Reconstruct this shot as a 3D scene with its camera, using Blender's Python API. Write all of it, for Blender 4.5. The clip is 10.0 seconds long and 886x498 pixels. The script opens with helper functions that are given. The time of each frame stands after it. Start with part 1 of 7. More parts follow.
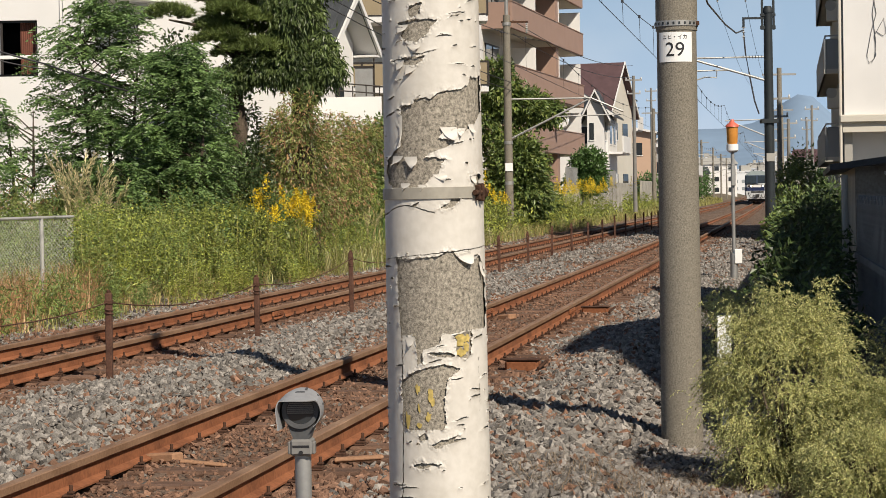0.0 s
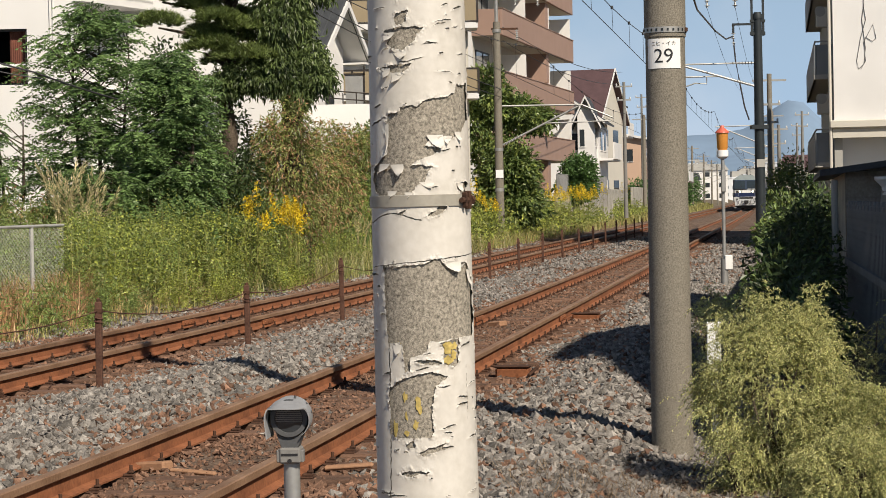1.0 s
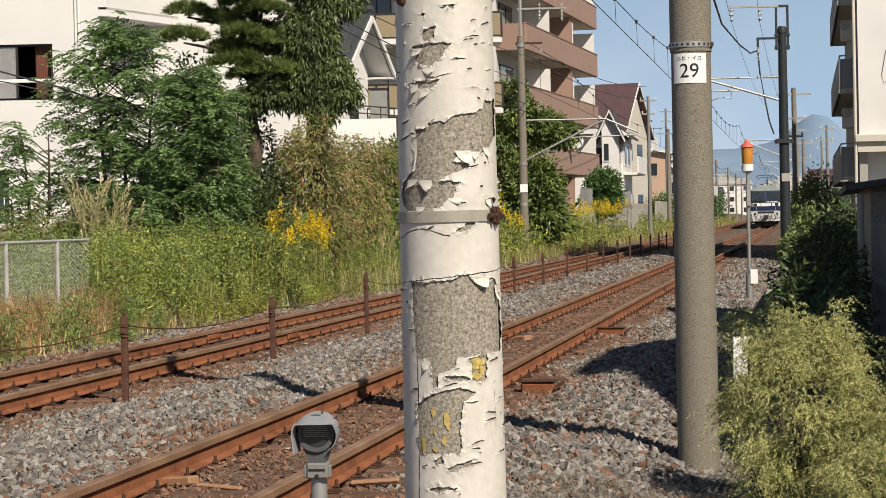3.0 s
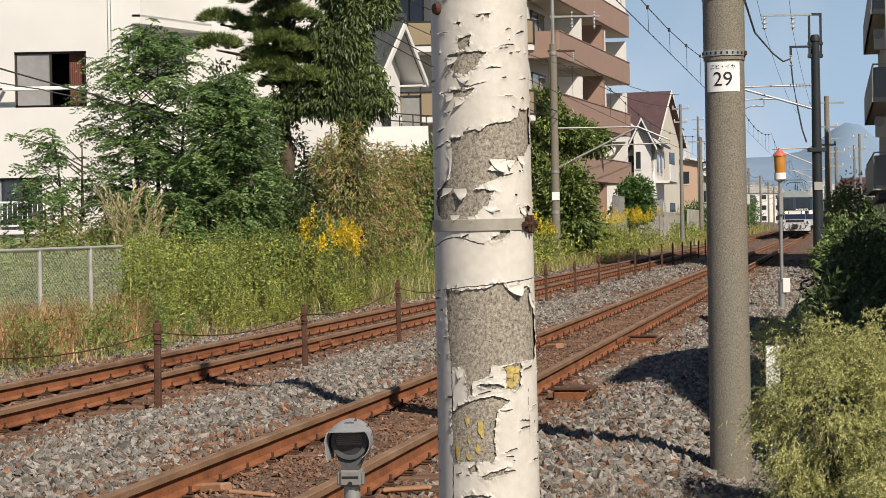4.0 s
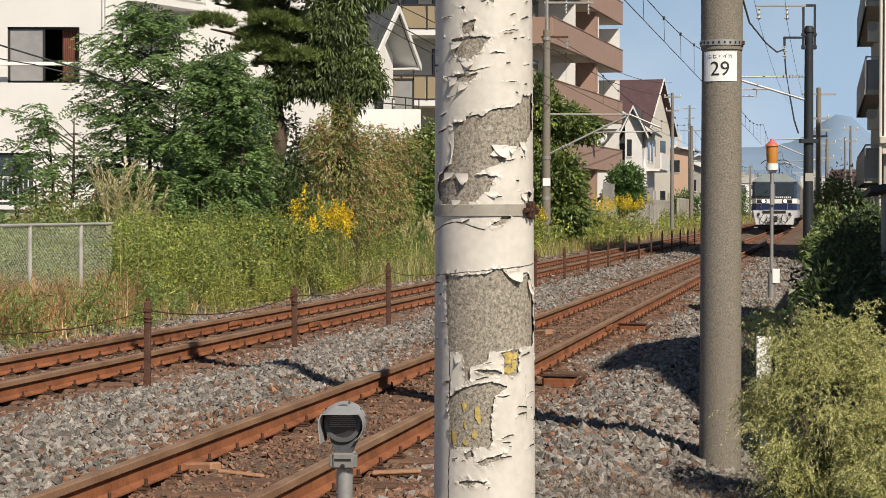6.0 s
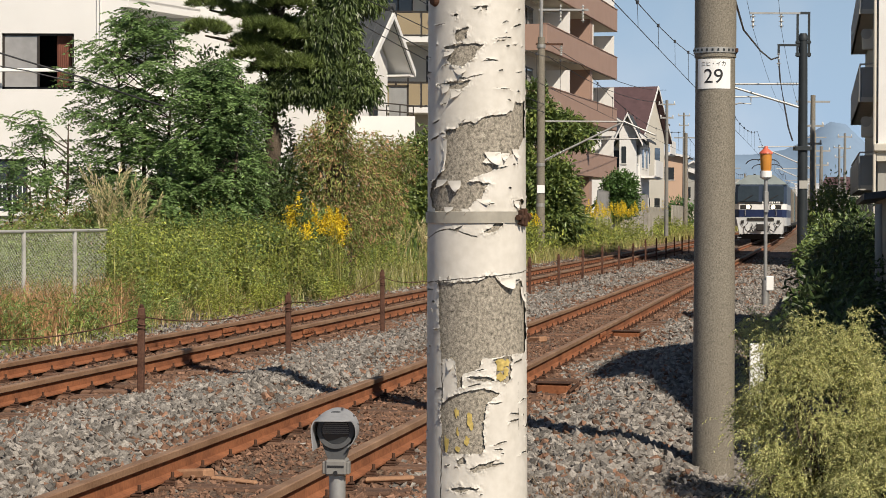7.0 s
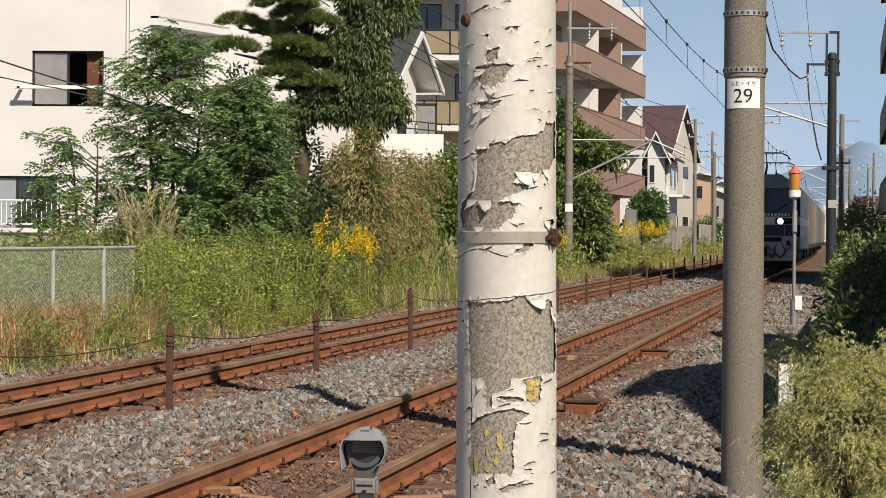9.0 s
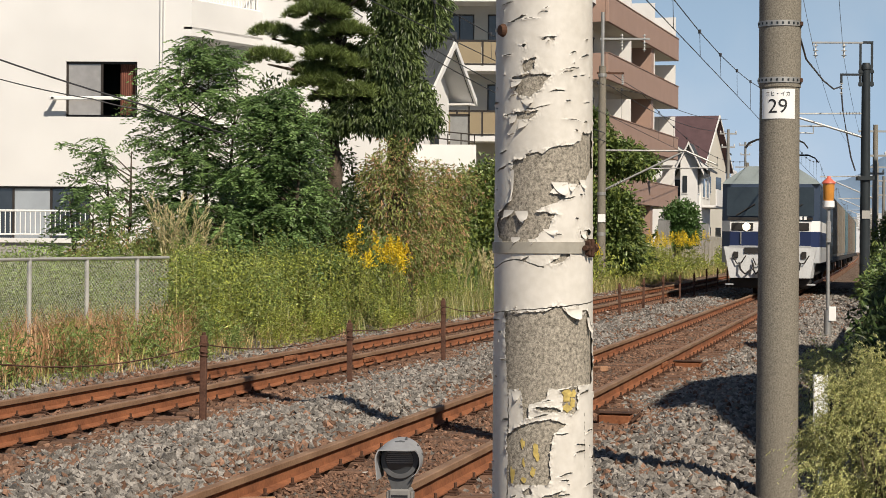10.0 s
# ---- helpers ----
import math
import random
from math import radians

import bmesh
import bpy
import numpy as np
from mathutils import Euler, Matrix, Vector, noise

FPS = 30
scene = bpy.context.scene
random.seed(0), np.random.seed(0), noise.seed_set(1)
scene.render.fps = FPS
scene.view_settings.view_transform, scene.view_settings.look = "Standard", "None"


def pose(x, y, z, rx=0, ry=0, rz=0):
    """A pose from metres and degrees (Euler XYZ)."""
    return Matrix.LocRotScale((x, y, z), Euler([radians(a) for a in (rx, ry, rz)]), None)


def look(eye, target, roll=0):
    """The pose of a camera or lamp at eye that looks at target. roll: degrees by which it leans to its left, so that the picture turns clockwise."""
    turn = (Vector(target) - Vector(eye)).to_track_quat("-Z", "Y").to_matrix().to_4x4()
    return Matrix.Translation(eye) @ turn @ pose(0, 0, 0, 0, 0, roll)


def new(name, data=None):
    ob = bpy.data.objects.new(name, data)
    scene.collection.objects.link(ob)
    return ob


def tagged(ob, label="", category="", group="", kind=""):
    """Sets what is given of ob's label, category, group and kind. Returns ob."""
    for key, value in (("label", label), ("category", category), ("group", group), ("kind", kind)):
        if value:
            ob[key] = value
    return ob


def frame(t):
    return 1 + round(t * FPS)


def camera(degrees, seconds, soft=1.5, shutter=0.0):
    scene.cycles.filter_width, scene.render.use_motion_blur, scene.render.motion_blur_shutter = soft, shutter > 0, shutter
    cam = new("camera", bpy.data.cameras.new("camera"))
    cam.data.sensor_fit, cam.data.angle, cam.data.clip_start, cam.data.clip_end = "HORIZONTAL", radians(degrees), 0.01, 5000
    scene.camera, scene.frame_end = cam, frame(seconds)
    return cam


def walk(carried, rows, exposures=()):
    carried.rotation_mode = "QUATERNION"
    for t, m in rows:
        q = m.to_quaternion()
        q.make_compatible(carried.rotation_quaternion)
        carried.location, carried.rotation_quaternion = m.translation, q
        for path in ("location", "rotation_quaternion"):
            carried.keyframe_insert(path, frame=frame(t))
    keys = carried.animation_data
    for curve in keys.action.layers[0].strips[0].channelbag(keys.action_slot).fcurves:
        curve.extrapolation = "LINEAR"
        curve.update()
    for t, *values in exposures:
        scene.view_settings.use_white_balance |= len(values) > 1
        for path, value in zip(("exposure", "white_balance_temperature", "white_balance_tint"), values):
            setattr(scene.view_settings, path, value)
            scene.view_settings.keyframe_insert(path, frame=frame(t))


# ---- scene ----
cam = camera(23.27, 10.0, soft=0.8)
PATH = [
    (0, (-0.0039, -0.0324, 1.3909), (49.967, -1.241, 0.178), -0.989),
    (0.5, (-0.0150, -0.0425, 1.3927), (49.956, -1.292, 0.222), -1.154),
    (1, (-0.0011, -0.0442, 1.3925), (49.968, -1.460, 0.338), -1.202),
    (1.5, (-0.0114, -0.0457, 1.3952), (49.958, -1.489, 0.393), -1.216),
    (2, (-0.0069, -0.0454, 1.3941), (49.969, -1.292, 0.469), -1.253),
    (2.5, (0.0017, -0.0383, 1.3953), (49.982, -1.169, 0.544), -1.237),
    (4, (-0.0144, -0.0240, 1.3991), (49.983, -0.163, 0.877), -1.058),
    (4.5, (-0.0074, -0.0122, 1.4008), (49.989, 0.077, 0.817), -0.872),
    (5, (0.0028, 0.0023, 1.4020), (49.998, -0.001, 0.719), -0.487),
    (5.5, (-0.0024, 0.0074, 1.3995), (49.992, -0.143, 0.639), -0.169),
    (6, (-0.0045, 0.0075, 1.4015), (49.986, -0.392, 0.499), 0.101),
    (7.5, (-0.0146, -0.0007, 1.4022), (49.978, -0.530, 0.721), 0.214),
    (8, (-0.0023, -0.0018, 1.4026), (49.993, -0.414, 0.822), 0.240),
    (8.5, (-0.0060, 0.0015, 1.4036), (49.992, -0.197, 0.971), 0.294),
    (9, (-0.0191, 0.0095, 1.4069), (49.980, 0.125, 1.079), 0.385),
    (9.5, (-0.0199, 0.0148, 1.4052), (49.977, 0.497, 1.229), 0.448),
    (10, (-0.0098, 0.0212, 1.4066), (49.983, 0.887, 1.317), 0.412),
]
walk(cam, [(t, look(eye, target, roll)) for t, eye, target, roll in PATH])

# ---- light ----
SUN_AZ, SUN_EL = radians(28), radians(40)
scene.view_settings.exposure = 0.28
world = bpy.data.worlds.new("world")
scene.world = world
world.use_nodes = True
wn = world.node_tree.nodes
sky = wn.new("ShaderNodeTexSky")
sky.sky_type, sky.sun_disc = "NISHITA", False
sky.sun_elevation, sky.sun_rotation = SUN_EL, radians(242)
sky.air_density, sky.dust_density, sky.ozone_density = 1.0, 0.6, 3.5
wn["Background"].inputs[1].default_value = 0.0405
wl = world.node_tree.links
# pale haze low in the sky, all round
wtc, wsep, wmr = wn.new("ShaderNodeTexCoord"), wn.new("ShaderNodeSeparateXYZ"), wn.new("ShaderNodeMapRange")
wmr.interpolation_type = "SMOOTHSTEP"
for k, v in enumerate((0.0, 0.32, 1.0, 0.0)):
    wmr.inputs[k + 1].default_value = v
wclouds = wn.new("ShaderNodeTexNoise")
wclouds.inputs["Scale"].default_value, wclouds.inputs["Detail"].default_value = 6.0, 6.0
wramp = wn.new("ShaderNodeValToRGB")
wramp.color_ramp.elements[0].position, wramp.color_ramp.elements[1].position = 0.42, 0.72
wramp.color_ramp.elements[0].color, wramp.color_ramp.elements[1].color = (8.3, 11.4, 15.2, 1), (13.6, 15.0, 16.8, 1)
wmix = wn.new("ShaderNodeMixRGB")
wl.new(wtc.outputs["Generated"], wsep.inputs[0])
wl.new(wtc.outputs["Generated"], wclouds.inputs["Vector"])
wl.new(wclouds.outputs[0], wramp.inputs[0])
wl.new(wsep.outputs[2], wmr.inputs[0])
wl.new(wmr.outputs[0], wmix.inputs[0])
wl.new(sky.outputs[0], wmix.inputs[1])
wl.new(wramp.outputs[0], wmix.inputs[2])
wl.new(wmix.outputs[0], wn["Background"].inputs[0])
sun_data = bpy.data.lights.new("sun", "SUN")
sun_data.energy, sun_data.angle, sun_data.color = 4.5, radians(0.55), (1.0, 0.893, 0.752)
sun = new("sun", sun_data)
sun.matrix_world = look((0, 0, 30), (math.cos(SUN_AZ) * math.cos(SUN_EL), math.sin(SUN_AZ) * math.cos(SUN_EL), 30 - math.sin(SUN_EL)))

# ---- materials ----
RNG = np.random.default_rng(7)


def material(name, colour, rough=0.7, metal=0.0, vary=0.25, scale=3.0, fine=40.0, bump=0.3, dist=0.01, tint=None, spec=0.4, island=0.0, thin=0.0, emit=0.0, obj=0.0, warp=(1, 1, 1)):
    """A surface with two scales of colour noise and a fine bump. island / obj: brightness spread per loose piece / per object. thin: light let through."""
    m = bpy.data.materials.new(name)
    m.use_nodes = True
    nt = m.node_tree
    N, L = nt.nodes, nt.links
    b = N["Principled BSDF"]
    b.inputs["Roughness"].default_value, b.inputs["Metallic"].default_value = rough, metal
    b.inputs["Specular IOR Level"].default_value = spec
    geo = N.new("ShaderNodeNewGeometry")
    tc = N.new("ShaderNodeTexCoord")
    mp = N.new("ShaderNodeMapping")
    mp.inputs["Scale"].default_value = warp
    L.new(tc.outputs["Object"], mp.inputs["Vector"])
    big, small = N.new("ShaderNodeTexNoise"), N.new("ShaderNodeTexNoise")
    for t, s, d in ((big, scale, 5), (small, fine, 4)):
        t.inputs["Scale"].default_value, t.inputs["Detail"].default_value = s, d
        L.new(mp.outputs[0], t.inputs["Vector"])
    add = N.new("ShaderNodeMath")
    add.operation = "MULTIPLY_ADD"
    L.new(big.outputs[0], add.inputs[0])
    add.inputs[1].default_value = 0.6
    mul = N.new("ShaderNodeMath")
    mul.operation = "MULTIPLY"
    mul.inputs[1].default_value = 0.4
    L.new(small.outputs[0], mul.inputs[0])
    L.new(mul.outputs[0], add.inputs[2])
    ramp = N.new("ShaderNodeValToRGB")
    c = np.array(colour)
    t2 = np.array(tint if tint is not None else colour)
    lo, hi = c * (1 - vary), np.minimum(t2 * (1 + vary), 1)
    ramp.color_ramp.elements[0].position, ramp.color_ramp.elements[1].position = 0.33, 0.67
    ramp.color_ramp.elements[0].color, ramp.color_ramp.elements[1].color = (*lo, 1), (*hi, 1)
    L.new(add.outputs[0], ramp.inputs[0])
    out = ramp.outputs[0]
    if island or obj:
        src = geo.outputs["Random Per Island"] if island else N.new("ShaderNodeObjectInfo").outputs["Random"]
        amount = island or obj
        mr = N.new("ShaderNodeMapRange")
        mr.inputs["To Min"].default_value, mr.inputs["To Max"].default_value = 1 - amount, 1 + amount
        L.new(src, mr.inputs[0])
        hsv = N.new("ShaderNodeHueSaturation")
        L.new(mr.outputs[0], hsv.inputs["Value"])
        L.new(out, hsv.inputs["Color"])
        out = hsv.outputs[0]
    L.new(out, b.inputs["Base Color"])
    if bump:
        bp = N.new("ShaderNodeBump")
        bp.inputs["Strength"].default_value, bp.inputs["Distance"].default_value = bump, dist
        L.new(small.outputs[0], bp.inputs["Height"])
        L.new(bp.outputs[0], b.inputs["Normal"])
    if emit:
        L.new(out, b.inputs["Emission Color"])
        b.inputs["Emission Strength"].default_value = emit
    if thin:
        tr, mix = N.new("ShaderNodeBsdfTranslucent"), N.new("ShaderNodeMixShader")
        L.new(out, tr.inputs[0])
        mix.inputs[0].default_value = thin
        L.new(b.outputs[0], mix.inputs[1])
        L.new(tr.outputs[0], mix.inputs[2])
        L.new(mix.outputs[0], N["Material Output"].inputs[0])
    return m


def glass_dark(name, colour=(0.03, 0.035, 0.04), rough=0.06):
    m = material(name, colour, rough, 0, 0.2, 0.8, 5, 0, spec=0.8)
    return m


M = {}
M["soil"] = material("dry_soil", (0.11, 0.085, 0.055), 0.95, 0, 0.35, 0.7, 18, 0.6, 0.03, tint=(0.17, 0.14, 0.09))
M["ballast_bed"] = material("ballast_bed", (0.075, 0.041, 0.024), 0.95, 0, 0.4, 2.5, 34, 1.0, 0.05, tint=(0.2, 0.14, 0.1))
M["stone_grey"] = material("ballast_grey", (0.128, 0.115, 0.1), 0.9, 0, 0.4, 12, 80, 0.6, 0.006, tint=(0.235, 0.218, 0.197), island=0.5)
M["stone_rust"] = material("ballast_rust", (0.125, 0.066, 0.041), 0.95, 0, 0.35, 12, 80, 0.5, 0.005, tint=(0.205, 0.12, 0.08), island=0.45)
M["sleeper"] = material("sleeper_wood", (0.1, 0.053, 0.032), 0.95, 0, 0.4, 3, 40, 0.6, 0.006, tint=(0.17, 0.1, 0.068), obj=0.25, warp=(6, 1, 6))
M["rail_rust"] = material("rail_rust", (0.185, 0.064, 0.026), 0.9, 0, 0.25, 3.0, 40, 0.3, 0.002, tint=(0.27, 0.104, 0.045))
M["rail_head"] = material("rail_head", (0.215, 0.118, 0.066), 0.6, 0.1, 0.2, 2.0, 60, 0.1, 0.001, tint=(0.3, 0.19, 0.12))
# shade below the rail head, put into the colour of its underside
M["rail_head_shade"] = material("rail_head_shade", (0.04, 0.018, 0.011), 0.7, 0.1, 0.3, 4, 40, 0.2, 0.002)
M["rust_dark"] = material("dark_rust", (0.045, 0.022, 0.014), 0.9, 0.2, 0.35, 8, 60, 0.4, 0.003, tint=(0.1, 0.05, 0.03))
M["post_rust"] = material("post_rust", (0.075, 0.034, 0.022), 0.9, 0.1, 0.3, 5, 60, 0.4, 0.003, tint=(0.12, 0.06, 0.04))
M["concrete_pole"] = material("concrete_pole", (0.12, 0.108, 0.086), 0.9, 0, 0.3, 110, 330, 0.6, 0.003, tint=(0.245, 0.222, 0.18))
M["concrete_core"] = material("speckled_concrete", (0.14, 0.126, 0.1), 0.95, 0, 0.55, 120, 380, 0.7, 0.002, tint=(0.32, 0.288, 0.235))
M["paint"] = material("old_cream_paint", (0.565, 0.53, 0.465), 0.55, 0, 0.07, 5, 45, 0.15, 0.002, tint=(0.625, 0.595, 0.54))
M["paint_yellow"] = material("yellow_paint", (0.46, 0.35, 0.11), 0.85, 0, 0.45, 60, 80, 0.3, 0.002)
M["steel_grey"] = material("galvanised_steel", (0.34, 0.34, 0.33), 0.5, 0.5, 0.15, 4, 40, 0.15, 0.002)
M["steel_band"] = material("painted_band", (0.36, 0.335, 0.28), 0.6, 0.2, 0.15, 10, 60, 0.2, 0.002)
M["pole_black"] = material("dark_painted_steel", (0.018, 0.024, 0.028), 0.6, 0.1, 0.25, 4, 40, 0.2, 0.002)
M["white"] = material("white_enamel", (0.82, 0.82, 0.8), 0.35, 0, 0.03, 3, 30, 0.05, 0.001)
M["ink"] = material("black_ink", (0.02, 0.02, 0.022), 0.5, 0, 0.1, 5, 30, 0)
M["wall_white"] = material("white_render", (0.66, 0.65, 0.63), 0.85, 0, 0.05, 0.6, 60, 0.25, 0.003, tint=(0.72, 0.71, 0.69))
M["wall_cream"] = material("cream_render", (0.66, 0.58, 0.46), 0.85, 0, 0.06, 0.6, 40, 0.25, 0.003)
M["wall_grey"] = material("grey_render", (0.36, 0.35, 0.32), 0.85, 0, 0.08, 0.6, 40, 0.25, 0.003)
M["wall_beige"] = material("beige_render", (0.55, 0.52, 0.45), 0.85, 0, 0.06, 0.6, 40, 0.25, 0.003)
M["brown_tile"] = material("brown_tile", (0.34, 0.225, 0.175), 0.7, 0, 0.07, 1.0, 30, 0.2, 0.003)
M["roof_dark"] = material("slate_roof", (0.055, 0.06, 0.065), 0.7, 0, 0.25, 2, 30, 0.3, 0.01)
M["roof_plum"] = material("plum_roof", (0.095, 0.055, 0.058), 0.8, 0, 0.2, 2, 30, 0.3, 0.01)
M["concrete"] = material("weathered_concrete", (0.3, 0.285, 0.245), 0.95, 0, 0.25, 1.2, 25, 0.4, 0.006, tint=(0.4, 0.375, 0.32))
M["frame_dark"] = material("bronze_frame", (0.04, 0.033, 0.028), 0.5, 0.3, 0.15, 5, 40, 0.1, 0.001)
M["pane"] = glass_dark("window_pane")
M["pane_grey"] = glass_dark("curtained_pane", (0.3, 0.29, 0.28), 0.15)
M["curtain"] = material("curtain_cloth", (0.3, 0.33, 0.36), 0.9, 0, 0.1, 3, 60, 0.2, 0.003)
M["curtain_red"] = material("brown_curtain", (0.16, 0.06, 0.04), 0.9, 0, 0.2, 6, 60, 0.2, 0.003)
M["wire"] = material("cable", (0.05, 0.05, 0.055), 0.6, 0.2, 0.1, 5, 20, 0)
M["ceramic"] = material("insulator_ceramic", (0.62, 0.62, 0.6), 0.25, 0, 0.08, 8, 30, 0)
M["amber"] = material("amber_lens", (0.58, 0.25, 0.05), 0.3, 0, 0.1, 9, 40, 0.1, 0.002)
M["red_cap"] = material("faded_red_plastic", (0.62, 0.14, 0.09), 0.4, 0, 0.1, 9, 40, 0.1, 0.002)
# distance haze is put into this blue hill colour
M["hill"] = material("haze_painted_hill", (0.2, 0.28, 0.385), 1.0, 0, 0.08, 0.004, 0.03, 0, spec=0)
M["bark"] = material("bark", (0.05, 0.037, 0.027), 0.95, 0, 0.35, 6, 40, 0.8, 0.015, tint=(0.1, 0.077, 0.056))


def leaf_mat(name, c, tint=None, vary=0.3, thin=0.2, rough=0.42):
    return material(name, c, rough, 0, vary, 1.3, 9, 0, tint=tint, spec=0.45, island=0.35, thin=thin)


M["leaf_ash"] = leaf_mat("ash_leaf", (0.07, 0.135, 0.042), (0.18, 0.275, 0.09))
M["leaf_ivy"] = leaf_mat("ivy_leaf", (0.042, 0.07, 0.021), (0.13, 0.175, 0.055))
M["needle"] = leaf_mat("pine_needle", (0.095, 0.135, 0.036), (0.2, 0.255, 0.075))
M["leaf_red"] = leaf_mat("autumn_shrub_leaf", (0.25, 0.135, 0.066), (0.42, 0.265, 0.14))
M["leaf_olive"] = leaf_mat("olive_shrub_leaf", (0.125, 0.165, 0.04), (0.29, 0.32, 0.095))
M["leaf_weed"] = leaf_mat("weed_leaf", (0.175, 0.22, 0.034), (0.38, 0.415, 0.085))
M["leaf_vine"] = leaf_mat("vine_leaf", (0.095, 0.14, 0.031), (0.225, 0.27, 0.068))
M["leaf_bush"] = leaf_mat("feathery_bush_leaf", (0.33, 0.335, 0.12), (0.54, 0.52, 0.23))
M["leaf_dark"] = leaf_mat("dark_bush_leaf", (0.07, 0.12, 0.035), (0.15, 0.21, 0.065))
# leaf colour darkened to stand in for shade on bushes and inner foliage
M["leaf_shade"] = leaf_mat("shade_darkened_leaf", (0.03, 0.055, 0.018), (0.06, 0.09, 0.03))
M["leaf_round"] = leaf_mat("hedge_leaf", (0.05, 0.11, 0.032), (0.1, 0.18, 0.05))
M["dry_grass"] = leaf_mat("dry_grass_blade", (0.45, 0.28, 0.12), (0.62, 0.44, 0.23))
M["green_grass"] = leaf_mat("grass_blade", (0.21, 0.215, 0.06), (0.37, 0.35, 0.13))
M["goldenrod"] = leaf_mat("goldenrod_flower", (0.75, 0.5, 0.015), (0.85, 0.62, 0.03))


# ---- building blocks ----
class Shape:
    """Collects vertices and faces of one mesh."""

    def __init__(self):
        self.v, self.f, self.m, self.slots = [], [], [], []

    def slot(self, mat):
        if mat not in self.slots:
            self.slots.append(mat)
        return self.slots.index(mat)

    def add(self, verts, faces, mat):
        n, k = len(self.v), self.slot(mat)
        self.v += [tuple(p) for p in verts]
        self.f += [tuple(i + n for i in f) for f in faces]
        self.m += [k] * len(faces)
        return self

    def box(self, lo, hi, mat, bevel=0.0, m=None):
        x0, y0, z0 = lo
        x1, y1, z1 = hi
        if bevel:
            b = min(bevel, (x1 - x0) / 2.5, (y1 - y0) / 2.5, (z1 - z0) / 2.5)
            bm = bmesh.new()
            bmesh.ops.create_cube(bm, size=1)
            for v in bm.verts:
                v.co = ((x0 + x1) / 2 + v.co.x * (x1 - x0), (y0 + y1) / 2 + v.co.y * (y1 - y0), (z0 + z1) / 2 + v.co.z * (z1 - z0))
            bmesh.ops.bevel(bm, geom=bm.edges[:], offset=b, segments=1, affect="EDGES", profile=0.5)
            vs = [v.co.copy() for v in bm.verts]
            fs = [[v.index for v in f.verts] for f in bm.faces]
            bm.free()
        else:
            vs = [Vector(p) for p in ((x0, y0, z0), (x1, y0, z0), (x1, y1, z0), (x0, y1, z0), (x0, y0, z1), (x1, y0, z1), (x1, y1, z1), (x0, y1, z1))]
            fs = [(3, 2, 1, 0), (4, 5, 6, 7), (0, 1, 5, 4), (1, 2, 6, 5), (2, 3, 7, 6), (3, 0, 4, 7)]
        if m is not None:
            vs = [m @ v for v in vs]
        return self.add(vs, fs, mat)

    def prism(self, poly, z0, z1, mat):
        """A plan polygon (anticlockwise) raised from z0 to z1."""
        n = len(poly)
        vs = [(x, y, z0) for x, y in poly] + [(x, y, z1) for x, y in poly]
        fs = [tuple(reversed(range(n))), tuple(range(n, 2 * n))] + [(i, (i + 1) % n, n + (i + 1) % n, n + i) for i in range(n)]
        return self.add(vs, fs, mat)

    def tube(self, pts, radii, mat, sides=8, caps=True):
        pts = [Vector(p) for p in pts]
        if not hasattr(radii, "__len__"):
            radii = [radii] * len(pts)
        vs, fs = [], []
        for i, p in enumerate(pts):
            d = (pts[min(i + 1, len(pts) - 1)] - pts[max(i - 1, 0)]).normalized()
            a = d.orthogonal().normalized() if abs(d.z) < 0.99 else Vector((1, 0, 0))
            if abs(d.z) < 0.99:
                a = d.cross(Vector((0, 0, 1))).normalized()
            b = d.cross(a)
            for k in range(sides):
                w = 2 * math.pi * k / sides
                vs.append(p + radii[i] * (a * math.cos(w) + b * math.sin(w)))
        for i in range(len(pts) - 1):
            for k in range(sides):
                q = (k + 1) % sides
                fs.append((i * sides + k, i * sides + q, (i + 1) * sides + q, (i + 1) * sides + k))
        if caps:
            fs += [tuple(reversed(range(sides))), tuple((len(pts) - 1) * sides + k for k in range(sides))]
        return self.add(vs, fs, mat)

    def tube_z(self, p, prof, mat, sides):
        vs, fs = [], []
        for r, z in prof:
            for k in range(sides):
                w = 2 * math.pi * k / sides
                vs.append((p[0] + r * math.cos(w), p[1] + r * math.sin(w), p[2] + z))
        for i in range(len(prof) - 1):
            for k in range(sides):
                q = (k + 1) % sides
                fs.append((i * sides + k, i * sides + q, (i + 1) * sides + q, (i + 1) * sides + k))
        fs += [tuple(reversed(range(sides))), tuple((len(prof) - 1) * sides + k for k in range(sides))]
        return self.add(vs, fs, mat)

    def mesh(self, name, smooth=False):
        me = bpy.data.meshes.new(name)
        me.from_pydata(self.v, [], self.f)
        for mt in self.slots:
            me.materials.append(mt)
        me.polygons.foreach_set("material_index", self.m)
        if smooth:
            me.polygons.foreach_set("use_smooth", [True] * len(self.f))
            me.set_sharp_from_angle(angle=radians(35))
        me.update()
        return me


def part(name, shape, parent=None, label="", smooth=False):
    ob = new(name, shape.mesh(name, smooth))
    if parent is not None:
        ob.parent = parent
    return tagged(ob, label)


def thing(name, x, y, z, label, category, group="", kind="", rz=0):
    ob = new(name)
    ob.matrix_basis = pose(x, y, z, 0, 0, rz)
    return tagged(ob, label, category, group, kind)


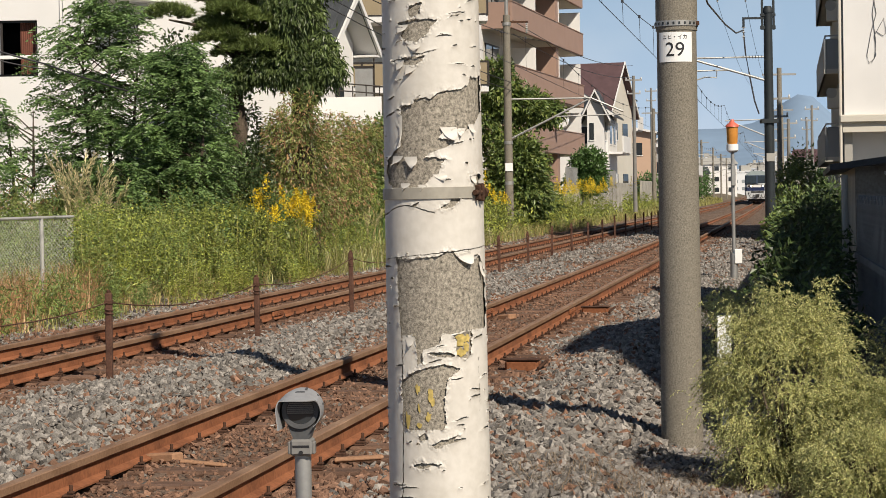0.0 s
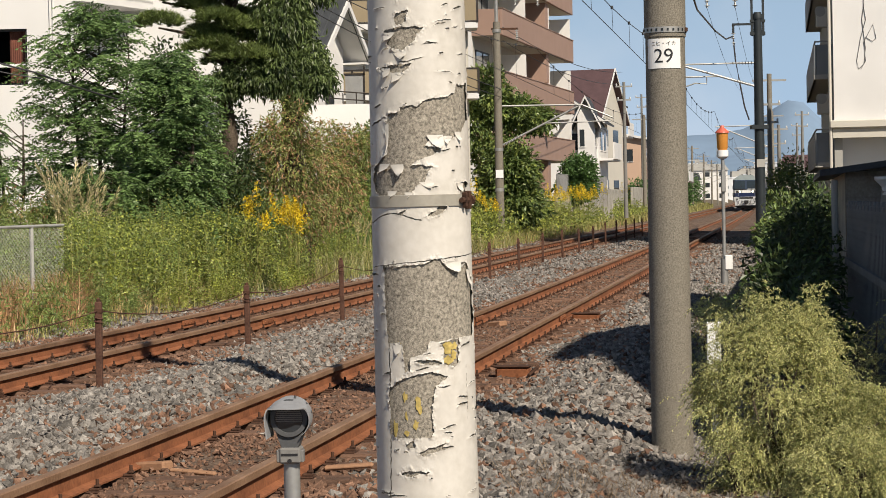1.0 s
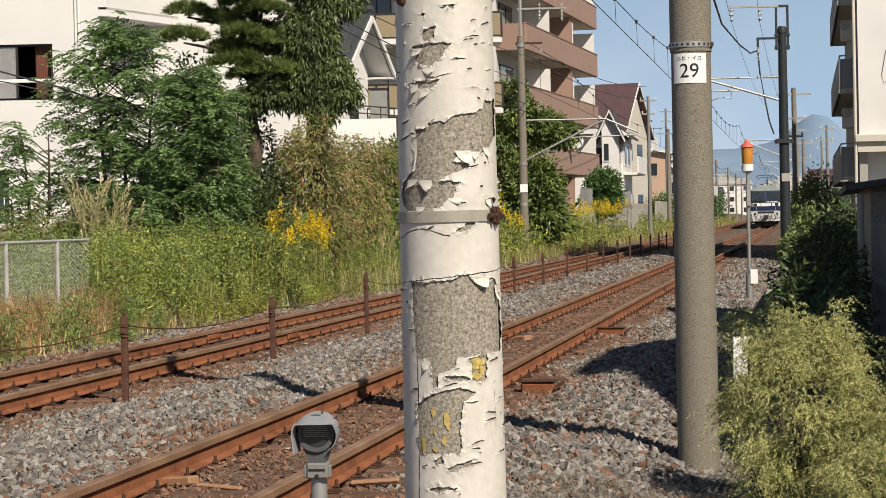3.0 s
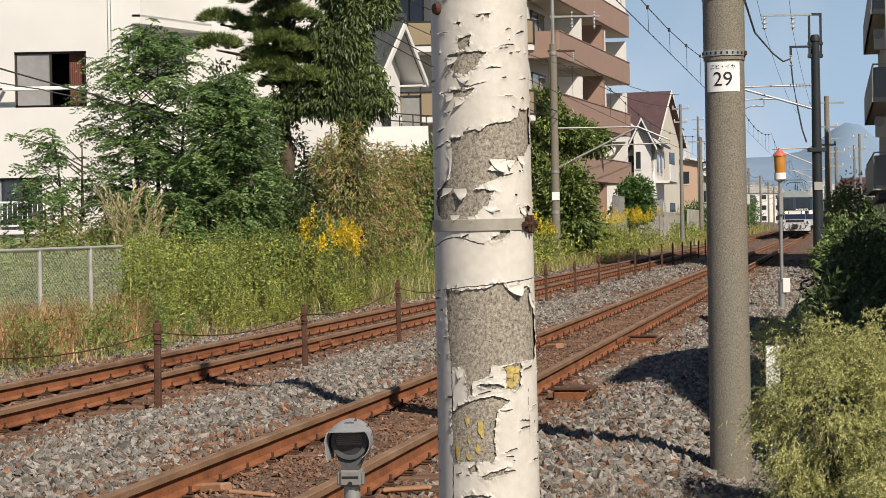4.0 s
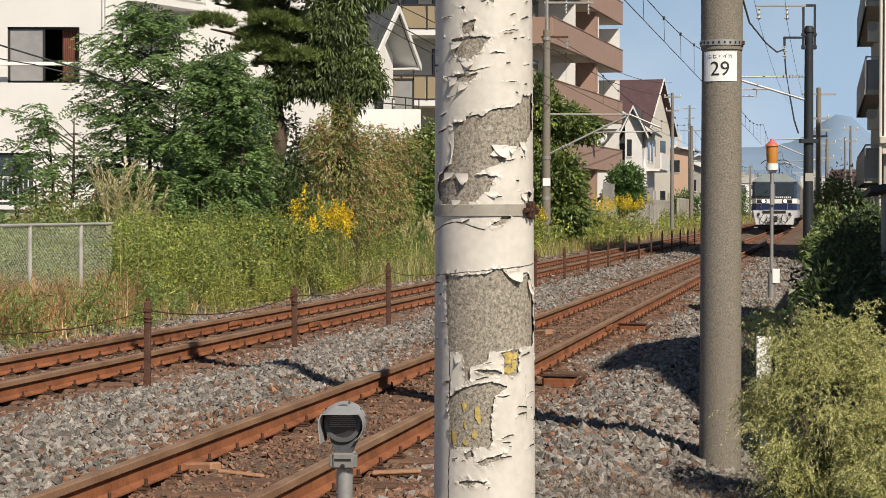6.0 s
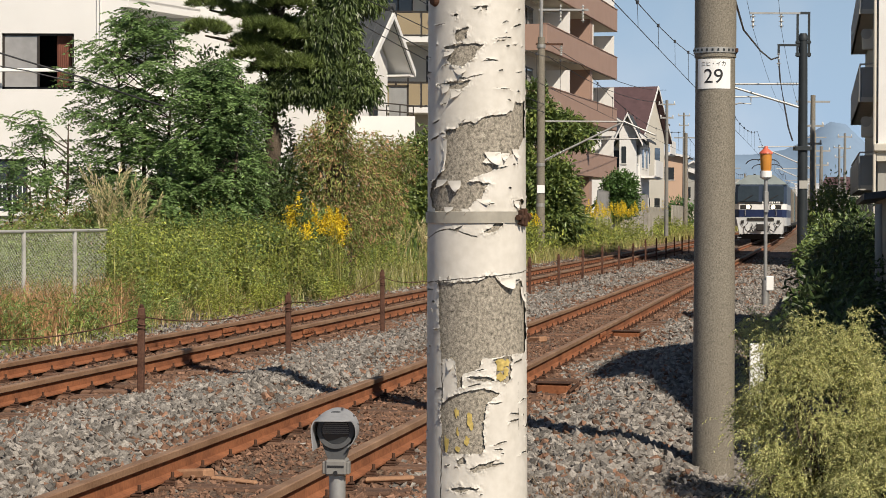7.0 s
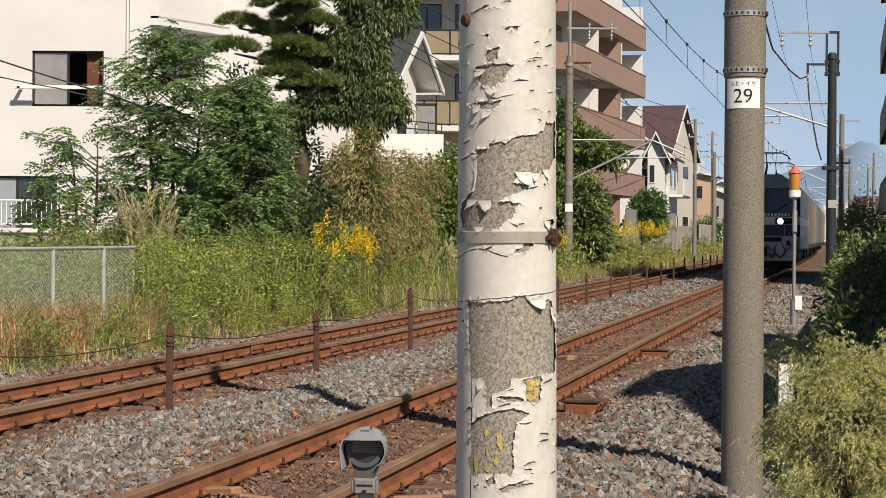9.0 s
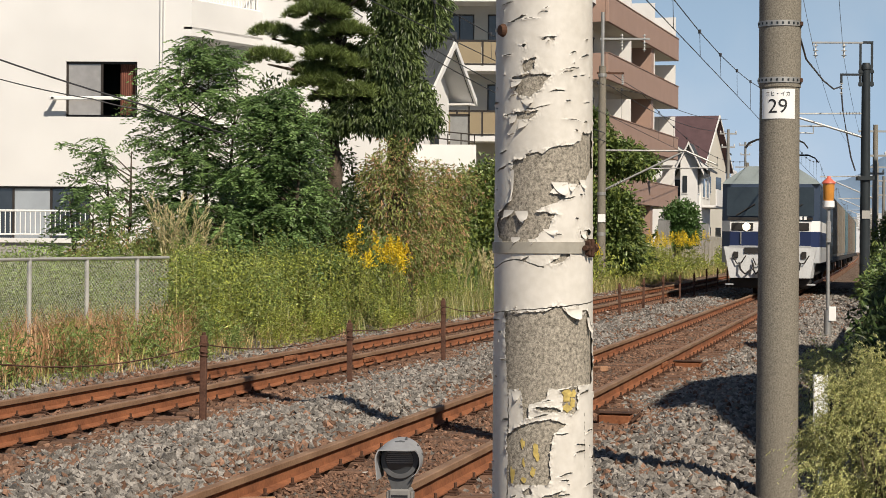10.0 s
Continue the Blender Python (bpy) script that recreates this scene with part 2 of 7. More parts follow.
def raw_mesh(name, V, F, mats, idx=None, smooth=False):
    """A mesh from arrays: V (n,3), F (m,3 or 4)."""
    me = bpy.data.meshes.new(name)
    V, F = np.asarray(V, np.float32), np.asarray(F, np.int32)
    k = F.shape[1]
    me.vertices.add(len(V))
    me.vertices.foreach_set("co", V.ravel())
    me.loops.add(F.size)
    me.loops.foreach_set("vertex_index", F.ravel())
    me.polygons.add(len(F))
    me.polygons.foreach_set("loop_start", np.arange(0, F.size, k, dtype=np.int32))
    for mt in mats:
        me.materials.append(mt)
    if idx is not None:
        me.polygons.foreach_set("material_index", np.asarray(idx, np.int32))
    me.polygons.foreach_set("use_smooth", np.full(len(F), bool(smooth)))
    me.update(calc_edges=True)
    me.validate()
    return me


# ---- the line of the tracks ----
GAUGE, SPACING = 1.067, 3.84
X1 = 109.0


def _cubic(x):
    return 3.371 - 0.18885 * x + 4.80e-5 * x * x - 2.205e-7 * x ** 3


Y1 = _cubic(X1)


def yc(x):
    """Side position of the near track's centre line."""
    if x < X1:
        return _cubic(x)
    d = x - X1
    return Y1 - 0.1862 * d + 1.9e-5 * min(d, 400) ** 2 + max(d - 400, 0) * 0.0152


def slope(x):
    return (yc(x + 0.5) - yc(x - 0.5))


def on(x, u, z=0.0):
    """A point u metres to the left of the near track's centre, abreast of its station x."""
    s = slope(x)
    n = math.sqrt(1 + s * s)
    return (x - s * u / n, yc(x) + u / n, z)


def heading(x):
    return math.degrees(math.atan(slope(x)))


def smooth_step(a, b, v):
    t = np.clip((v - a) / (b - a), 0, 1)
    return t * t * (3 - 2 * t)


def bank(x):
    return 0.25 + 0.75 * smooth_step(50, 110, np.asarray(x, float))


def ground_z(x, u):
    """Height of the ground over the rail plane."""
    x, u = np.broadcast_arrays(np.asarray(x, float), np.asarray(u, float))
    z = np.full(x.shape, -0.2)
    z = z + 0.03 * (np.minimum(abs(u), abs(u - SPACING)) < 0.5)
    z = z + 0.10 * np.exp(-((u - 1.85) / 0.45) ** 2)
    heap = np.exp(-((x - 21.5) / 4.5) ** 2) * np.exp(-((u + 1.95) / 0.55) ** 2)
    z = z + 0.2 * heap
    z = z - 0.16 * smooth_step(-1.9, -3.0, u)
    far = SPACING + 1.3
    z = z + (bank(x) + 0.2) * smooth_step(far, far + 6, u)
    z = z + 0.02 * np.sin(x * 1.7 + u * 2.1) * np.sin(u * 1.3 - x * 0.6)
    return z


def gz(x, y):
    u = (y - yc(x)) * math.cos(math.atan(slope(x)))
    return float(ground_z(x, u))


# ---- ground ----
def build_ground():
    xs = np.concatenate([np.arange(-12, 8, 2.0), np.arange(8, 60, 0.3), np.arange(60, 140, 1.2), np.arange(140, 420, 10.0), [500, 700, 1000, 1600, 2600, 4200]])
    us = np.concatenate([[-1500, -500, -150, -60, -30, -16, -10, -7, -5.5], np.arange(-4.5, 7.5, 0.2), [8, 9, 10, 11, 12, 14, 17, 22, 40, 100, 300, 900, 2500]])
    V = []
    for x in xs:
        s = slope(x)
        for u in us:
            V.append((x, yc(x) + u, 0))
    V = np.array(V, float)
    X, U = np.meshgrid(xs, us, indexing="ij")
    V[:, 2] = ground_z(X, U).ravel()
    n, k = len(xs), len(us)
    i = np.arange((n - 1) * k).reshape(n - 1, k)[:, :-1]
    F = np.stack([i, i + k, i + k + 1, i + 1], -1).reshape(-1, 4)
    uc = (us[:-1] + us[1:]) / 2
    idx = np.tile(np.where((uc > -3.4) & (uc < SPACING + 2.5), 0, 1), n - 1)
    ob = new("ground", raw_mesh("ground", V, F, [M["ballast_bed"], M["soil"]], idx, True))
    tagged(ob, "ballasted trackbed falling to dry weedy soil beside it", "ground", kind="structure")


def build_stones():
    """Loose ballast as real stones."""
    rng = np.random.default_rng(3)
    def scatter(n, x0, x1, u0, u1, size, power=1.0):
        x = x0 + (x1 - x0) * rng.random(n) ** power
        u = u0 + (u1 - u0) * rng.random(n)
        return x, u, size * (0.45 + 1.15 * rng.random(n) ** 1.6)
    sets = [scatter(66000, 11, 25, -3.3, 2.95, 0.0185), scatter(38000, 25, 42, -3.3, 2.95, 0.0205), scatter(34000, 15, 42, 2.95, SPACING + 2.6, 0.018), scatter(26000, 42, 85, -3.0, SPACING + 2.2, 0.026, 1.3)]
    x, u, s = (np.concatenate([a[i] for a in sets]) for i in range(3))
    # keep rails clear
    keep = np.ones(len(x), bool)
    for c in (0, SPACING):
        for g in (-GAUGE / 2, GAUGE / 2):
            keep &= abs(u - c - g) > 0.085
    thin_out = np.minimum(abs(u), abs(u - SPACING)) < 0.62
    keep &= ~thin_out | (rng.random(len(x)) < 0.6)
    x, u, s = x[keep], u[keep], s[keep]
    s = np.where(np.minimum(abs(u), abs(u - SPACING)) < 0.62, s * 0.62, s)
    n = len(x)
    y = np.array([yc(a) for a in x]) + u
    z = ground_z(x, u) + 0.35 * s
    between = np.minimum(abs(u), abs(u - SPACING))
    rust = rng.random(n) < np.clip(1.75 - between * 1.2 + 0.3 * np.sin(x * 0.8 + u) + 0.9 * (u > SPACING + 1.0), 0.1, 0.97)
    # broken stones: eight flat facets about six uneven corners
    corners = np.array([(1, 0.2, 0), (-0.2, 1, 0), (-1, -0.2, 0), (0.2, -1, 0), (0.25, 0.1, 1), (-0.1, 0.2, -1)], float)
    faces = np.array([(0, 1, 4), (1, 2, 4), (2, 3, 4), (3, 0, 4), (1, 0, 5), (2, 1, 5), (3, 2, 5), (0, 3, 5)])
    P = (corners[None] + rng.normal(size=(n, 6, 3)) * 0.2) * (0.95 + 0.6 * rng.random((n, 6, 1))) * np.stack([1 + 0.5 * rng.random(n), 0.9 + 0.4 * rng.random(n), 0.7 + 0.4 * rng.random(n)], -1)[:, None]
    a, t = rng.random(n) * 6.283, (rng.random(n) - 0.5) * 2.2
    ca, sa, ct, st = np.cos(a), np.sin(a), np.cos(t), np.sin(t)
    R = np.zeros((n, 3, 3))
    R[:, 0, 0], R[:, 0, 1], R[:, 0, 2] = ca * ct, -sa, ca * st
    R[:, 1, 0], R[:, 1, 1], R[:, 1, 2] = sa * ct, ca, sa * st
    R[:, 2, 0], R[:, 2, 2] = -st, ct
    P = np.einsum("nij,nkj->nki", R, P) * s[:, None, None] + np.stack([x, y, z], -1)[:, None]
    F = faces[None] + 6 * np.arange(n)[:, None, None]
    ob = new("ballast_stones", raw_mesh("ballast_stones", P.reshape(-1, 3), F.reshape(-1, 3), [M["stone_grey"], M["stone_rust"]], np.repeat(rust, 8).astype(int)))
    tagged(ob, "loose grey crushed ballast stones, rust-brown beside the rails", "gravel", kind="stuff")


RAIL = [(-0.062, -0.153), (0.062, -0.153), (0.062, -0.143), (0.012, -0.125), (0.008, -0.052), (0.033, -0.042), (0.033, -0.006), (0.026, 0), (-0.026, 0), (-0.033, -0.006), (-0.033, -0.042), (-0.008, -0.052), (-0.012, -0.125), (-0.062, -0.143)]


def build_rail(u, x_end):
    """A running rail in welded lengths, with fishplates at the joints."""
    ob = thing("running_rail", 0, 0, 0, "rust-brown steel running rail with a worn head, shade painted under it", "rail", "running rails")
    k = len(RAIL)
    ends = [4.0, 27.4, 52.4, 77.4, 102.4, 152.4, 252.4, 402.4, x_end]
    for a, b in zip(ends[:-1], ends[1:]):
        xs = np.linspace(a, b - (0.006 if b < 200 else 0), max(2, int((b - a) / (1.0 if b < 200 else 12))))
        V, F, idx = [], [], []
        for x in xs:
            for w, z in RAIL:
                V.append(on(x, u - w, z))
        for i in range(len(xs) - 1):
            for j in range(k):
                q = (j + 1) % k
                F.append((i * k + j, i * k + q, (i + 1) * k + q, (i + 1) * k + j))
                idx.append(1 if 5 <= j <= 9 else 2 if j in (4, 10) else 0)
        o = new("rail_length", raw_mesh("rail_length", V, F, [M["rail_rust"], M["rail_head"], M["rail_head_shade"]], idx))
        o.parent = ob
        if b < 110:
            m = pose(*on(b, u, 0), 0, 0, heading(b))
            for e in (-1, 1):
                s = Shape().box((-0.3, e * 0.028 - 0.012, -0.118), (0.3, e * 0.028 + 0.012, -0.056), M["rail_rust"], 0.006, m)
                for c in (-0.22, -0.08, 0.08, 0.22):
                    s.tube([m @ Vector((c, e * 0.035, -0.087)), m @ Vector((c, e * 0.05, -0.087))], 0.012, M["rail_rust"], 6)
                part("fishplate", s, ob, "bolted rusty fishplate")


def build_sleepers():
    def bodies():
        s = Shape().box((-0.11, -0.98, -0.16), (0.11, 0.98, 0.0), M["sleeper"], 0.015)
        return s.mesh("sleeper")
    def fastening():
        s = Shape()
        s.box((-0.07, -0.13, 0.0), (0.07, 0.13, 0.01), M["rust_dark"], 0.004)
        for e in (-1, 1):
            s.box((-0.03, e * 0.092 - 0.03, 0.008), (0.03, e * 0.092 + 0.03, 0.026), M["rust_dark"], 0.006)
            s.tube([(0, e * 0.105, 0.02), (0, e * 0.105, 0.075)], 0.01, M["rust_dark"], 6)
            s.box((-0.018, e * 0.105 - 0.018, 0.028), (0.018, e * 0.105 + 0.018, 0.042), M["rust_dark"], 0.004)
        return s.mesh("rail_fastening")
    me, fm = bodies(), fastening()
    rng = random.Random(4)
    for c, a, b in ((0.0, 8.2, 92), (SPACING, 14.0, 110)):
        x = a
        while x < b:
            ob = new("sleeper", me)
            p = on(x, c, -0.166)
            ob.matrix_basis = pose(*p, 0, 0, heading(x) + rng.uniform(-0.6, 0.6))
            tagged(ob, "weathered brown sleeper half sunk in ballast", "sleeper", group="track sleepers")
            for g in (-GAUGE / 2, GAUGE / 2):
                q = new("rail_fastening", fm)
                q.parent = ob
                q.matrix_basis = pose(0, g, 0)
            x += 0.61
    s = Shape()
    for c in (0.0, SPACING):
        x = 92 if c == 0 else 110
        while x < 230:
            m = pose(*on(x, c, -0.166), 0, 0, heading(x))
            s.box((-0.11, -0.98, -0.1), (0.11, 0.98, 0), M["sleeper"], 0, m)
            x += 0.61
    tagged(new("distant_sleepers", s.mesh("distant_sleepers")), "weathered brown sleepers of the distant track", "sleeper", kind="stuff")


build_ground()
build_stones()
for u in (GAUGE / 2, -GAUGE / 2, SPACING + GAUGE / 2, SPACING - GAUGE / 2):
    build_rail(u, 900)
build_sleepers()


# ---- trackside ----
def offcut(x, y, z, l, w, h, rz, mat, name, label):
    ob = new(name, Shape().box((-l / 2, -w / 2, 0), (l / 2, w / 2, h), mat, 0.012).mesh(name))
    ob.matrix_basis = pose(x, y, z, RNG.uniform(-6, 6), RNG.uniform(-6, 6), rz)
    tagged(ob, label, "debris", "track debris")


M["cut_timber"] = material("cut_timber", (0.34, 0.19, 0.11), 0.9, 0, 0.25, 6, 50, 0.4, 0.004)
offcut(12.9, 1.35, -0.175, 0.24, 0.1, 0.06, 55, M["cut_timber"], "timber_offcut", "pale orange broken timber offcut between the rails")
offcut(12.7, 1.1, -0.175, 0.3, 0.05, 0.03, 70, M["cut_timber"], "timber_offcut", "pale splintered timber offcut between the rails")
offcut(27.0, -1.48, -0.17, 0.22, 0.14, 0.07, 40, M["cut_timber"], "timber_offcut", "pale orange broken timber offcut between the rails")
offcut(12.75, 0.18, -0.17, 0.3, 0.05, 0.03, 80, M["cut_timber"], "timber_offcut", "thin pale stick on the ballast")


def rail_box(x, y, l, rz):
    ob = thing("rail_bond_box", x, y, -0.2, "rusty steel bond box beside the rail", "box", "track debris", rz=rz)
    part("case", Shape().box((-l / 2, -0.09, 0), (l / 2, 0.09, 0.11), M["rail_rust"], 0.02), ob)
    part("lid", Shape().box((-l / 2 - 0.01, -0.1, 0.11), (l / 2 + 0.01, 0.1, 0.125), M["rust_dark"], 0.006), ob)
    part("lead", Shape().tube([(-l / 2, 0, 0.05), (-l / 2 - 0.1, 0.1, 0.12), (-l / 2 - 0.05, 0.3, 0.06)], 0.015, M["rust_dark"], 6), ob)


rail_box(19.3, -1.2, 0.3, 75)
rail_box(28.1, -2.7, 0.35, 75)
def fence_post(x, y, top):
    base = gz(x, y)
    h = top - base
    ob = thing("fence_post", x, y, base, "slim rusty steel post standing between the tracks", "post", "rusty posts between the tracks")
    s = Shape()
    s.box((-0.028, -0.028, -0.1), (0.028, 0.028, h), M["post_rust"], 0.006)
    part("shaft", s, ob)
    part("cap", Shape().box((-0.034, -0.034, h - 0.1), (0.034, 0.034, h - 0.06), M["rust_dark"], 0.004), ob)
    part("knob", Shape().tube([(0, 0, h - 0.005), (0, 0, h + 0.02), (0, 0, h + 0.03)], [0.02, 0.02, 0.012], M["rust_dark"], 8), ob)
    part("tie", Shape().tube([(0.04 * math.cos(a), 0.04 * math.sin(a), h - 0.13 - 0.004 * k) for k, a in enumerate(np.linspace(0, 12.5, 17))], 0.006, M["post_rust"], 5), ob, "rusty wire tie")
    ob.rotation_euler = (radians(RNG.uniform(-0.7, 0.7)), radians(RNG.uniform(-0.8, 0.8)), radians(heading(x)))
    return Vector((x, y, top - 0.08))


tops = []
FENCE = [(19.18, 2.49, 0.585), (24.0, 1.47, 0.53), (29.1, 0.51, 0.66)]
for px, py, pt in FENCE:
    tops.append(fence_post(px, py, pt))
x = 34.1
while x < 125:
    p = on(x, 2.64)
    tops.append(fence_post(p[0], p[1], 0.58 + RNG.uniform(-0.05, 0.06)))
    x += 4.95
fence_wire = thing("fence_wire", 0, 0, 0, "sagging rusty wire strung along the slim posts", "wire")
chain = [Vector((14.2, 3.45, 0.62))] + tops
for a, b in zip(chain[:-1], chain[1:]):
    n = 8
    pts = [a.lerp(b, i / n) - Vector((0, 0, 0.11 * 4 * (i / n) * (1 - i / n))) for i in range(n + 1)]
    part("wire_span", Shape().tube(pts, 0.006, M["post_rust"], 5), fence_wire)


def concrete_pole(name, x, y, z0, h, r0, r1, mat, label):
    ob = thing(name, x, y, z0, label, "pole", "line-side poles")
    s = Shape().tube_z((0, 0, 0), [(r0, -0.3), (r0, 0), (r0 + (r1 - r0) * 0.5, h * 0.5), (r1, h)], mat, 40)
    part("shaft", s, ob, smooth=True)
    return ob


def text_mesh(name, body, size, mat, parent, m):
    cu = bpy.data.curves.new(name, "FONT")
    cu.body, cu.size, cu.align_x, cu.align_y, cu.extrude = body, size, "CENTER", "CENTER", 0.0006
    ob = new(name, cu)
    dg = bpy.context.evaluated_depsgraph_get()
    me = bpy.data.meshes.new_from_object(ob.evaluated_get(dg))
    bpy.data.objects.remove(ob)
    me.materials.clear()
    me.materials.append(mat)
    o = new(name, me)
    o.parent = parent
    o.matrix_basis = m
    return o


def pole_29():
    z0 = -0.33
    ob = concrete_pole("catenary_pole", 14.35, -1.964, z0, 9.5, 0.14, 0.112, M["concrete_pole"], "tall grey concrete catenary pole with a white number plate")
    r = 0.1385
    for zc in (2.515, 2.89):
        s = Shape()
        s.tube_z((0, 0, 0), [(r, zc - z0 - 0.018), (r + 0.006, zc - z0 - 0.018), (r + 0.006, zc - z0 + 0.018), (r, zc - z0 + 0.018)], M["steel_grey"], 40)
        for k in range(12):
            w = radians(90 + 15 * k)
            s.box((-0.006, -0.006, -0.008), (0.004, 0.006, 0.008), M["pole_black"], 0, pose((r + 0.005) * math.cos(w), (r + 0.005) * math.sin(w), zc - z0, 0, 0, math.degrees(w)))
        s.box((-0.012, -0.022, -0.014), (0.012, 0.0, 0.014), M["rust_dark"], 0.003, pose(-r * 0.5, -r * 0.87, zc - z0))
        part("steel_band", s, ob, "grey perforated steel band")
    part("sleeve", Shape().tube_z((0, 0, 0), [(0.125, 3.9 - z0), (0.1385, 3.9 - z0), (0.1385, 2.47 - z0), (0.125, 2.47 - z0)][::-1], M["concrete_pole"], 40), ob, smooth=True)
    # plate wrapped on the front
    zb, zt, rp = 2.258 - z0, 2.455 - z0, 0.1345
    n, half = 14, 0.9
    vs, fs = [], []
    for i in range(n + 1):
        w = math.pi - 0.225 + half * (2 * i / n - 1)
        for rr in (rp, rp + 0.003):
            for z in (zb, zt):
                vs.append((rr * math.cos(w), rr * math.sin(w), z))
    for i in range(n):
        a, b = 4 * i, 4 * (i + 1)
        fs += [(a + 2, a + 3, b + 3, b + 2), (a, b, b + 1, a + 1), (a + 1, b + 1, b + 3, a + 3), (a, a + 2, b + 2, b)]
    fs += [(0, 1, 3, 2), (4 * n, 4 * n + 2, 4 * n + 3, 4 * n + 1)]
    plate = part("number_plate", Shape().add(vs, fs, M["white"]), ob, "white enamel plate with black number 29")
    def wrap(o):
        for v in o.data.vertices:
            w = math.pi - 0.225 + v.co.x / rp
            rr = rp + 0.0045 + max(v.co.z, 0)
            v.co = (rr * math.cos(w), rr * math.sin(w), v.co.y)
    def finer(o):
        bm = bmesh.new()
        bm.from_mesh(o.data)
        bmesh.ops.triangulate(bm, faces=bm.faces[:])
        bmesh.ops.subdivide_edges(bm, edges=bm.edges[:], cuts=3, use_grid_fill=True)
        bm.to_mesh(o.data)
        bm.free()
    t = text_mesh("number", "29", 0.132, M["ink"], plate, Matrix())
    finer(t)
    for v in t.data.vertices:
        v.co.y += zb + 0.078
    wrap(t)
    t = text_mesh("line_name", "ニヒ・イカ", 0.034, M["ink"], plate, Matrix())
    for v in t.data.vertices:
        v.co.y += zb + 0.163
    wrap(t)
    return ob


pole_29()


def inside(poly, a, z):
    """Which of the points (a, z) lie in a closed outline."""
    hit = np.zeros(a.shape, bool)
    for (a0, z0), (a1, z1) in zip(poly, poly[1:] + poly[:1]):
        cross = ((z0 > z) != (z1 > z)) & (a < (a1 - a0) * (z - z0) / (z1 - z0 + 1e-9) + a0)
        hit ^= cross
    return hit


def edge_distance(poly, a, z, r):
    """Metres to an outline on the pole's skin."""
    best = np.full(a.shape, 9.0)
    for (a0, z0), (a1, z1) in zip(poly, poly[1:] + poly[:1]):
        px, pz, dx, dz = (a - a0) * r, z - z0, (a1 - a0) * r, z1 - z0
        t = np.clip((px * dx + pz * dz) / (dx * dx + dz * dz + 1e-9), 0, 1)
        best = np.minimum(best, np.hypot(px - t * dx, pz - t * dz))
    return best


# outlines of the bare patches: angle round the pole, height
FLAKED_TOP = [(-0.68, 1.64), (-0.41, 1.644), (-0.41, 1.657), (0.01, 1.662), (0.15, 1.678), (0.64, 1.687), (0.8, 1.698), (0.87, 1.723), (0.97, 1.715), (1.29, 1.723), (1.26, 1.624), (1.03, 1.597), (0.9, 1.581), (0.66, 1.572), (0.44, 1.578), (0.23, 1.567), (0.09, 1.552), (0.44, 1.54), (0.23, 1.524), (-0.01, 1.516), (-0.2, 1.503), (0.26, 1.493), (0.13, 1.483), (0.08, 1.452), (-0.12, 1.444), (-0.19, 1.416), (-1, 1.417), (-1.13, 1.437), (-1.25, 1.468), (-1.08, 1.499), (-0.84, 1.522), (-0.71, 1.537), (-0.74, 1.583)]
FLAKED_MIDDLE = [(-0.87, 1.223), (-0.51, 1.225), (-0.03, 1.229), (0.14, 1.24), (0.28, 1.244), (0.38, 1.24), (0.44, 1.224), (0.76, 1.212), (1.05, 1.227), (1.18, 1.195), (1.27, 1.156), (1.28, 1.07), (1.26, 1.031), (1.05, 1.025), (0.73, 1.024), (0.29, 1.018), (0.08, 1.017), (0.03, 0.991), (-0.23, 0.977), (-0.3, 0.974), (-0.3, 0.937), (-0.4, 0.933), (-0.43, 0.975), (-0.46, 1.005), (-0.53, 1.019), (-0.76, 1.011), (-0.82, 1.042), (-0.85, 1.104), (-0.88, 1.15)]
FLAKED_FOOT = [(-0.79, 0.891), (-0.57, 0.908), (-0.41, 0.921), (-0.12, 0.928), (0.11, 0.931), (0.28, 0.926), (0.46, 0.921), (0.28, 0.903), (0.16, 0.894), (0.15, 0.868), (0.1, 0.845), (0.11, 0.806), (0.13, 0.768), (0.03, 0.756), (-0.36, 0.755), (-0.61, 0.756), (-0.76, 0.764), (-0.78, 0.826), (-0.81, 0.872)]
FLAKED_SMALL = [
    [(0.75, 1.449), (1.09, 1.452), (1.11, 1.426), (0.99, 1.417), (0.83, 1.426)],
    [(-0.25, 0.964), (0.11, 0.968), (0.34, 0.958), (0.11, 0.952)],
    [(0.27, 1.014), (0.73, 1.021), (0.69, 0.958), (0.6, 0.948), (0.34, 0.955), (0.37, 0.99)],
    [(-0.45, 1.914), (-0.19, 1.921), (-0.24, 1.89), (-0.39, 1.881), (-0.48, 1.891)],
    [(-0.73, 1.865), (-0.39, 1.877), (0.12, 1.874), (0.03, 1.856), (-0.13, 1.831), (-0.33, 1.813), (-0.55, 1.817), (-0.66, 1.833), (-0.59, 1.853)],
    [(-0.96, 1.767), (-0.4, 1.774), (-0.12, 1.776), (-0.25, 1.758), (-0.4, 1.747), (-0.55, 1.753)],
]
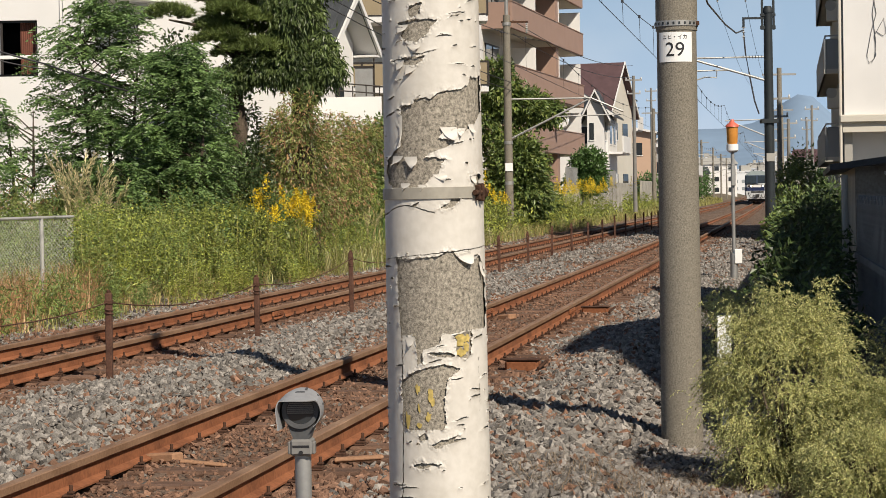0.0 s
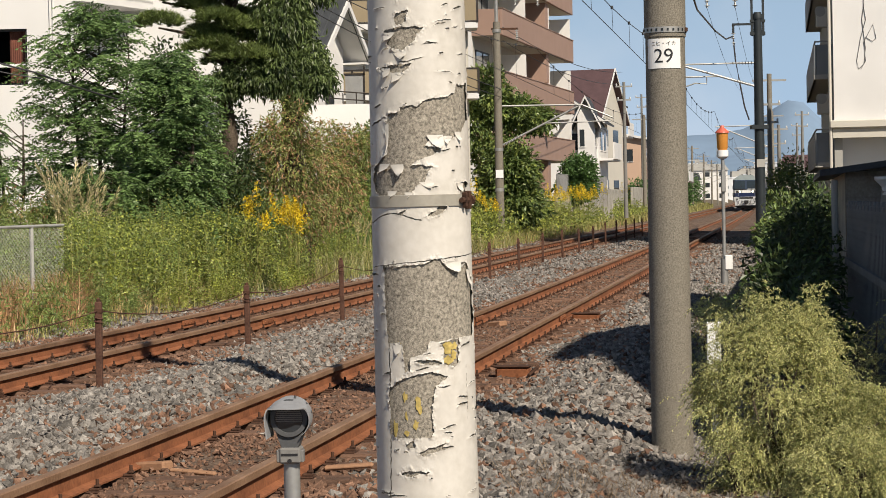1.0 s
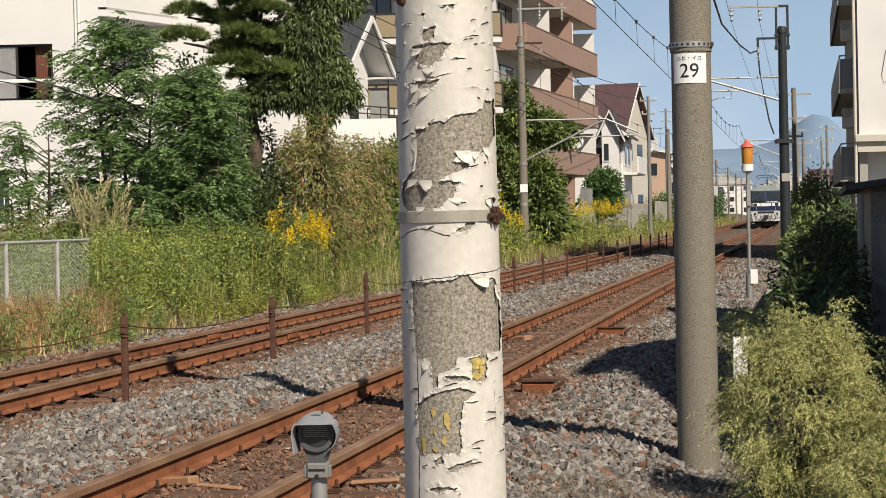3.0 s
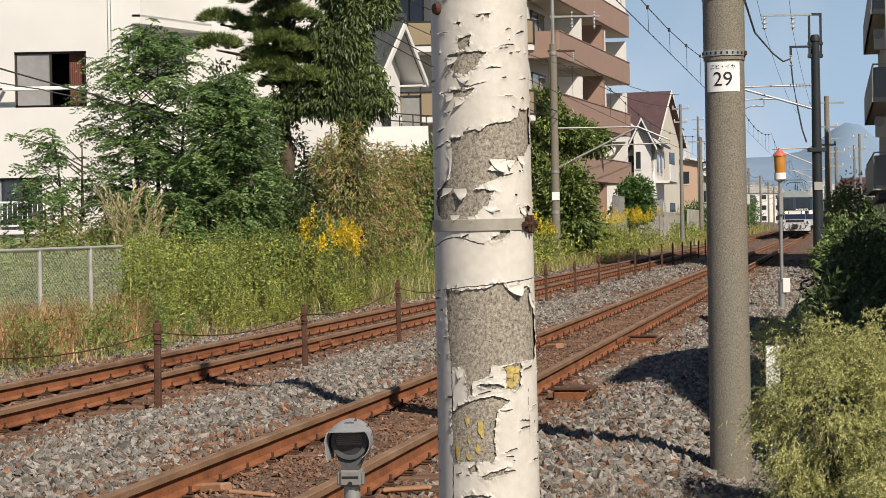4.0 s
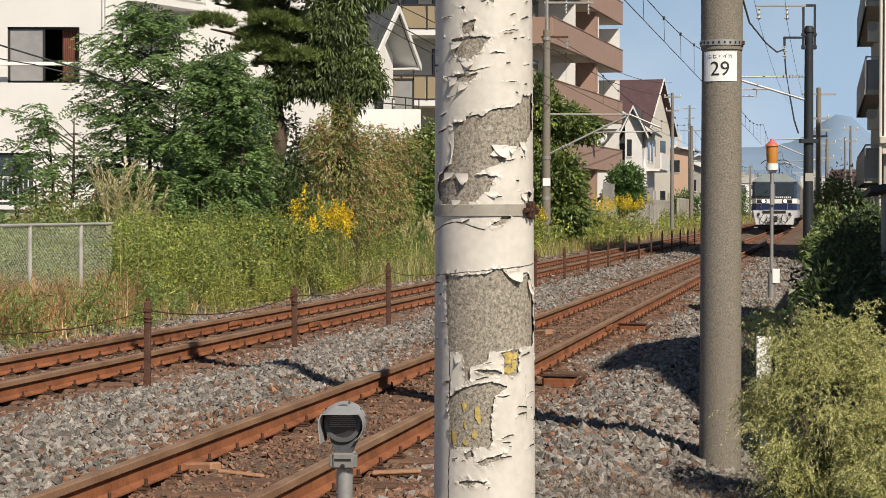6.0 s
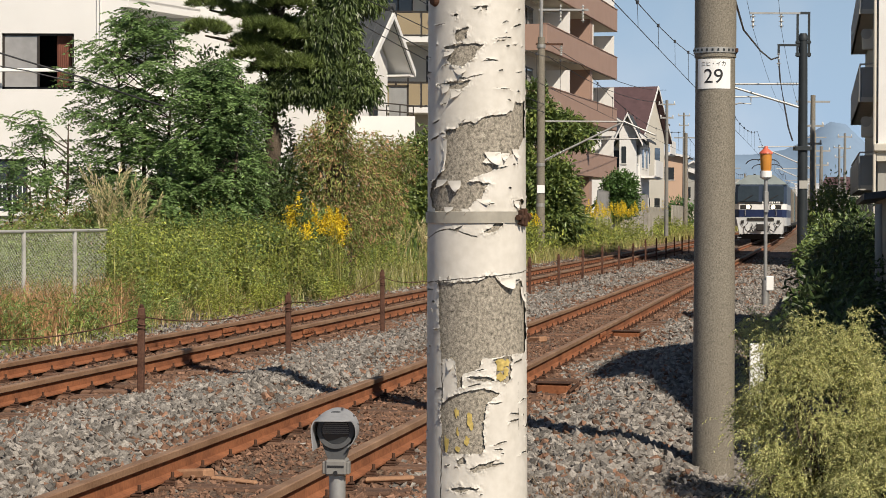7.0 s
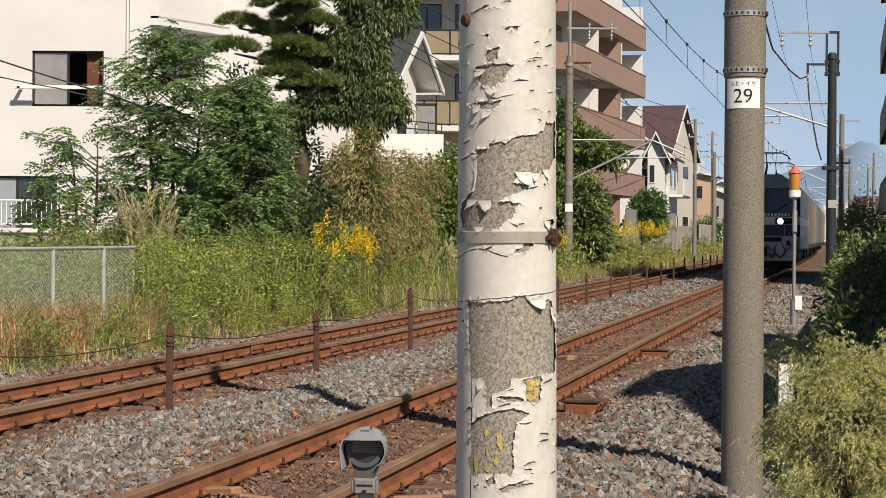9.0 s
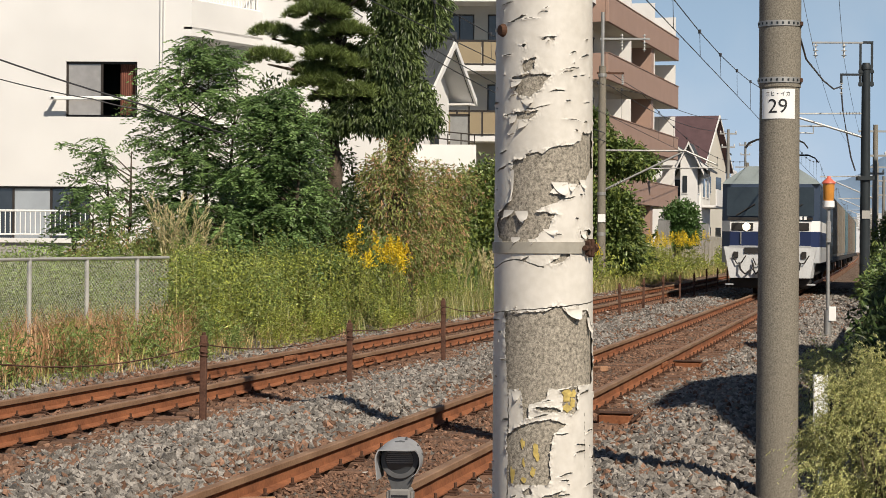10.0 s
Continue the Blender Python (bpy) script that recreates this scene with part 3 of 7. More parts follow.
FLAKED_CHIPS = [
    [(0.1, 1.979), (0.22, 1.982), (0.19, 1.967), (0.07, 1.971)],
    [(-0.54, 1.953), (-0.38, 1.958), (-0.44, 1.946)],
    [(-0.47, 1.37), (-0.29, 1.38), (-0.41, 1.364)],
    [(0.06, 1.358), (0.33, 1.383), (0.55, 1.389), (0.37, 1.364), (0.15, 1.358)],
    [(-0.19, 0.714), (0.03, 0.725), (0.38, 0.739), (0.2, 0.719), (-0.08, 0.704)],
    [(-0.56, 0.655), (-0.37, 0.667), (0.03, 0.662), (-0.35, 0.647)],
    [(-0.43, 0.736), (-0.27, 0.749), (-0.23, 0.734), (-0.37, 0.724)],
]
FLAKED = [FLAKED_TOP, FLAKED_MIDDLE, FLAKED_FOOT] + FLAKED_SMALL + FLAKED_CHIPS


def clip_mesh(V, F, keep):
    """Cuts a triangle sheet along the line where keep passes zero, and leaves the part above it."""
    side = keep[F] > 0
    count = side.sum(1)
    out_v, out_f, n = [V], [F[count == 3]], len(V)

    def cross(p, q):
        t = keep[p] / (keep[p] - keep[q])
        return V[p] + (V[q] - V[p]) * t[:, None]

    for k, lone_stays in ((1, True), (2, False)):
        T, S = F[count == k], side[count == k]
        lone = np.argmax(S if lone_stays else ~S, 1)
        r = np.arange(len(T))
        a, b, c = T[r, lone], T[r, (lone + 1) % 3], T[r, (lone + 2) % 3]
        ab, ac = cross(a, b), cross(a, c)
        iab, iac = n + r, n + len(T) + r
        n += 2 * len(T)
        out_v += [ab, ac]
        out_f += [np.stack([a, iab, iac], 1)] if lone_stays else [np.stack([iab, b, c], 1), np.stack([iab, c, iac], 1)]
    return np.concatenate(out_v), np.concatenate(out_f)


def peeling_pole():
    """Concrete pole with a thick coat of paint that has flaked off in patches."""
    X, Y, Z0, R0 = 5.99, -0.155, -0.35, 0.1373
    ob = thing("painted_pole", X, Y, 0, "concrete pole in flaking cream-white paint over bare speckled concrete", "pole", "line-side poles")
    ob.matrix_basis = pose(X, Y, 0) @ Matrix.Translation((0, 0, 1.4)) @ Matrix.Rotation(radians(-0.22), 4, "X") @ Matrix.Translation((0, 0, -1.4))
    H = 7.0

    def radius(z):
        return R0 + 0.0049 * (1.4 - z)
    core = Shape().tube_z((0, 0, 0), [(radius(z) - 0.005, z) for z in (Z0 - 0.3, 0.4, 1.4, 2.2, H)], M["concrete_core"], 64)
    part("core", core, ob, "speckled bare concrete", True)
    za, zb, nz, na = 0.5, 2.12, 680, 250
    zs = np.linspace(za, zb, nz + 1)
    an = np.linspace(-1.95, 1.95, na + 1)
    A, Z = np.meshgrid(an, zs)
    jag = np.array([[noise.noise((a * 9, z * 60, 0.3)) + 0.6 * noise.noise((a * 30, z * 190, 2.0)) for a in an] for z in zs])
    Aj, Zj = A + 0.035 * jag, Z + 0.0045 * np.roll(jag, 17, 0)
    keep = np.full(A.shape, 0.05)
    dist = np.full(A.shape, 9.0)
    for poly in FLAKED:
        d = edge_distance(poly, Aj, Zj, R0)
        dist = np.minimum(dist, d)
        keep = np.minimum(keep, np.where(inside(poly, Aj, Zj), -d, d))
    # the coat stands proud round the bare patches and curls up in places
    lift = np.where(dist < 0.06, 0.0045 * np.exp(-dist / 0.007) * np.clip(0.3 + 1.7 * np.roll(jag, 40, 1), 0, 1.7), 0)
    rng = random.Random(21)
    for i in range(170):
        a0, z0 = rng.uniform(-1.6, 1.6), rng.uniform(za, zb)
        if 1.245 < z0 < 1.375 and rng.random() < 0.9:
            continue
        w, h = rng.choice((0.006, 0.009, 0.012, 0.018, 0.026, 0.034)) * rng.uniform(0.8, 1.2), rng.uniform(0.0011, 0.0026)
        tilt, arch = rng.uniform(-0.1, 0.3), rng.uniform(-0.004, 0.006)
        q = (A - a0) * R0 / w
        d = Z - z0 - tilt * (A - a0) * R0 - arch * (1 - q * q) + 0.0022 * jag
        near = abs(q) < 1.25
        keep = np.minimum(keep, np.where(near, abs(d) - h * (1 - q * q) * (1 + 0.5 * q), 9))
        near = abs(q) < 1
        if rng.random() < 0.7:
            lift = np.maximum(lift, np.where(near & (d > -0.02) & (d < 0.0), 0.0045 * (1 - q * q) * np.exp(np.clip(d, -1, 0) / 0.006), 0))
        else:
            lift = np.maximum(lift, np.where(near & (d < 0.02) & (d > 0.0), 0.0035 * (1 - q * q) * np.exp(-np.clip(d, 0, 1) / 0.006), 0))
    # long cracks: one round the pole over the lower patch, one down the left of it
    keep = np.minimum(keep, abs(Z - 1.237 - 0.012 * A + 0.002 * jag) - 0.0014)
    keep = np.minimum(keep, np.where(Z < 1.06, abs((A + 0.8 + 0.02 * jag - 0.03 * np.sin(Z * 9)) * R0) - 0.0017, 9))
    keep = np.minimum(keep, np.where((Z > 0.79) & (Z < 0.95), abs((A - 0.93 + 0.01 * jag) * R0) - 0.0009, 9))
    keep = np.minimum(keep, np.where(A < 0, abs(Z - 1.357 + 0.012 * np.sin(A * 4 + 1) + 0.002 * jag) - 0.0018, 9))
    R = radius(Z) + lift
    V = np.stack([-R * np.cos(A), -R * np.sin(A), Z], -1).reshape(-1, 3)
    i = np.arange(nz * (na + 1)).reshape(nz, na + 1)[:, :-1].ravel()
    T = np.concatenate([np.stack([i, i + na + 1, i + na + 2], 1), np.stack([i, i + na + 2, i + 1], 1)])
    V, T = clip_mesh(V, T, keep.ravel())
    o = new("paint_coat", raw_mesh("paint_coat", V, T, [M["paint"]], None, True))
    o.parent = ob
    tagged(o, "cracked and curling cream paint")
    rest = Shape()
    def sheet(a0, a1, z0, z1, n):
        vs = []
        for k in range(n + 1):
            w = a0 + (a1 - a0) * k / n
            for z in (z0, z1):
                vs.append((-radius(z) * math.cos(w), -radius(z) * math.sin(w), z))
        rest.add(vs, [(2 * k, 2 * k + 1, 2 * k + 3, 2 * k + 2) for k in range(n)], M["paint"])
    sheet(1.95, 2 * math.pi - 1.95, za, zb, 40)
    sheet(0, 2 * math.pi, zb, H, 64)
    sheet(0, 2 * math.pi, Z0 - 0.2, za, 64)
    part("paint_rest", rest, ob, smooth=True)
    # curled flaps, each hanging from its upper edge: angle, height, width, drop, reach, slant
    flaps = ((0.3, 1.58, 0.024, 0.034, 0.02, 0.1), (0.6, 1.577, 0.014, 0.02, 0.014, -0.05), (0.85, 1.588, 0.012, 0.022, 0.012, 0.05), (-0.5, 1.502, 0.02, 0.03, 0.016, 0.1), (-0.8, 1.505, 0.02, 0.026, 0.016, -0.1),
             (-0.72, 1.615, 0.007, 0.08, 0.012, 0.02), (0.6, 1.24, 0.034, 0.032, 0.016, 0.12), (1.1, 1.21, 0.01, 0.04, 0.012, 0.02), (-0.62, 1.862, 0.018, 0.026, 0.02, -0.05), (-0.4, 1.81, 0.02, 0.02, 0.016, 0.1),
             (-0.72, 1.766, 0.016, 0.03, 0.022, 0.05), (-0.42, 1.752, 0.018, 0.03, 0.02, -0.1), (-0.6, 1.01, 0.014, 0.03, 0.014, 0.05), (-0.25, 1.425, 0.012, 0.014, 0.01, 0.0), (-0.62, 1.43, 0.016, 0.018, 0.012, 0.0), (0.1, 1.452, 0.02, 0.014, 0.01, 0.1), (0.9, 1.447, 0.014, 0.018, 0.012, 0.0))
    for a0, z0, w, h, reach, slant in flaps:
        vs = []
        for q in range(7):
            f = q / 6
            for e in (-1, 0, 1):
                a = a0 + e * w * (1 - f ** 1.5 * 0.9) / R0 + slant * f
                r = radius(z0) + 0.001 + reach * f * f - 0.003 * abs(e) * f
                vs.append((-r * math.cos(a), -r * math.sin(a), z0 - h * math.sin(f * 1.35) + 0.004 * e * f))
        part("paint_flake", Shape().add(vs, [(3 * q + k, 3 * q + k + 1, 3 * q + k + 4, 3 * q + k + 3) for q in range(6) for k in (0, 1)], M["paint"]), ob, "curled paint flake", True)
    band = Shape().tube_z((0, 0, 0), [(R0 - 0.002, 1.385), (R0 + 0.005, 1.386), (R0 + 0.005, 1.417), (R0 - 0.002, 1.418)], M["steel_band"], 64)
    bd = part("steel_band", band, ob, "dull steel strap", True)
    w = 1.0
    turn = Matrix.Rotation(w, 4, "Z")
    part("strap_lug", Shape().box((-0.006, -0.014, 1.376), (0.014, -0.004, 1.426), M["rust_dark"], 0.003, turn @ pose(-R0 - 0.014, 0, 0)), bd, "rusty bent strap end")
    part("strap_lug", Shape().box((-0.006, 0.006, 1.38), (0.012, 0.014, 1.422), M["rust_dark"], 0.003, turn @ pose(-R0 - 0.014, 0, 0)), bd, "rusty bent strap end")
    part("strap_bolt", Shape().tube([turn @ Vector((-R0 - 0.012, -0.034, 1.401)), turn @ Vector((-R0 - 0.012, 0.03, 1.401))], 0.0075, M["rust_dark"], 8).tube([turn @ Vector((-R0 - 0.012, -0.026, 1.401)), turn @ Vector((-R0 - 0.012, -0.014, 1.401))], 0.014, M["rust_dark"], 6), bd, "rusty strap bolt")
    a = -1.03
    part("bolt_hole", Shape().tube([(-(R0 - 0.005) * math.cos(a), -(R0 - 0.005) * math.sin(a), 2.0), (-(R0 + 0.008) * math.cos(a), -(R0 + 0.008) * math.sin(a), 2.0)], [0.02, 0.014], M["rust_dark"], 14), ob, "rusty plugged bolt hole")
    # remains of yellow paint on the bare concrete
    rng = random.Random(5)
    for a0, z0, hw, hh in ((0.47, 0.998, 0.016, 0.016), (0.62, 1.003, 0.012, 0.012), (0.47, 0.966, 0.018, 0.012), (0.6, 0.975, 0.01, 0.014), (-0.55, 1.005, 0.006, 0.015), (-0.45, 0.867, 0.008, 0.014), (-0.18, 0.852, 0.007, 0.02), (-0.13, 0.829, 0.007, 0.014), (-0.68, 0.78, 0.008, 0.024), (-0.22, 0.791, 0.008, 0.014), (-0.41, 0.767, 0.008, 0.008), (-0.42, 0.813, 0.004, 0.012)):
        n = 12
        vs = [(-(radius(z0) - 0.0025) * math.cos(a0), -(radius(z0) - 0.0025) * math.sin(a0), z0)]
        for k in range(n):
            t = 2 * math.pi * k / n
            f = rng.uniform(0.6, 1.25)
            a = a0 + hw * f * math.cos(t) / R0
            vs.append((-(radius(z0) - 0.0025) * math.cos(a), -(radius(z0) - 0.0025) * math.sin(a), z0 + hh * f * math.sin(t)))
        part("yellow_paint", Shape().add(vs, [(0, 1 + k, 1 + (k + 1) % n) for k in range(n)], M["paint_yellow"]), ob, "remnant of yellow paint")
    return ob


peeling_pole()


def dwarf_signal():
    x, y, z0 = 8.03, 0.31, -0.35
    ob = thing("dwarf_signal", x, y, z0, "grey hooded dwarf signal lamp on a short steel post", "signal", rz=-6)
    ob.matrix_basis = ob.matrix_basis @ Matrix.Diagonal((0.86, 0.86, 0.86, 1))
    h = (0.683 - z0) / 0.86
    zc = h - 0.088
    part("post", Shape().tube_z((0, 0, 0), [(0.045, -0.1), (0.045, 0.05), (0.036, 0.06), (0.036, h - 0.27)], M["steel_grey"], 20), ob, smooth=True)
    cl = part("clamp", Shape().box((-0.06, -0.047, h - 0.285), (0.05, 0.047, h - 0.215), M["signal_grey"], 0.008).box((-0.062, -0.036, h - 0.25), (-0.058, 0.036, h - 0.24), M["ink"]), ob, "pale grey clamp")
    part("bolt", Shape().tube([(-0.065, 0.0, h - 0.272), (-0.058, 0, h - 0.272)], 0.01, M["ink"], 8), cl)
    for e in (-1, 1):
        part("lug", Shape().box((-0.05, e * 0.052 - 0.007, h - 0.28), (0.0, e * 0.052 + 0.007, h - 0.225), M["signal_grey"], 0.004), cl)
    neck = Shape()
    vs = [(-0.045, -0.035, h - 0.215), (-0.045, 0.035, h - 0.215), (0.04, 0.035, h - 0.215), (0.04, -0.035, h - 0.215), (-0.05, -0.075, zc - 0.02), (-0.05, 0.075, zc - 0.02), (0.05, 0.075, zc - 0.02), (0.05, -0.075, zc - 0.02)]
    neck.add(vs, [(3, 2, 1, 0), (4, 5, 6, 7), (0, 1, 5, 4), (1, 2, 6, 5), (2, 3, 7, 6), (3, 0, 4, 7)], M["signal_dark"])
    part("neck", neck, ob, "dark grey tapered neck")
    head = Shape()
    head.tube([(0.075, 0, zc), (0.055, 0, zc), (-0.05, 0, zc)], [0.06, 0.08, 0.083], M["signal_dark"], 32)
    hd = part("lamp_head", head, ob, "dark grey lamp housing", True)
    ring = Shape()
    n = 32
    vs, fs = [], []
    for i in range(n):
        w = 2 * math.pi * i / n
        for xx, r in ((-0.052, 0.083), (-0.062, 0.08), (-0.062, 0.062), (-0.05, 0.06)):
            vs.append((xx, r * math.cos(w), zc + r * math.sin(w)))
    for i in range(n):
        a0, b0 = 4 * i, 4 * ((i + 1) % n)
        fs += [(a0 + k, a0 + k + 1, b0 + k + 1, b0 + k) for k in range(3)]
    part("lens_ring", ring.add(vs, fs, M["signal_dark"]), hd, smooth=True)
    part("lens", Shape().tube([(-0.0505, 0, zc), (-0.054, 0, zc)], [0.061, 0.061], M["pane"], 24), hd, "dark ribbed lens")
    for i in range(7):
        z = zc - 0.012 + i * 0.0085
        w = math.sqrt(max(0.058 ** 2 - (z - zc) ** 2, 0.0001))
        part("louvre", Shape().box((-0.0575, -w, z - 0.0022), (-0.054, w, z + 0.0022), M["signal_grey"]), hd)
    # hood: an arch over the lens with a level front edge, a narrow right cheek and a deep left one
    arch = [(-0.088 * math.cos(radians(w)), 0.088 * math.sin(radians(w)), 0.03 + 0.06 * float(smooth_step(-30, 70, w))) for w in range(-52, 181, 8)]
    arch += [(0.088 - 0.002 * k, -0.02 * k, 0.09) for k in range(1, 5)]
    vs, fs = [], []
    for yy, zz, reach in arch:
        for xx, top in ((0.03, 0.2), (-0.055, 0.075), (-0.055 - reach, 0.046)):
            k = 1.0 if xx > 0 else 1.04
            vs.append((xx, yy * k, zc + min(zz, top)))
            vs.append((xx, yy * k * 1.045, zc + min(zz, top) + (0.004 if zz > 0 else -0.001)))
    for i in range(len(arch) - 1):
        a0, b0 = 6 * i, 6 * (i + 1)
        for q in (0, 2):
            fs += [(a0 + q, b0 + q, b0 + q + 2, a0 + q + 2), (a0 + q + 1, a0 + q + 3, b0 + q + 3, b0 + q + 1)]
        fs += [(a0 + 4, b0 + 4, b0 + 5, a0 + 5), (a0, a0 + 1, b0 + 1, b0)]
    for a0 in (0, 6 * (len(arch) - 1)):
        fs += [(a0, a0 + 2, a0 + 3, a0 + 1), (a0 + 2, a0 + 4, a0 + 5, a0 + 3)]
    part("hood", Shape().add(vs, fs, M["signal_pale"]), hd, "pale grey hood", True)
    for w in (15, 40, 75):
        part("rivet", Shape().tube([(-0.02, -0.09 * math.cos(radians(w)), zc + 0.088 * math.sin(radians(w))), (-0.02, -0.099 * math.cos(radians(w)), zc + 0.099 * math.sin(radians(w)))], 0.005, M["signal_dark"], 8), hd)
    return ob


M["signal_pale"] = material("pale_grey_paint", (0.29, 0.295, 0.305), 0.55, 0, 0.12, 12, 60, 0.2, 0.002)
M["signal_grey"] = material("mid_grey_paint", (0.2, 0.195, 0.185), 0.55, 0, 0.12, 12, 60, 0.2, 0.002)
M["signal_dark"] = material("dark_grey_paint", (0.085, 0.088, 0.092), 0.6, 0, 0.2, 12, 60, 0.2, 0.002)
dwarf_signal()


def warning_lamp():
    ob = thing("warning_lamp", 40.0, -6.43, -0.35, "amber warning lamp with a red cap on a thin pole", "signal")
    z = 0.35
    part("post", Shape().tube([(0, 0, -0.1), (0, 0, z + 2.2)], 0.035, M["steel_grey"], 12).tube([(0, 0, 0), (0, 0, z + 0.25)], 0.07, M["steel_grey"], 12), ob, smooth=True)
    lamp = part("lens", Shape().tube_z((0, 0, z), [(0.085, 2.28), (0.1, 2.32), (0.11, 2.6)], M["amber"], 18), ob, "amber plastic lens", True)
    part("cap", Shape().tube_z((0, 0, z), [(0.13, 2.6), (0.12, 2.63), (0.04, 2.7), (0.03, 2.74)], M["red_cap"], 18), lamp, "faded red cap", True)
    part("base", Shape().tube_z((0, 0, z), [(0.06, 2.12), (0.11, 2.16), (0.11, 2.28)], M["white"], 18), ob, "white lamp base", True)
    part("switch_box", Shape().box((-0.09, -0.14, z + 0.05), (0.02, 0.0, z + 0.32), M["white"], 0.01), ob, "small white box")
    part("strap_box", Shape().box((-0.08, -0.04, z + 1.5), (0.0, 0.04, z + 1.9), M["steel_grey"], 0.01), ob)


warning_lamp()


def insulator(s, p, q, r=0.05, n=5, mat=None):
    """A stack of ceramic discs between two points."""
    p, q = Vector(p), Vector(q)
    for i in range(n):
        c = p.lerp(q, (i + 0.5) / n)
        d = (q - p).normalized() * 0.018
        s.tube([c - d, c, c + d], [r * 0.35, r, r * 0.35], mat or M["ceramic"], 10)
    s.tube([p, q], r * 0.3, mat or M["ceramic"], 8)


def black_pole():
    x, y = 64.0, -11.38
    ob = thing("steel_catenary_pole", x, y, -0.4, "slender dark-painted steel catenary pole with cross arms", "pole", "line-side poles")
    part("shaft", Shape().tube_z((0, 0, 0), [(0.16, -0.2), (0.15, 3), (0.125, 7.15)], M["pole_black"], 20), ob, smooth=True)
    part("cap", Shape().tube_z((0, 0, 0), [(0.15, 7.1), (0.15, 7.2), (0.1, 7.3)], M["pole_black"], 16), ob, smooth=True)
    s = Shape()
    s.box((-0.04, -0.2, 6.6), (0.04, -0.14, 7.93), M["pole_black"])
    s.box((-0.04, 0.14, 6.6), (0.04, 0.2, 7.86), M["pole_black"])
    s.box((-0.07, -0.22, 6.62), (0.07, 0.22, 6.72), M["pole_black"])
    s.box((-0.07, -0.22, 7.0), (0.07, 0.22, 7.08), M["pole_black"])
    s.box((-0.05, -0.2, 7.87), (0.05, 0.1, 7.94), M["pole_black"])
    part("head_frame", s, ob)
    part("cross_arm", Shape().box((-0.05, 0.1, 7.87), (0.05, 1.6, 7.92), M["steel_grey"]), ob, "galvanised arm")
    part("cross_arm", Shape().box((-0.05, 0.1, 6.92), (0.05, 0.76, 6.98), M["pole_black"]).box((-0.04, 0.7, 6.7), (0.04, 0.76, 6.95), M["pole_black"]), ob)
    for yy, z1, r in ((0.66, 7.87, 0.09), (1.5, 7.87, 0.09), (0.73, 6.75, 0.07)):
        t = Shape()
        insulator(t, (0, yy, z1), (0, yy, z1 - 0.42), r, 3)
        part("insulator", t, ob)
    part("collar", Shape().box((-0.2, -0.25, 3.82), (0.2, 0.25, 3.94), M["pole_black"]), ob)
    part("cantilever", Shape().tube([(0, 0.1, 5.8), (0, 2.6, 5.78)], 0.025, M["steel_grey"], 8), ob, "galvanised tube")
    part("cantilever", Shape().tube([(0, 0.1, 5.1), (0, 2.5, 5.82)], 0.035, M["steel_grey"], 8), ob, "galvanised tube")
    part("steady_arm", Shape().tube([(0, 1.1, 5.42), (0, 2.6, 5.4)], 0.024, M["steel_grey"], 8), ob)
    part("steady_arm", Shape().tube([(0, 1.55, 5.4), (0, 1.55, 5.2), (0, 1.9, 5.22), (0, 2.5, 5.02)], 0.02, M["steel_grey"], 8), ob)
    for a, b in (((0, 0.15, 5.8), (0, 0.8, 5.8)), ((0, 0.2, 5.13), (0, 0.75, 5.3))):
        t = Shape()
        insulator(t, a, b, 0.055, 7, M["steel_grey"])
        part("insulator", t, ob)
    part("plate", Shape().box((-0.17, -0.12, 2.68), (-0.155, 0.12, 2.92), M["wall_grey"]), ob)


black_pole()


def far_pole():
    x, y = 80.0, -4.47
    ob = thing("catenary_pole", x, y, 0.3, "grey concrete catenary pole with arms and insulators", "pole", "line-side poles")
    part("shaft", Shape().tube_z((0, 0, 0), [(0.165, -0.3), (0.13, 7.8)], M["concrete_pole"], 24), ob, smooth=True)
    part("top_rod", Shape().tube([(0, 0, 7.6), (0, 0, 9.8)], 0.07, M["steel_grey"], 10), ob)
    part("cross_arm", Shape().box((-0.05, -1.75, 8.78), (0.05, 0.1, 8.85), M["steel_grey"]), ob)
    part("cross_arm", Shape().box((-0.05, -0.8, 7.5), (0.05, 0.2, 7.57), M["rust_dark"]), ob, "rusty arm")
    for yy, z0, z1 in ((-0.72, 9.0, 8.35), (-1.55, 9.0, 8.35), (-0.75, 7.5, 7.1)):
        t = Shape()
        insulator(t, (0, yy, z0), (0, yy, z1), 0.085, 5)
        part("insulator", t, ob)
    part("cantilever", Shape().tube([(0, -0.1, 4.67), (0, -3.1, 4.67), (0, -4.3, 4.15)], 0.035, M["steel_grey"], 8), ob, "galvanised tube")
    part("cantilever", Shape().tube([(0, -0.1, 3.2), (0, -3.0, 4.62)], 0.04, M["steel_grey"], 8), ob, "galvanised tube")
    part("cantilever", Shape().tube([(0, -1.8, 4.0), (0, -4.2, 4.05)], 0.025, M["steel_grey"], 8), ob, "galvanised tube")
    t = Shape()
    insulator(t, (0, -0.2, 3.25), (0, -0.9, 3.6), 0.07, 6)
    part("insulator", t, ob)
    for z in (3.0, 1.5, 7.4):
        part("band", Shape().tube_z((0, 0, 0), [(0.15, z), (0.165, z), (0.165, z + 0.12), (0.15, z + 0.12)], M["steel_grey"], 20), ob)
    part("plate", Shape().box((-0.175, -0.14, 2.0), (-0.16, 0.14, 2.3), M["white"]), ob, "small white plate")


far_pole()


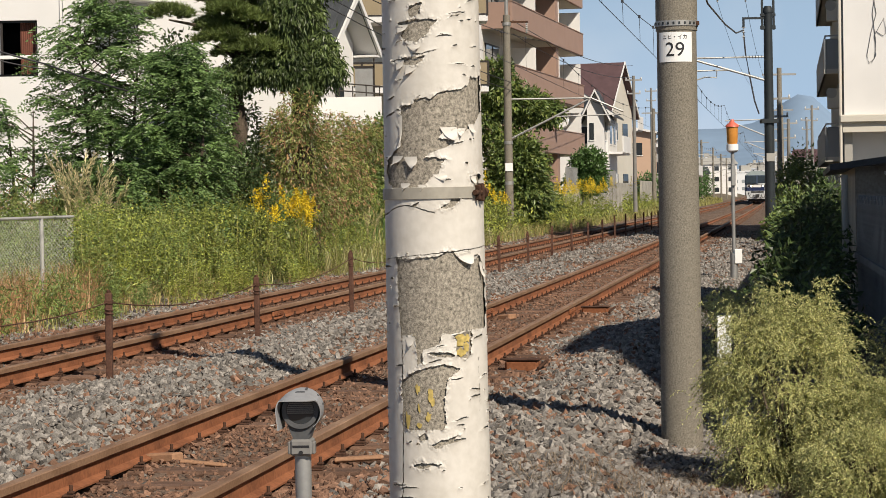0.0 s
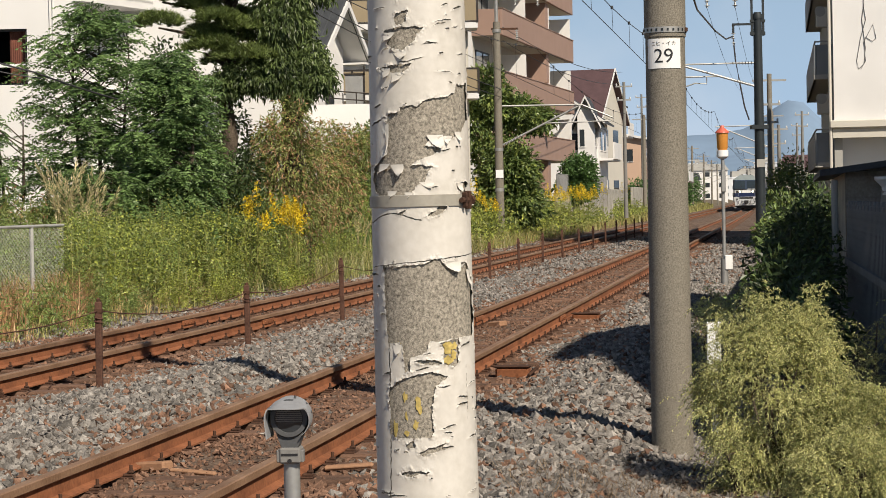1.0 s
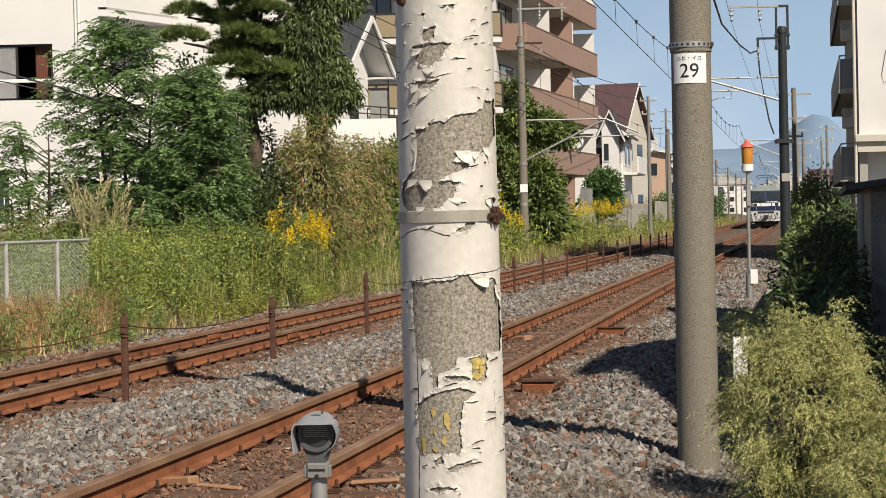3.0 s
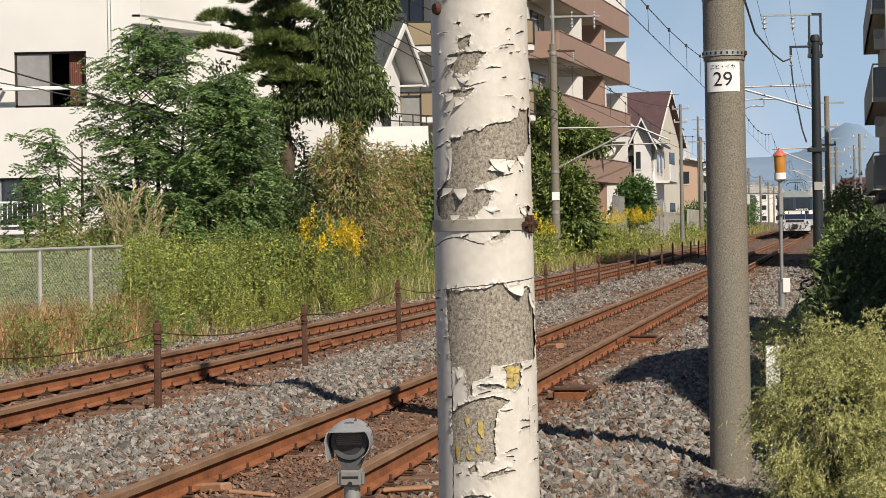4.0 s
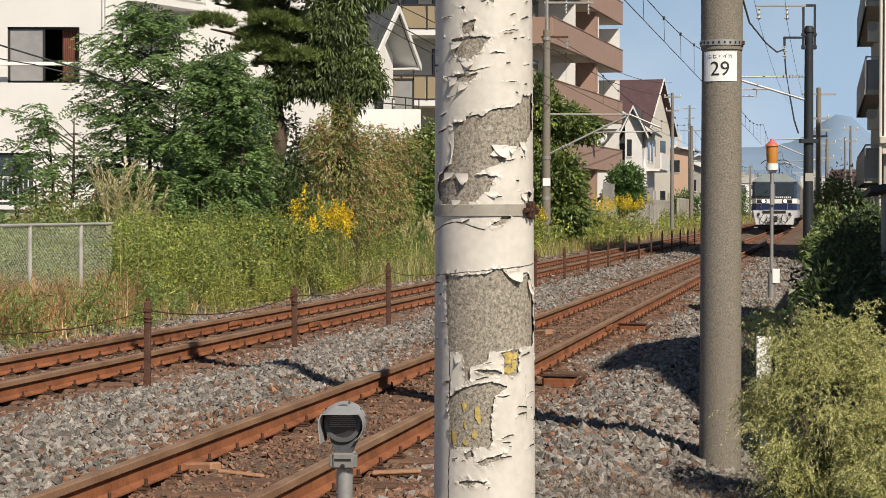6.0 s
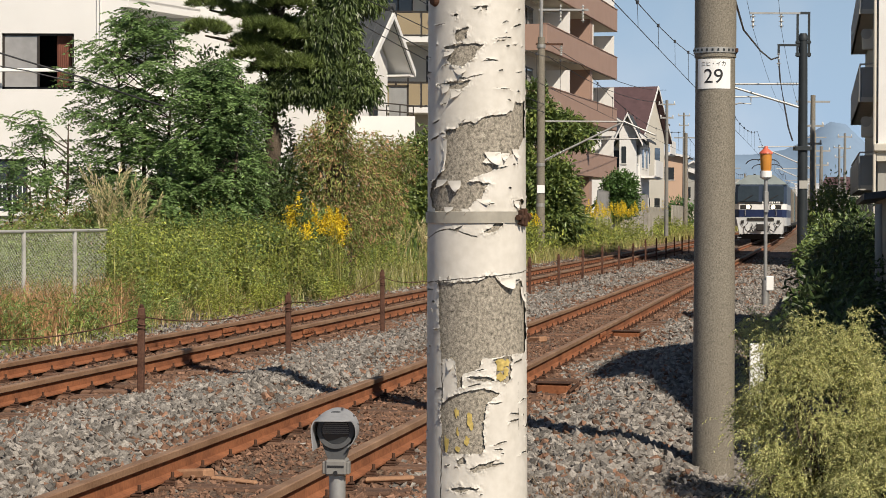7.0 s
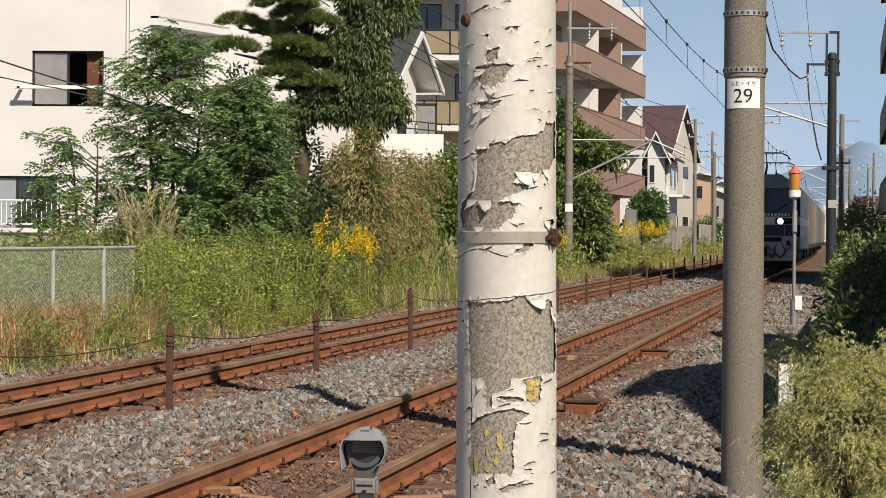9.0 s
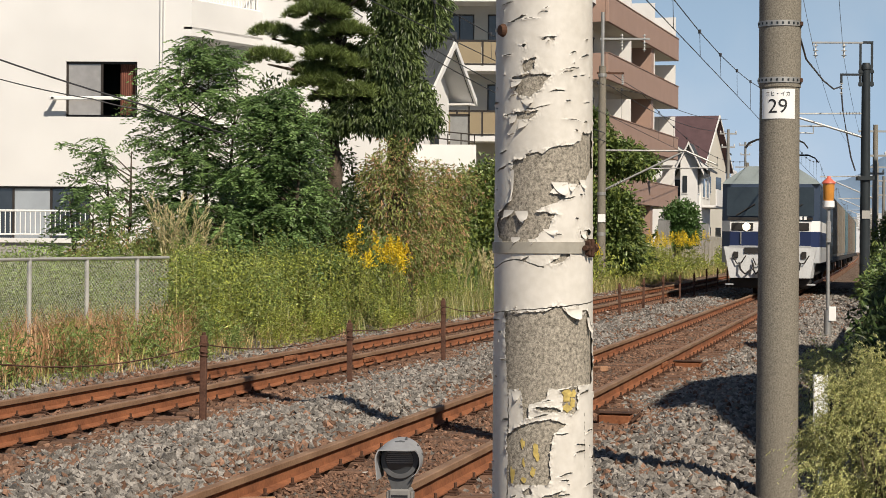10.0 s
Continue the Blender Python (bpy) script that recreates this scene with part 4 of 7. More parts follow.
# ---- houses ----
def window(parent, x, y0, y1, z0, z1, glass="pane", mull=1, depth=0.12, sill=True):
    """A window in a wall facing -x at x: frame, panes and sill."""
    w = part("window", Shape().box((x - 0.02, y0, z0), (x + 0.03, y1, z0 + 0.05), M["frame_dark"]).box((x - 0.02, y0, z1 - 0.05), (x + 0.03, y1, z1), M["frame_dark"]).box((x - 0.02, y0, z0), (x + 0.03, y0 + 0.05, z1), M["frame_dark"]).box((x - 0.02, y1 - 0.05, z0), (x + 0.03, y1, z1), M["frame_dark"]), parent, "dark aluminium window frame")
    n = mull + 1
    for i in range(n):
        a, b = y0 + 0.05 + (y1 - y0 - 0.1) * i / n, y0 + 0.05 + (y1 - y0 - 0.1) * (i + 1) / n
        g = glass if isinstance(glass, str) else glass[i]
        if g is not None:
            part("pane", Shape().box((x + 0.005, a, z0 + 0.05), (x + 0.012, b, z1 - 0.05), M[g]), w)
        if i:
            part("mullion", Shape().box((x - 0.015, a - 0.025, z0 + 0.05), (x + 0.02, a + 0.025, z1 - 0.05), M["frame_dark"]), w)
    return w


def wall_with_holes(s, x, y0, y1, z0, z1, holes, mat, thick=0.2):
    """A wall facing -x, with rectangular openings (ya, yb, za, zb) that go through."""
    ys = sorted({y0, y1, *[h[0] for h in holes], *[h[1] for h in holes]})
    zs = sorted({z0, z1, *[h[2] for h in holes], *[h[3] for h in holes]})
    for a, b in zip(ys[:-1], ys[1:]):
        for c, d in zip(zs[:-1], zs[1:]):
            if not any(h[0] <= a and b <= h[1] and h[2] <= c and d <= h[3] for h in holes):
                s.box((x, a, c), (x + thick, b, d), mat)
    return s


def railing(parent, pts, z0, z1, mat, gap=0.11, r=0.011):
    s = Shape()
    for (xa, ya), (xb, yb) in zip(pts[:-1], pts[1:]):
        s.tube([(xa, ya, z1), (xb, yb, z1)], 0.025, mat, 6)
        s.tube([(xa, ya, z0), (xb, yb, z0)], 0.02, mat, 6)
        L = math.hypot(xb - xa, yb - ya)
        n = max(1, int(L / gap))
        for i in range(n + 1):
            px, py = xa + (xb - xa) * i / n, ya + (yb - ya) * i / n
            s.tube([(px, py, z0), (px, py, z1)], r, mat, 4, False)
    return part("railing", s, parent, "painted metal railing with upright bars")


def house_white():
    """Three-storey white house with a chamfered balcony."""
    ob = thing("white_house", 0, 0, 0, "white rendered three-storey house with dark window frames", "house")
    holes = [(7.72, 9.32, 4.22, 5.46), (8.75, 11.4, 0.75, 2.66)]
    s = wall_with_holes(Shape(), 48, 6.68, 15, -0.2, 10.2, holes, M["wall_white"])
    s.box((48.2, 6.68, -0.2), (58, 6.88, 10.2), M["wall_white"])
    s.box((57.8, 6.88, -0.2), (58, 15, 10.2), M["wall_white"])
    s.box((48.2, 14.8, -0.2), (57.8, 15, 10.2), M["wall_white"])
    s.box((48.2, 6.9, -0.2), (57.8, 14.8, 0.4), M["wall_grey"])
    part("wall", s, ob)
    part("roof", Shape().box((47.8, 6.5, 10.2), (58.2, 15.2, 10.45), M["wall_grey"]), ob)
    for y in (7.13, 7.2):
        part("downpipe", Shape().tube([(47.97, y, 0.2), (47.97, y, 10.1)], 0.016, M["wall_white"], 6), ob)
    window(ob, 48.08, 7.72, 9.32, 4.22, 5.46, [None, "pane_grey"])
    # dark sheet standing in for the unlit interior behind the open half
    part("room", Shape().box((49.5, 7.2, 4.0), (49.6, 9.8, 5.8), M["pane"]), ob)
    cr = Shape()
    for i in range(9):
        cr.tube([(48.3, 7.74 + i * 0.045, 4.24), (48.27, 7.74 + i * 0.045, 5.44)], 0.045, M["curtain_red"], 6)
    part("curtain", cr, ob, "brown curtain")
    bar = Shape().box((47.62, 7.6, 4.58), (47.68, 9.62, 4.66), M["white"], 0.01)
    for y in (7.7, 9.55):
        bar.box((47.62, y - 0.03, 4.58), (48, y + 0.03, 4.64), M["white"])
    part("window_rail", bar, ob, "white rail before the window")
    window(ob, 48.1, 8.75, 11.4, 0.75, 2.66, ["pane", "curtain", "pane", "pane_grey"][:3], 2)
    c = Shape()
    for i in range(14):
        c.tube([(48.25, 9.55 + i * 0.06, 0.8), (48.23, 9.55 + i * 0.06, 2.6)], 0.04, M["curtain"], 6)
    part("curtain", c, ob, "pale curtain")
    part("veranda", Shape().box((47.1, 8.7, 0.2), (48, 13, 1.4), M["wall_grey"]).box((47.02, 8.65, 1.4), (48, 13, 1.5), M["wall_white"]), ob)
    railing(ob, [(47.1, 13), (47.1, 8.7)], 1.58, 2.1, M["white"])
    # wing behind the trees
    w = Shape()
    wall_with_holes(w, 50.6, 1.9, 6.68, -0.2, 9.6, [(4.4, 6.2, 0.8, 2.7)], M["wall_white"])
    w.box((50.8, 1.9, -0.2), (58, 2.1, 9.6), M["wall_white"])
    w.box((57.8, 2.1, -0.2), (58, 6.68, 9.6), M["wall_white"])
    part("wing", w, ob)
    window(ob, 50.7, 4.4, 6.2, 0.8, 2.7)
    poly = [(48, 6.68), (48, 6.5), (53, 3.95), (53, 6.68)]
    part("balcony", Shape().prism(poly, 6.05, 6.25, M["wall_white"]).add([(48, 6.68, 6.2), (48, 6.5, 6.2), (53, 3.95, 6.2), (53, 4.1, 6.2), (48, 6.68, 6.85), (48, 6.5, 6.85), (53, 3.95, 6.85), (53, 4.1, 6.85)], [(0, 1, 5, 4), (1, 2, 6, 5), (2, 3, 7, 6), (4, 5, 6, 7), (3, 0, 4, 7)], M["wall_white"]), ob, "chamfered balcony parapet")
    railing(ob, [(48.03, 6.6), (53, 4.02)], 6.88, 7.3, M["white"])
    railing(ob, [(50.2, 6.6), (50.2, 4.3)], 3.35, 4.2, M["white"])
    part("balcony", Shape().box((50.1, 4.2, 3.15), (50.6, 6.66, 3.3), M["wall_white"]), ob)


def house_gable():
    ob = thing("gabled_house", 0, 0, 0, "white house with a dark tiled gable roof", "house")
    ap, d, r = Vector((64, 0.83, 7.4)), Vector((0.943, -0.328, 0)), Vector((0.328, 0.943, 0))
    up = Vector((0, 0, 1))
    eaves = [ap - d * 2.35 - up * 1.95, ap + d * 1.95 - up * 1.62]

    def slab(sh, a, b, depth, lift, thick, mat, start=0.0):
        vs = [a + r * start, a + r * depth, b + r * depth, b + r * start]
        vs = [v + up * lift for v in vs] + [v + up * (lift - thick) for v in vs]
        sh.add([tuple(v) for v in vs], [(0, 1, 2, 3), (7, 6, 5, 4), (0, 4, 5, 1), (1, 5, 6, 2), (2, 6, 7, 3), (3, 7, 4, 0)], mat)

    s = Shape()
    q = [ap - d * 1.9, ap + d * 1.45]
    zt = [ap.z - 1.72, ap.z - 1.3]
    vs = []
    for k in (0.7, 8.0):
        for c, z in ((q[0], 0), (q[1], 0), (q[1], zt[1]), (ap, ap.z - 0.14), (q[0], zt[0])):
            p = c + r * k
            vs.append((p.x, p.y, z))
    s.add(vs, [(4, 3, 2, 1, 0), (5, 6, 7, 8, 9), (0, 1, 6, 5), (1, 2, 7, 6), (2, 3, 8, 7), (3, 4, 9, 8), (4, 0, 5, 9)], M["wall_white"])
    part("wall", s, ob)
    rs = Shape()
    for e in eaves:
        slab(rs, ap, e, 8.4, 0.1, 0.1, M["roof_dark"], 0.02)
    rf = part("roof", rs, ob, "dark grey tiled roof")
    for i, e in enumerate(eaves):
        # courses of tiles stepping down each slope, with rolls along the slope
        for k in range(9):
            a, b = ap.lerp(e, k / 9), ap.lerp(e, (k + 1) / 9)
            tl = Shape()
            slab(tl, a + up * 0.05, b + up * 0.02, 8.42, 0.13, 0.05, M["roof_dark"])
            part("tile_course", tl, rf)
        tl = Shape()
        for k in range(30):
            p, w = ap + r * (0.03 + 0.28 * k), e + r * (0.03 + 0.28 * k)
            tl.tube([tuple(p + up * 0.17), tuple(w + up * 0.15)], 0.05, M["roof_dark"], 6)
        tagged(part("roll_tile", tl, rf), kind="stuff")
    tl = Shape().tube([tuple(ap + up * 0.24 - r * 0.05), tuple(ap + up * 0.24 + r * 8.4)], 0.12, M["roof_dark"], 8)
    part("ridge_cap", tl, rf)
    for e in eaves:
        so = Shape()
        slab(so, ap - up * 0.03, e - up * 0.03, 8.3, 0, 0.03, M["wall_white"], 0.08)
        part("soffit", so, ob, "white boarded soffit")
        b = Shape()
        slab(b, ap, e, 0.02, 0.08, 0.2, M["wall_white"], -0.05)
        part("bargeboard", b, ob, "white bargeboard")
    # boxed end of the far eave
    b = Shape()
    e = eaves[1]
    slab(b, e - d * 0.5 - up * 0.05, e - up * 0.05, 8.3, 0, 0.06, M["wall_white"], 0.0)
    part("eave_return", b, ob)
    part("garden_wall", Shape().box((58, 0.15, 0), (58.2, 2.2, 4.12), M["wall_white"]), ob, "white garden wall")
    rl = Shape()
    for z in (4.3, 4.5):
        rl.tube([(58.1, 0.2, z - 0.1), (58.1, 1.3, z)], 0.02, M["frame_dark"], 6)
    for k in range(4):
        rl.tube([(58.1, 0.2 + 0.36 * k, 4.0), (58.1, 0.2 + 0.36 * k, 4.42)], 0.018, M["frame_dark"], 6)
    part("handrail", rl, ob, "thin black handrail")
    part("screen_panel", Shape().box((68.0, 0.42, 3.5), (68.06, 1.0, 5.5), M["steel_grey"]).box((67.97, 0.38, 3.5), (68.07, 0.43, 6.3), M["frame_dark"]).box((67.97, 0.38, 5.5), (68.07, 1.2, 5.56), M["frame_dark"]), ob, "grey screen panel in a dark frame")
    g = q[0].lerp(q[1], 0.62) + r * 0.66
    part("side_window", Shape().box((g.x - 0.4, g.y - 0.12, 3.9), (g.x + 0.3, g.y + 0.1, 5.1), M["pane"]), ob)


def block_beige():
    ob = thing("apartment_block", 0, 0, 0, "beige-grey apartment block with brown-panelled balconies", "building", "apartment blocks")
    holes = [(-1.3, -0.2, 8.3, 10.0), (-2.8, -1.6, 8.3, 10.0), (0.3, 1.4, 8.3, 10.0), (-1.3, -0.2, 5.9, 7.4), (-2.8, -1.6, 5.9, 7.4)]
    s = wall_with_holes(Shape(), 80, -3.4, 5, 0, 14, holes, M["wall_beige"], 0.3)
    s.box((80.3, -3.4, 0), (94, -3.1, 14), M["wall_beige"])
    s.box((80.3, 4.7, 0), (94, 5, 14), M["wall_beige"])
    s.box((80, -3.4, 14), (94, 5, 14.3), M["wall_grey"])
    part("wall", s, ob)
    for (a, b, z0, z1) in holes:
        window(ob, 80.1, a, b, z0, z1)
    for z in (5.2, 7.77, 10.3):
        part("slab", Shape().box((78.4, -3.7, z), (80, 1.9, z + 0.22), M["wall_white"]), ob)
        for i in range(6):
            part("balcony_panel", Shape().box((78.4, -3.65 + i * 0.92, z + 0.28), (78.44, -2.78 + i * 0.92, z + 1.06), M["brown_glass"]), ob, "brown translucent balcony panel")
        fr = Shape().box((78.38, -3.7, z + 1.07), (78.46, 1.9, z + 1.13), M["frame_dark"])
        fr.box((78.38, -3.7, z + 0.22), (78.46, 1.9, z + 0.27), M["frame_dark"])
        for i in range(7):
            fr.box((78.37, -3.73 + i * 0.92, z + 0.2), (78.47, -3.66 + i * 0.92, z + 1.1), M["frame_dark"])
        part("balcony_frame", fr, ob)


M["brown_glass"] = material("brown_panel", (0.3, 0.24, 0.15), 0.35, 0, 0.08, 1, 20, 0)
house_white()
house_gable()
block_beige()


def apartment_brown():
    """Four storeys; the balconies face the line."""
    ax, ay, dx = 102.0, -5.97, 21.7
    ob = thing("apartment_block", ax, ay, 0, "apartment block with brown tiled balcony parapets and white end wall", "building", "apartment blocks", rz=math.degrees(math.atan(-0.245)))
    L = dx * 1.03
    s = Shape().box((0, 1.5, 0.6), (0.3, 12, 13.6), M["wall_white"])
    s.box((0.3, 1.5, 0.6), (L, 1.8, 13.6), M["wall_beige"])
    s.box((L - 0.3, 1.8, 0.6), (L, 12, 13.6), M["wall_beige"])
    s.box((0.3, 1.8, 13.3), (L, 12, 13.6), M["wall_grey"])
    s.box((0.3, 11.7, 0.6), (L, 12, 13.3), M["wall_beige"])
    part("wall", s, ob)
    ov = Shape()
    ov.add([(-1.2, 0.6, 13.2), (-1.2, 3.5, 16.2), (0.2, 3.5, 16.2), (0.2, 0.6, 13.2), (-1.2, 0.6, 12.9), (-1.2, 3.5, 15.9), (0.2, 3.5, 15.9), (0.2, 0.6, 12.9)], [(0, 1, 2, 3), (7, 6, 5, 4), (0, 4, 5, 1), (1, 5, 6, 2), (2, 6, 7, 3), (3, 7, 4, 0)], M["wall_white"])
    part("parapet", ov, ob)
    for zb in (3.58, 6.37, 9.33, 12.06):
        b = Shape()
        b.box((0, 0, zb), (L, 0.15, zb + 1.25), M["brown_tile"], 0.02)
        b.box((0, 0.15, zb), (0.15, 1.5, zb + 1.25), M["brown_tile"])
        b.box((L - 0.15, 0.15, zb), (L, 1.5, zb + 1.25), M["brown_tile"])
        b.box((0.15, 0.15, zb), (L - 0.15, 1.5, zb + 0.18), M["wall_beige"])
        bal = part("balcony", b, ob, "brown tiled balcony parapet")
        part("coping", Shape().box((-0.03, -0.03, zb + 1.25), (L + 0.03, 0.18, zb + 1.29), M["brown_tile"]), bal)
        for k in range(3):
            x0 = 0.8 + k * L / 3
            part("partition", Shape().box((x0 + L / 3 - 1.0, 0.16, zb + 0.18), (x0 + L / 3 - 0.9, 1.5, zb + 2.5), M["wall_white"]), bal)
            w = part("balcony_window", Shape().box((x0, 1.44, zb + 0.25), (x0 + 3.2, 1.5, zb + 2.3), M["pane"]), ob)
            part("window_frame", Shape().box((x0 - 0.06, 1.42, zb + 2.28), (x0 + 3.26, 1.5, zb + 2.36), M["frame_dark"]).box((x0 + 1.56, 1.42, zb + 0.2), (x0 + 1.64, 1.5, zb + 2.3), M["frame_dark"]), w)
        part("column", Shape().box((L * 0.62, 0.2, zb - 1.55), (L * 0.62 + 0.8, 1.5, zb), M["brown_tile"]), ob)
    d = Shape().tube([(0, 0, 0), (-0.08, 0, 0), (-0.1, 0, 0.0)], [0.45, 0.4, 0.1], M["white"], 16)
    dish = part("satellite_dish", d, ob, "white satellite dish")
    dish.matrix_basis = pose(L * 0.52, -0.35, 5.3)
    # low wall and railing before it
    part("low_wall", Shape().box((6, -1.6, 0.0), (L + 4, -1.35, 1.75), M["concrete"]), ob)
    railing(ob, [(6, -1.5), (L + 2, -1.5)], 1.8, 2.75, M["steel_grey"], 0.3, 0.03)


apartment_brown()


def row_house(x, y, w, d, h, roof, wall, rise, rz, label, base=0.7, balcony=True, ridge_x=True):
    ob = thing("row_house", x, y, base, label, "house", "houses along the line", rz=rz)
    s = Shape()
    s.box((0, 0, 0), (0.2, w, h), wall)
    s.box((d - 0.2, 0, 0), (d, w, h), wall)
    s.box((0.2, 0, 0), (d - 0.2, 0.2, h), wall)
    s.box((0.2, w - 0.2, 0), (d - 0.2, w, h), wall)
    if ridge_x:
        for xx in (0.0, d - 0.2):
            s.add([(xx, 0, h), (xx, w, h), (xx, w / 2, h + rise), (xx + 0.2, 0, h), (xx + 0.2, w, h), (xx + 0.2, w / 2, h + rise)], [(0, 2, 1), (3, 4, 5), (0, 3, 5, 2), (1, 2, 5, 4), (0, 1, 4, 3)], wall)
    else:
        for yy in (0.0, w - 0.2):
            s.add([(0, yy, h), (d, yy, h), (d / 2, yy, h + rise), (0, yy + 0.2, h), (d, yy + 0.2, h), (d / 2, yy + 0.2, h + rise)], [(0, 1, 2), (3, 5, 4), (0, 2, 5, 3), (1, 4, 5, 2), (0, 3, 4, 1)], wall)
    part("wall", s, ob)
    r = Shape()
    e = 0.45
    if ridge_x:
        for side in (0, 1):
            y0 = -e if side == 0 else w + e
            z0 = h - rise * e / (w / 2)
            vs = [(-e, w / 2, h + rise), (d + e, w / 2, h + rise), (d + e, y0, z0), (-e, y0, z0)]
            vs += [(a, b, c + 0.15) for a, b, c in vs]
            r.add(vs, [(0, 1, 2, 3), (7, 6, 5, 4), (0, 4, 5, 1), (1, 5, 6, 2), (2, 6, 7, 3), (3, 7, 4, 0)], roof)
    else:
        for side in (0, 1):
            x0 = -e if side == 0 else d + e
            z0 = h - rise * e / (d / 2)
            vs = [(d / 2, -e, h + rise), (d / 2, w + e, h + rise), (x0, w + e, z0), (x0, -e, z0)]
            vs += [(a, b, c + 0.15) for a, b, c in vs]
            r.add(vs, [(0, 1, 2, 3), (7, 6, 5, 4), (0, 4, 5, 1), (1, 5, 6, 2), (2, 6, 7, 3), (3, 7, 4, 0)], roof)
    part("roof", r, ob)
    for side in (0, 1):
        if ridge_x:
            p, q = (-e - 0.03, w / 2, h + rise), (-e - 0.03, -e if side == 0 else w + e, h - rise * e / (w / 2))
        else:
            p, q = (d / 2, -e - 0.03, h + rise), (-e if side == 0 else d + e, -e - 0.03, h - rise * e / (d / 2))
        vs = [p, q, (q[0], q[1], q[2] + 0.2), (p[0], p[1], p[2] + 0.2)]
        k = (0.06, 0, 0) if ridge_x else (0, 0.06, 0)
        vs += [(a + k[0], b + k[1], c) for a, b, c in vs]
        part("bargeboard", Shape().add(vs, [(0, 1, 2, 3), (7, 6, 5, 4), (0, 4, 5, 1), (1, 5, 6, 2), (2, 6, 7, 3), (3, 7, 4, 0)], M["wall_white"]), ob, "white bargeboard")
    for z in (0.9, h - 2.0):
        ww = min(0.9, 0.27 * w)
        for yy in (w * 0.25, w * 0.65) if w > 2 else (w * 0.6,):
            pane = part("window", Shape().box((-0.03, yy, z), (0.02, yy + ww, z + 1.1), M["pane"]), ob)
            part("sill", Shape().box((-0.07, yy - 0.05, z - 0.06), (0.0, yy + ww + 0.05, z), M["wall_white"]), pane)
        for xx in (d * 0.2, d * 0.6):
            part("window", Shape().box((xx, -0.03, z), (xx + 1.4, 0.02, z + 1.2), M["pane"]).box((xx - 0.05, -0.05, z - 0.06), (xx + 1.45, 0.0, z), M["wall_white"]), ob)
    if balcony:
        part("balcony", Shape().box((0.5, -1.0, h - 2.6), (d - 0.5, -0.9, h - 1.5), M["wall_white"]).box((0.5, -0.9, h - 2.7), (d - 0.5, 0, h - 2.55), M["wall_white"]), ob)
    return ob


M["wall_salmon"] = material("salmon_render", (0.52, 0.36, 0.26), 0.85, 0, 0.06, 0.6, 40, 0.25, 0.003)
row_house(139, -13.95, 1.1, 3, 6.2, M["roof_dark"], M["wall_white"], 1.1, -10.5, "narrow white gabled bay with slate roof", balcony=False)
row_house(140.5, -14.35, 5, 7.5, 6.0, M["roof_dark"], M["wall_white"], 1.7, -10.5, "small white house with a slate gable roof and balcony")
row_house(150, -15.25, 4.4, 7.0, 6.5, M["roof_plum"], M["wall_beige"], 3.4, -21, "beige house with a broad plum-brown roof", ridge_x=False, balcony=False)
row_house(172, -19.0, 3.4, 5, 8.4, M["roof_dark"], M["wall_grey"], 0.6, -12, "tall narrow grey house with a roof terrace")
row_house(192, -23.55, 3.6, 6, 6.1, M["roof_dark"], M["wall_salmon"], 0.35, -10.5, "pale salmon house beside the line", balcony=False)
row_house(208, -27.4, 5, 9, 4.6, M["roof_dark"], M["wall_grey"], 1.0, -10.5, "grey house beside the line")
row_house(236, -33.0, 6, 12, 5.2, M["roof_dark"], M["wall_white"], 1.6, -10.5, "white house with a dark roof")

# boundary walls on the far side
for x0, x1, u, z1, mt in ((128, 150, 7.4, 2.1, "concrete"), (152, 176, 7.0, 2.3, "concrete"), (178, 215, 7.0, 2.2, "wall_beige")):
    a, b = on(x0, u), on(x1, u)
    s = Shape()
    n = int((x1 - x0) / 2.2)
    for i in range(n):
        p, q = Vector(a).lerp(Vector(b), i / n), Vector(a).lerp(Vector(b), (i + 0.97) / n)
        m = pose(p.x, p.y, 0, 0, 0, heading((x0 + x1) / 2))
        s.box((0, 0, 0), ((q - p).length, 0.15, z1), M[mt], 0.02, m)
    tagged(new("garden_wall", s.mesh("garden_wall")), "weathered concrete panel garden wall beside the line", "wall", "garden walls")


M["fence_steel"] = material("pale_galvanised_steel", (0.46, 0.455, 0.43), 0.55, 0.2, 0.12, 4, 40, 0.15, 0.002)


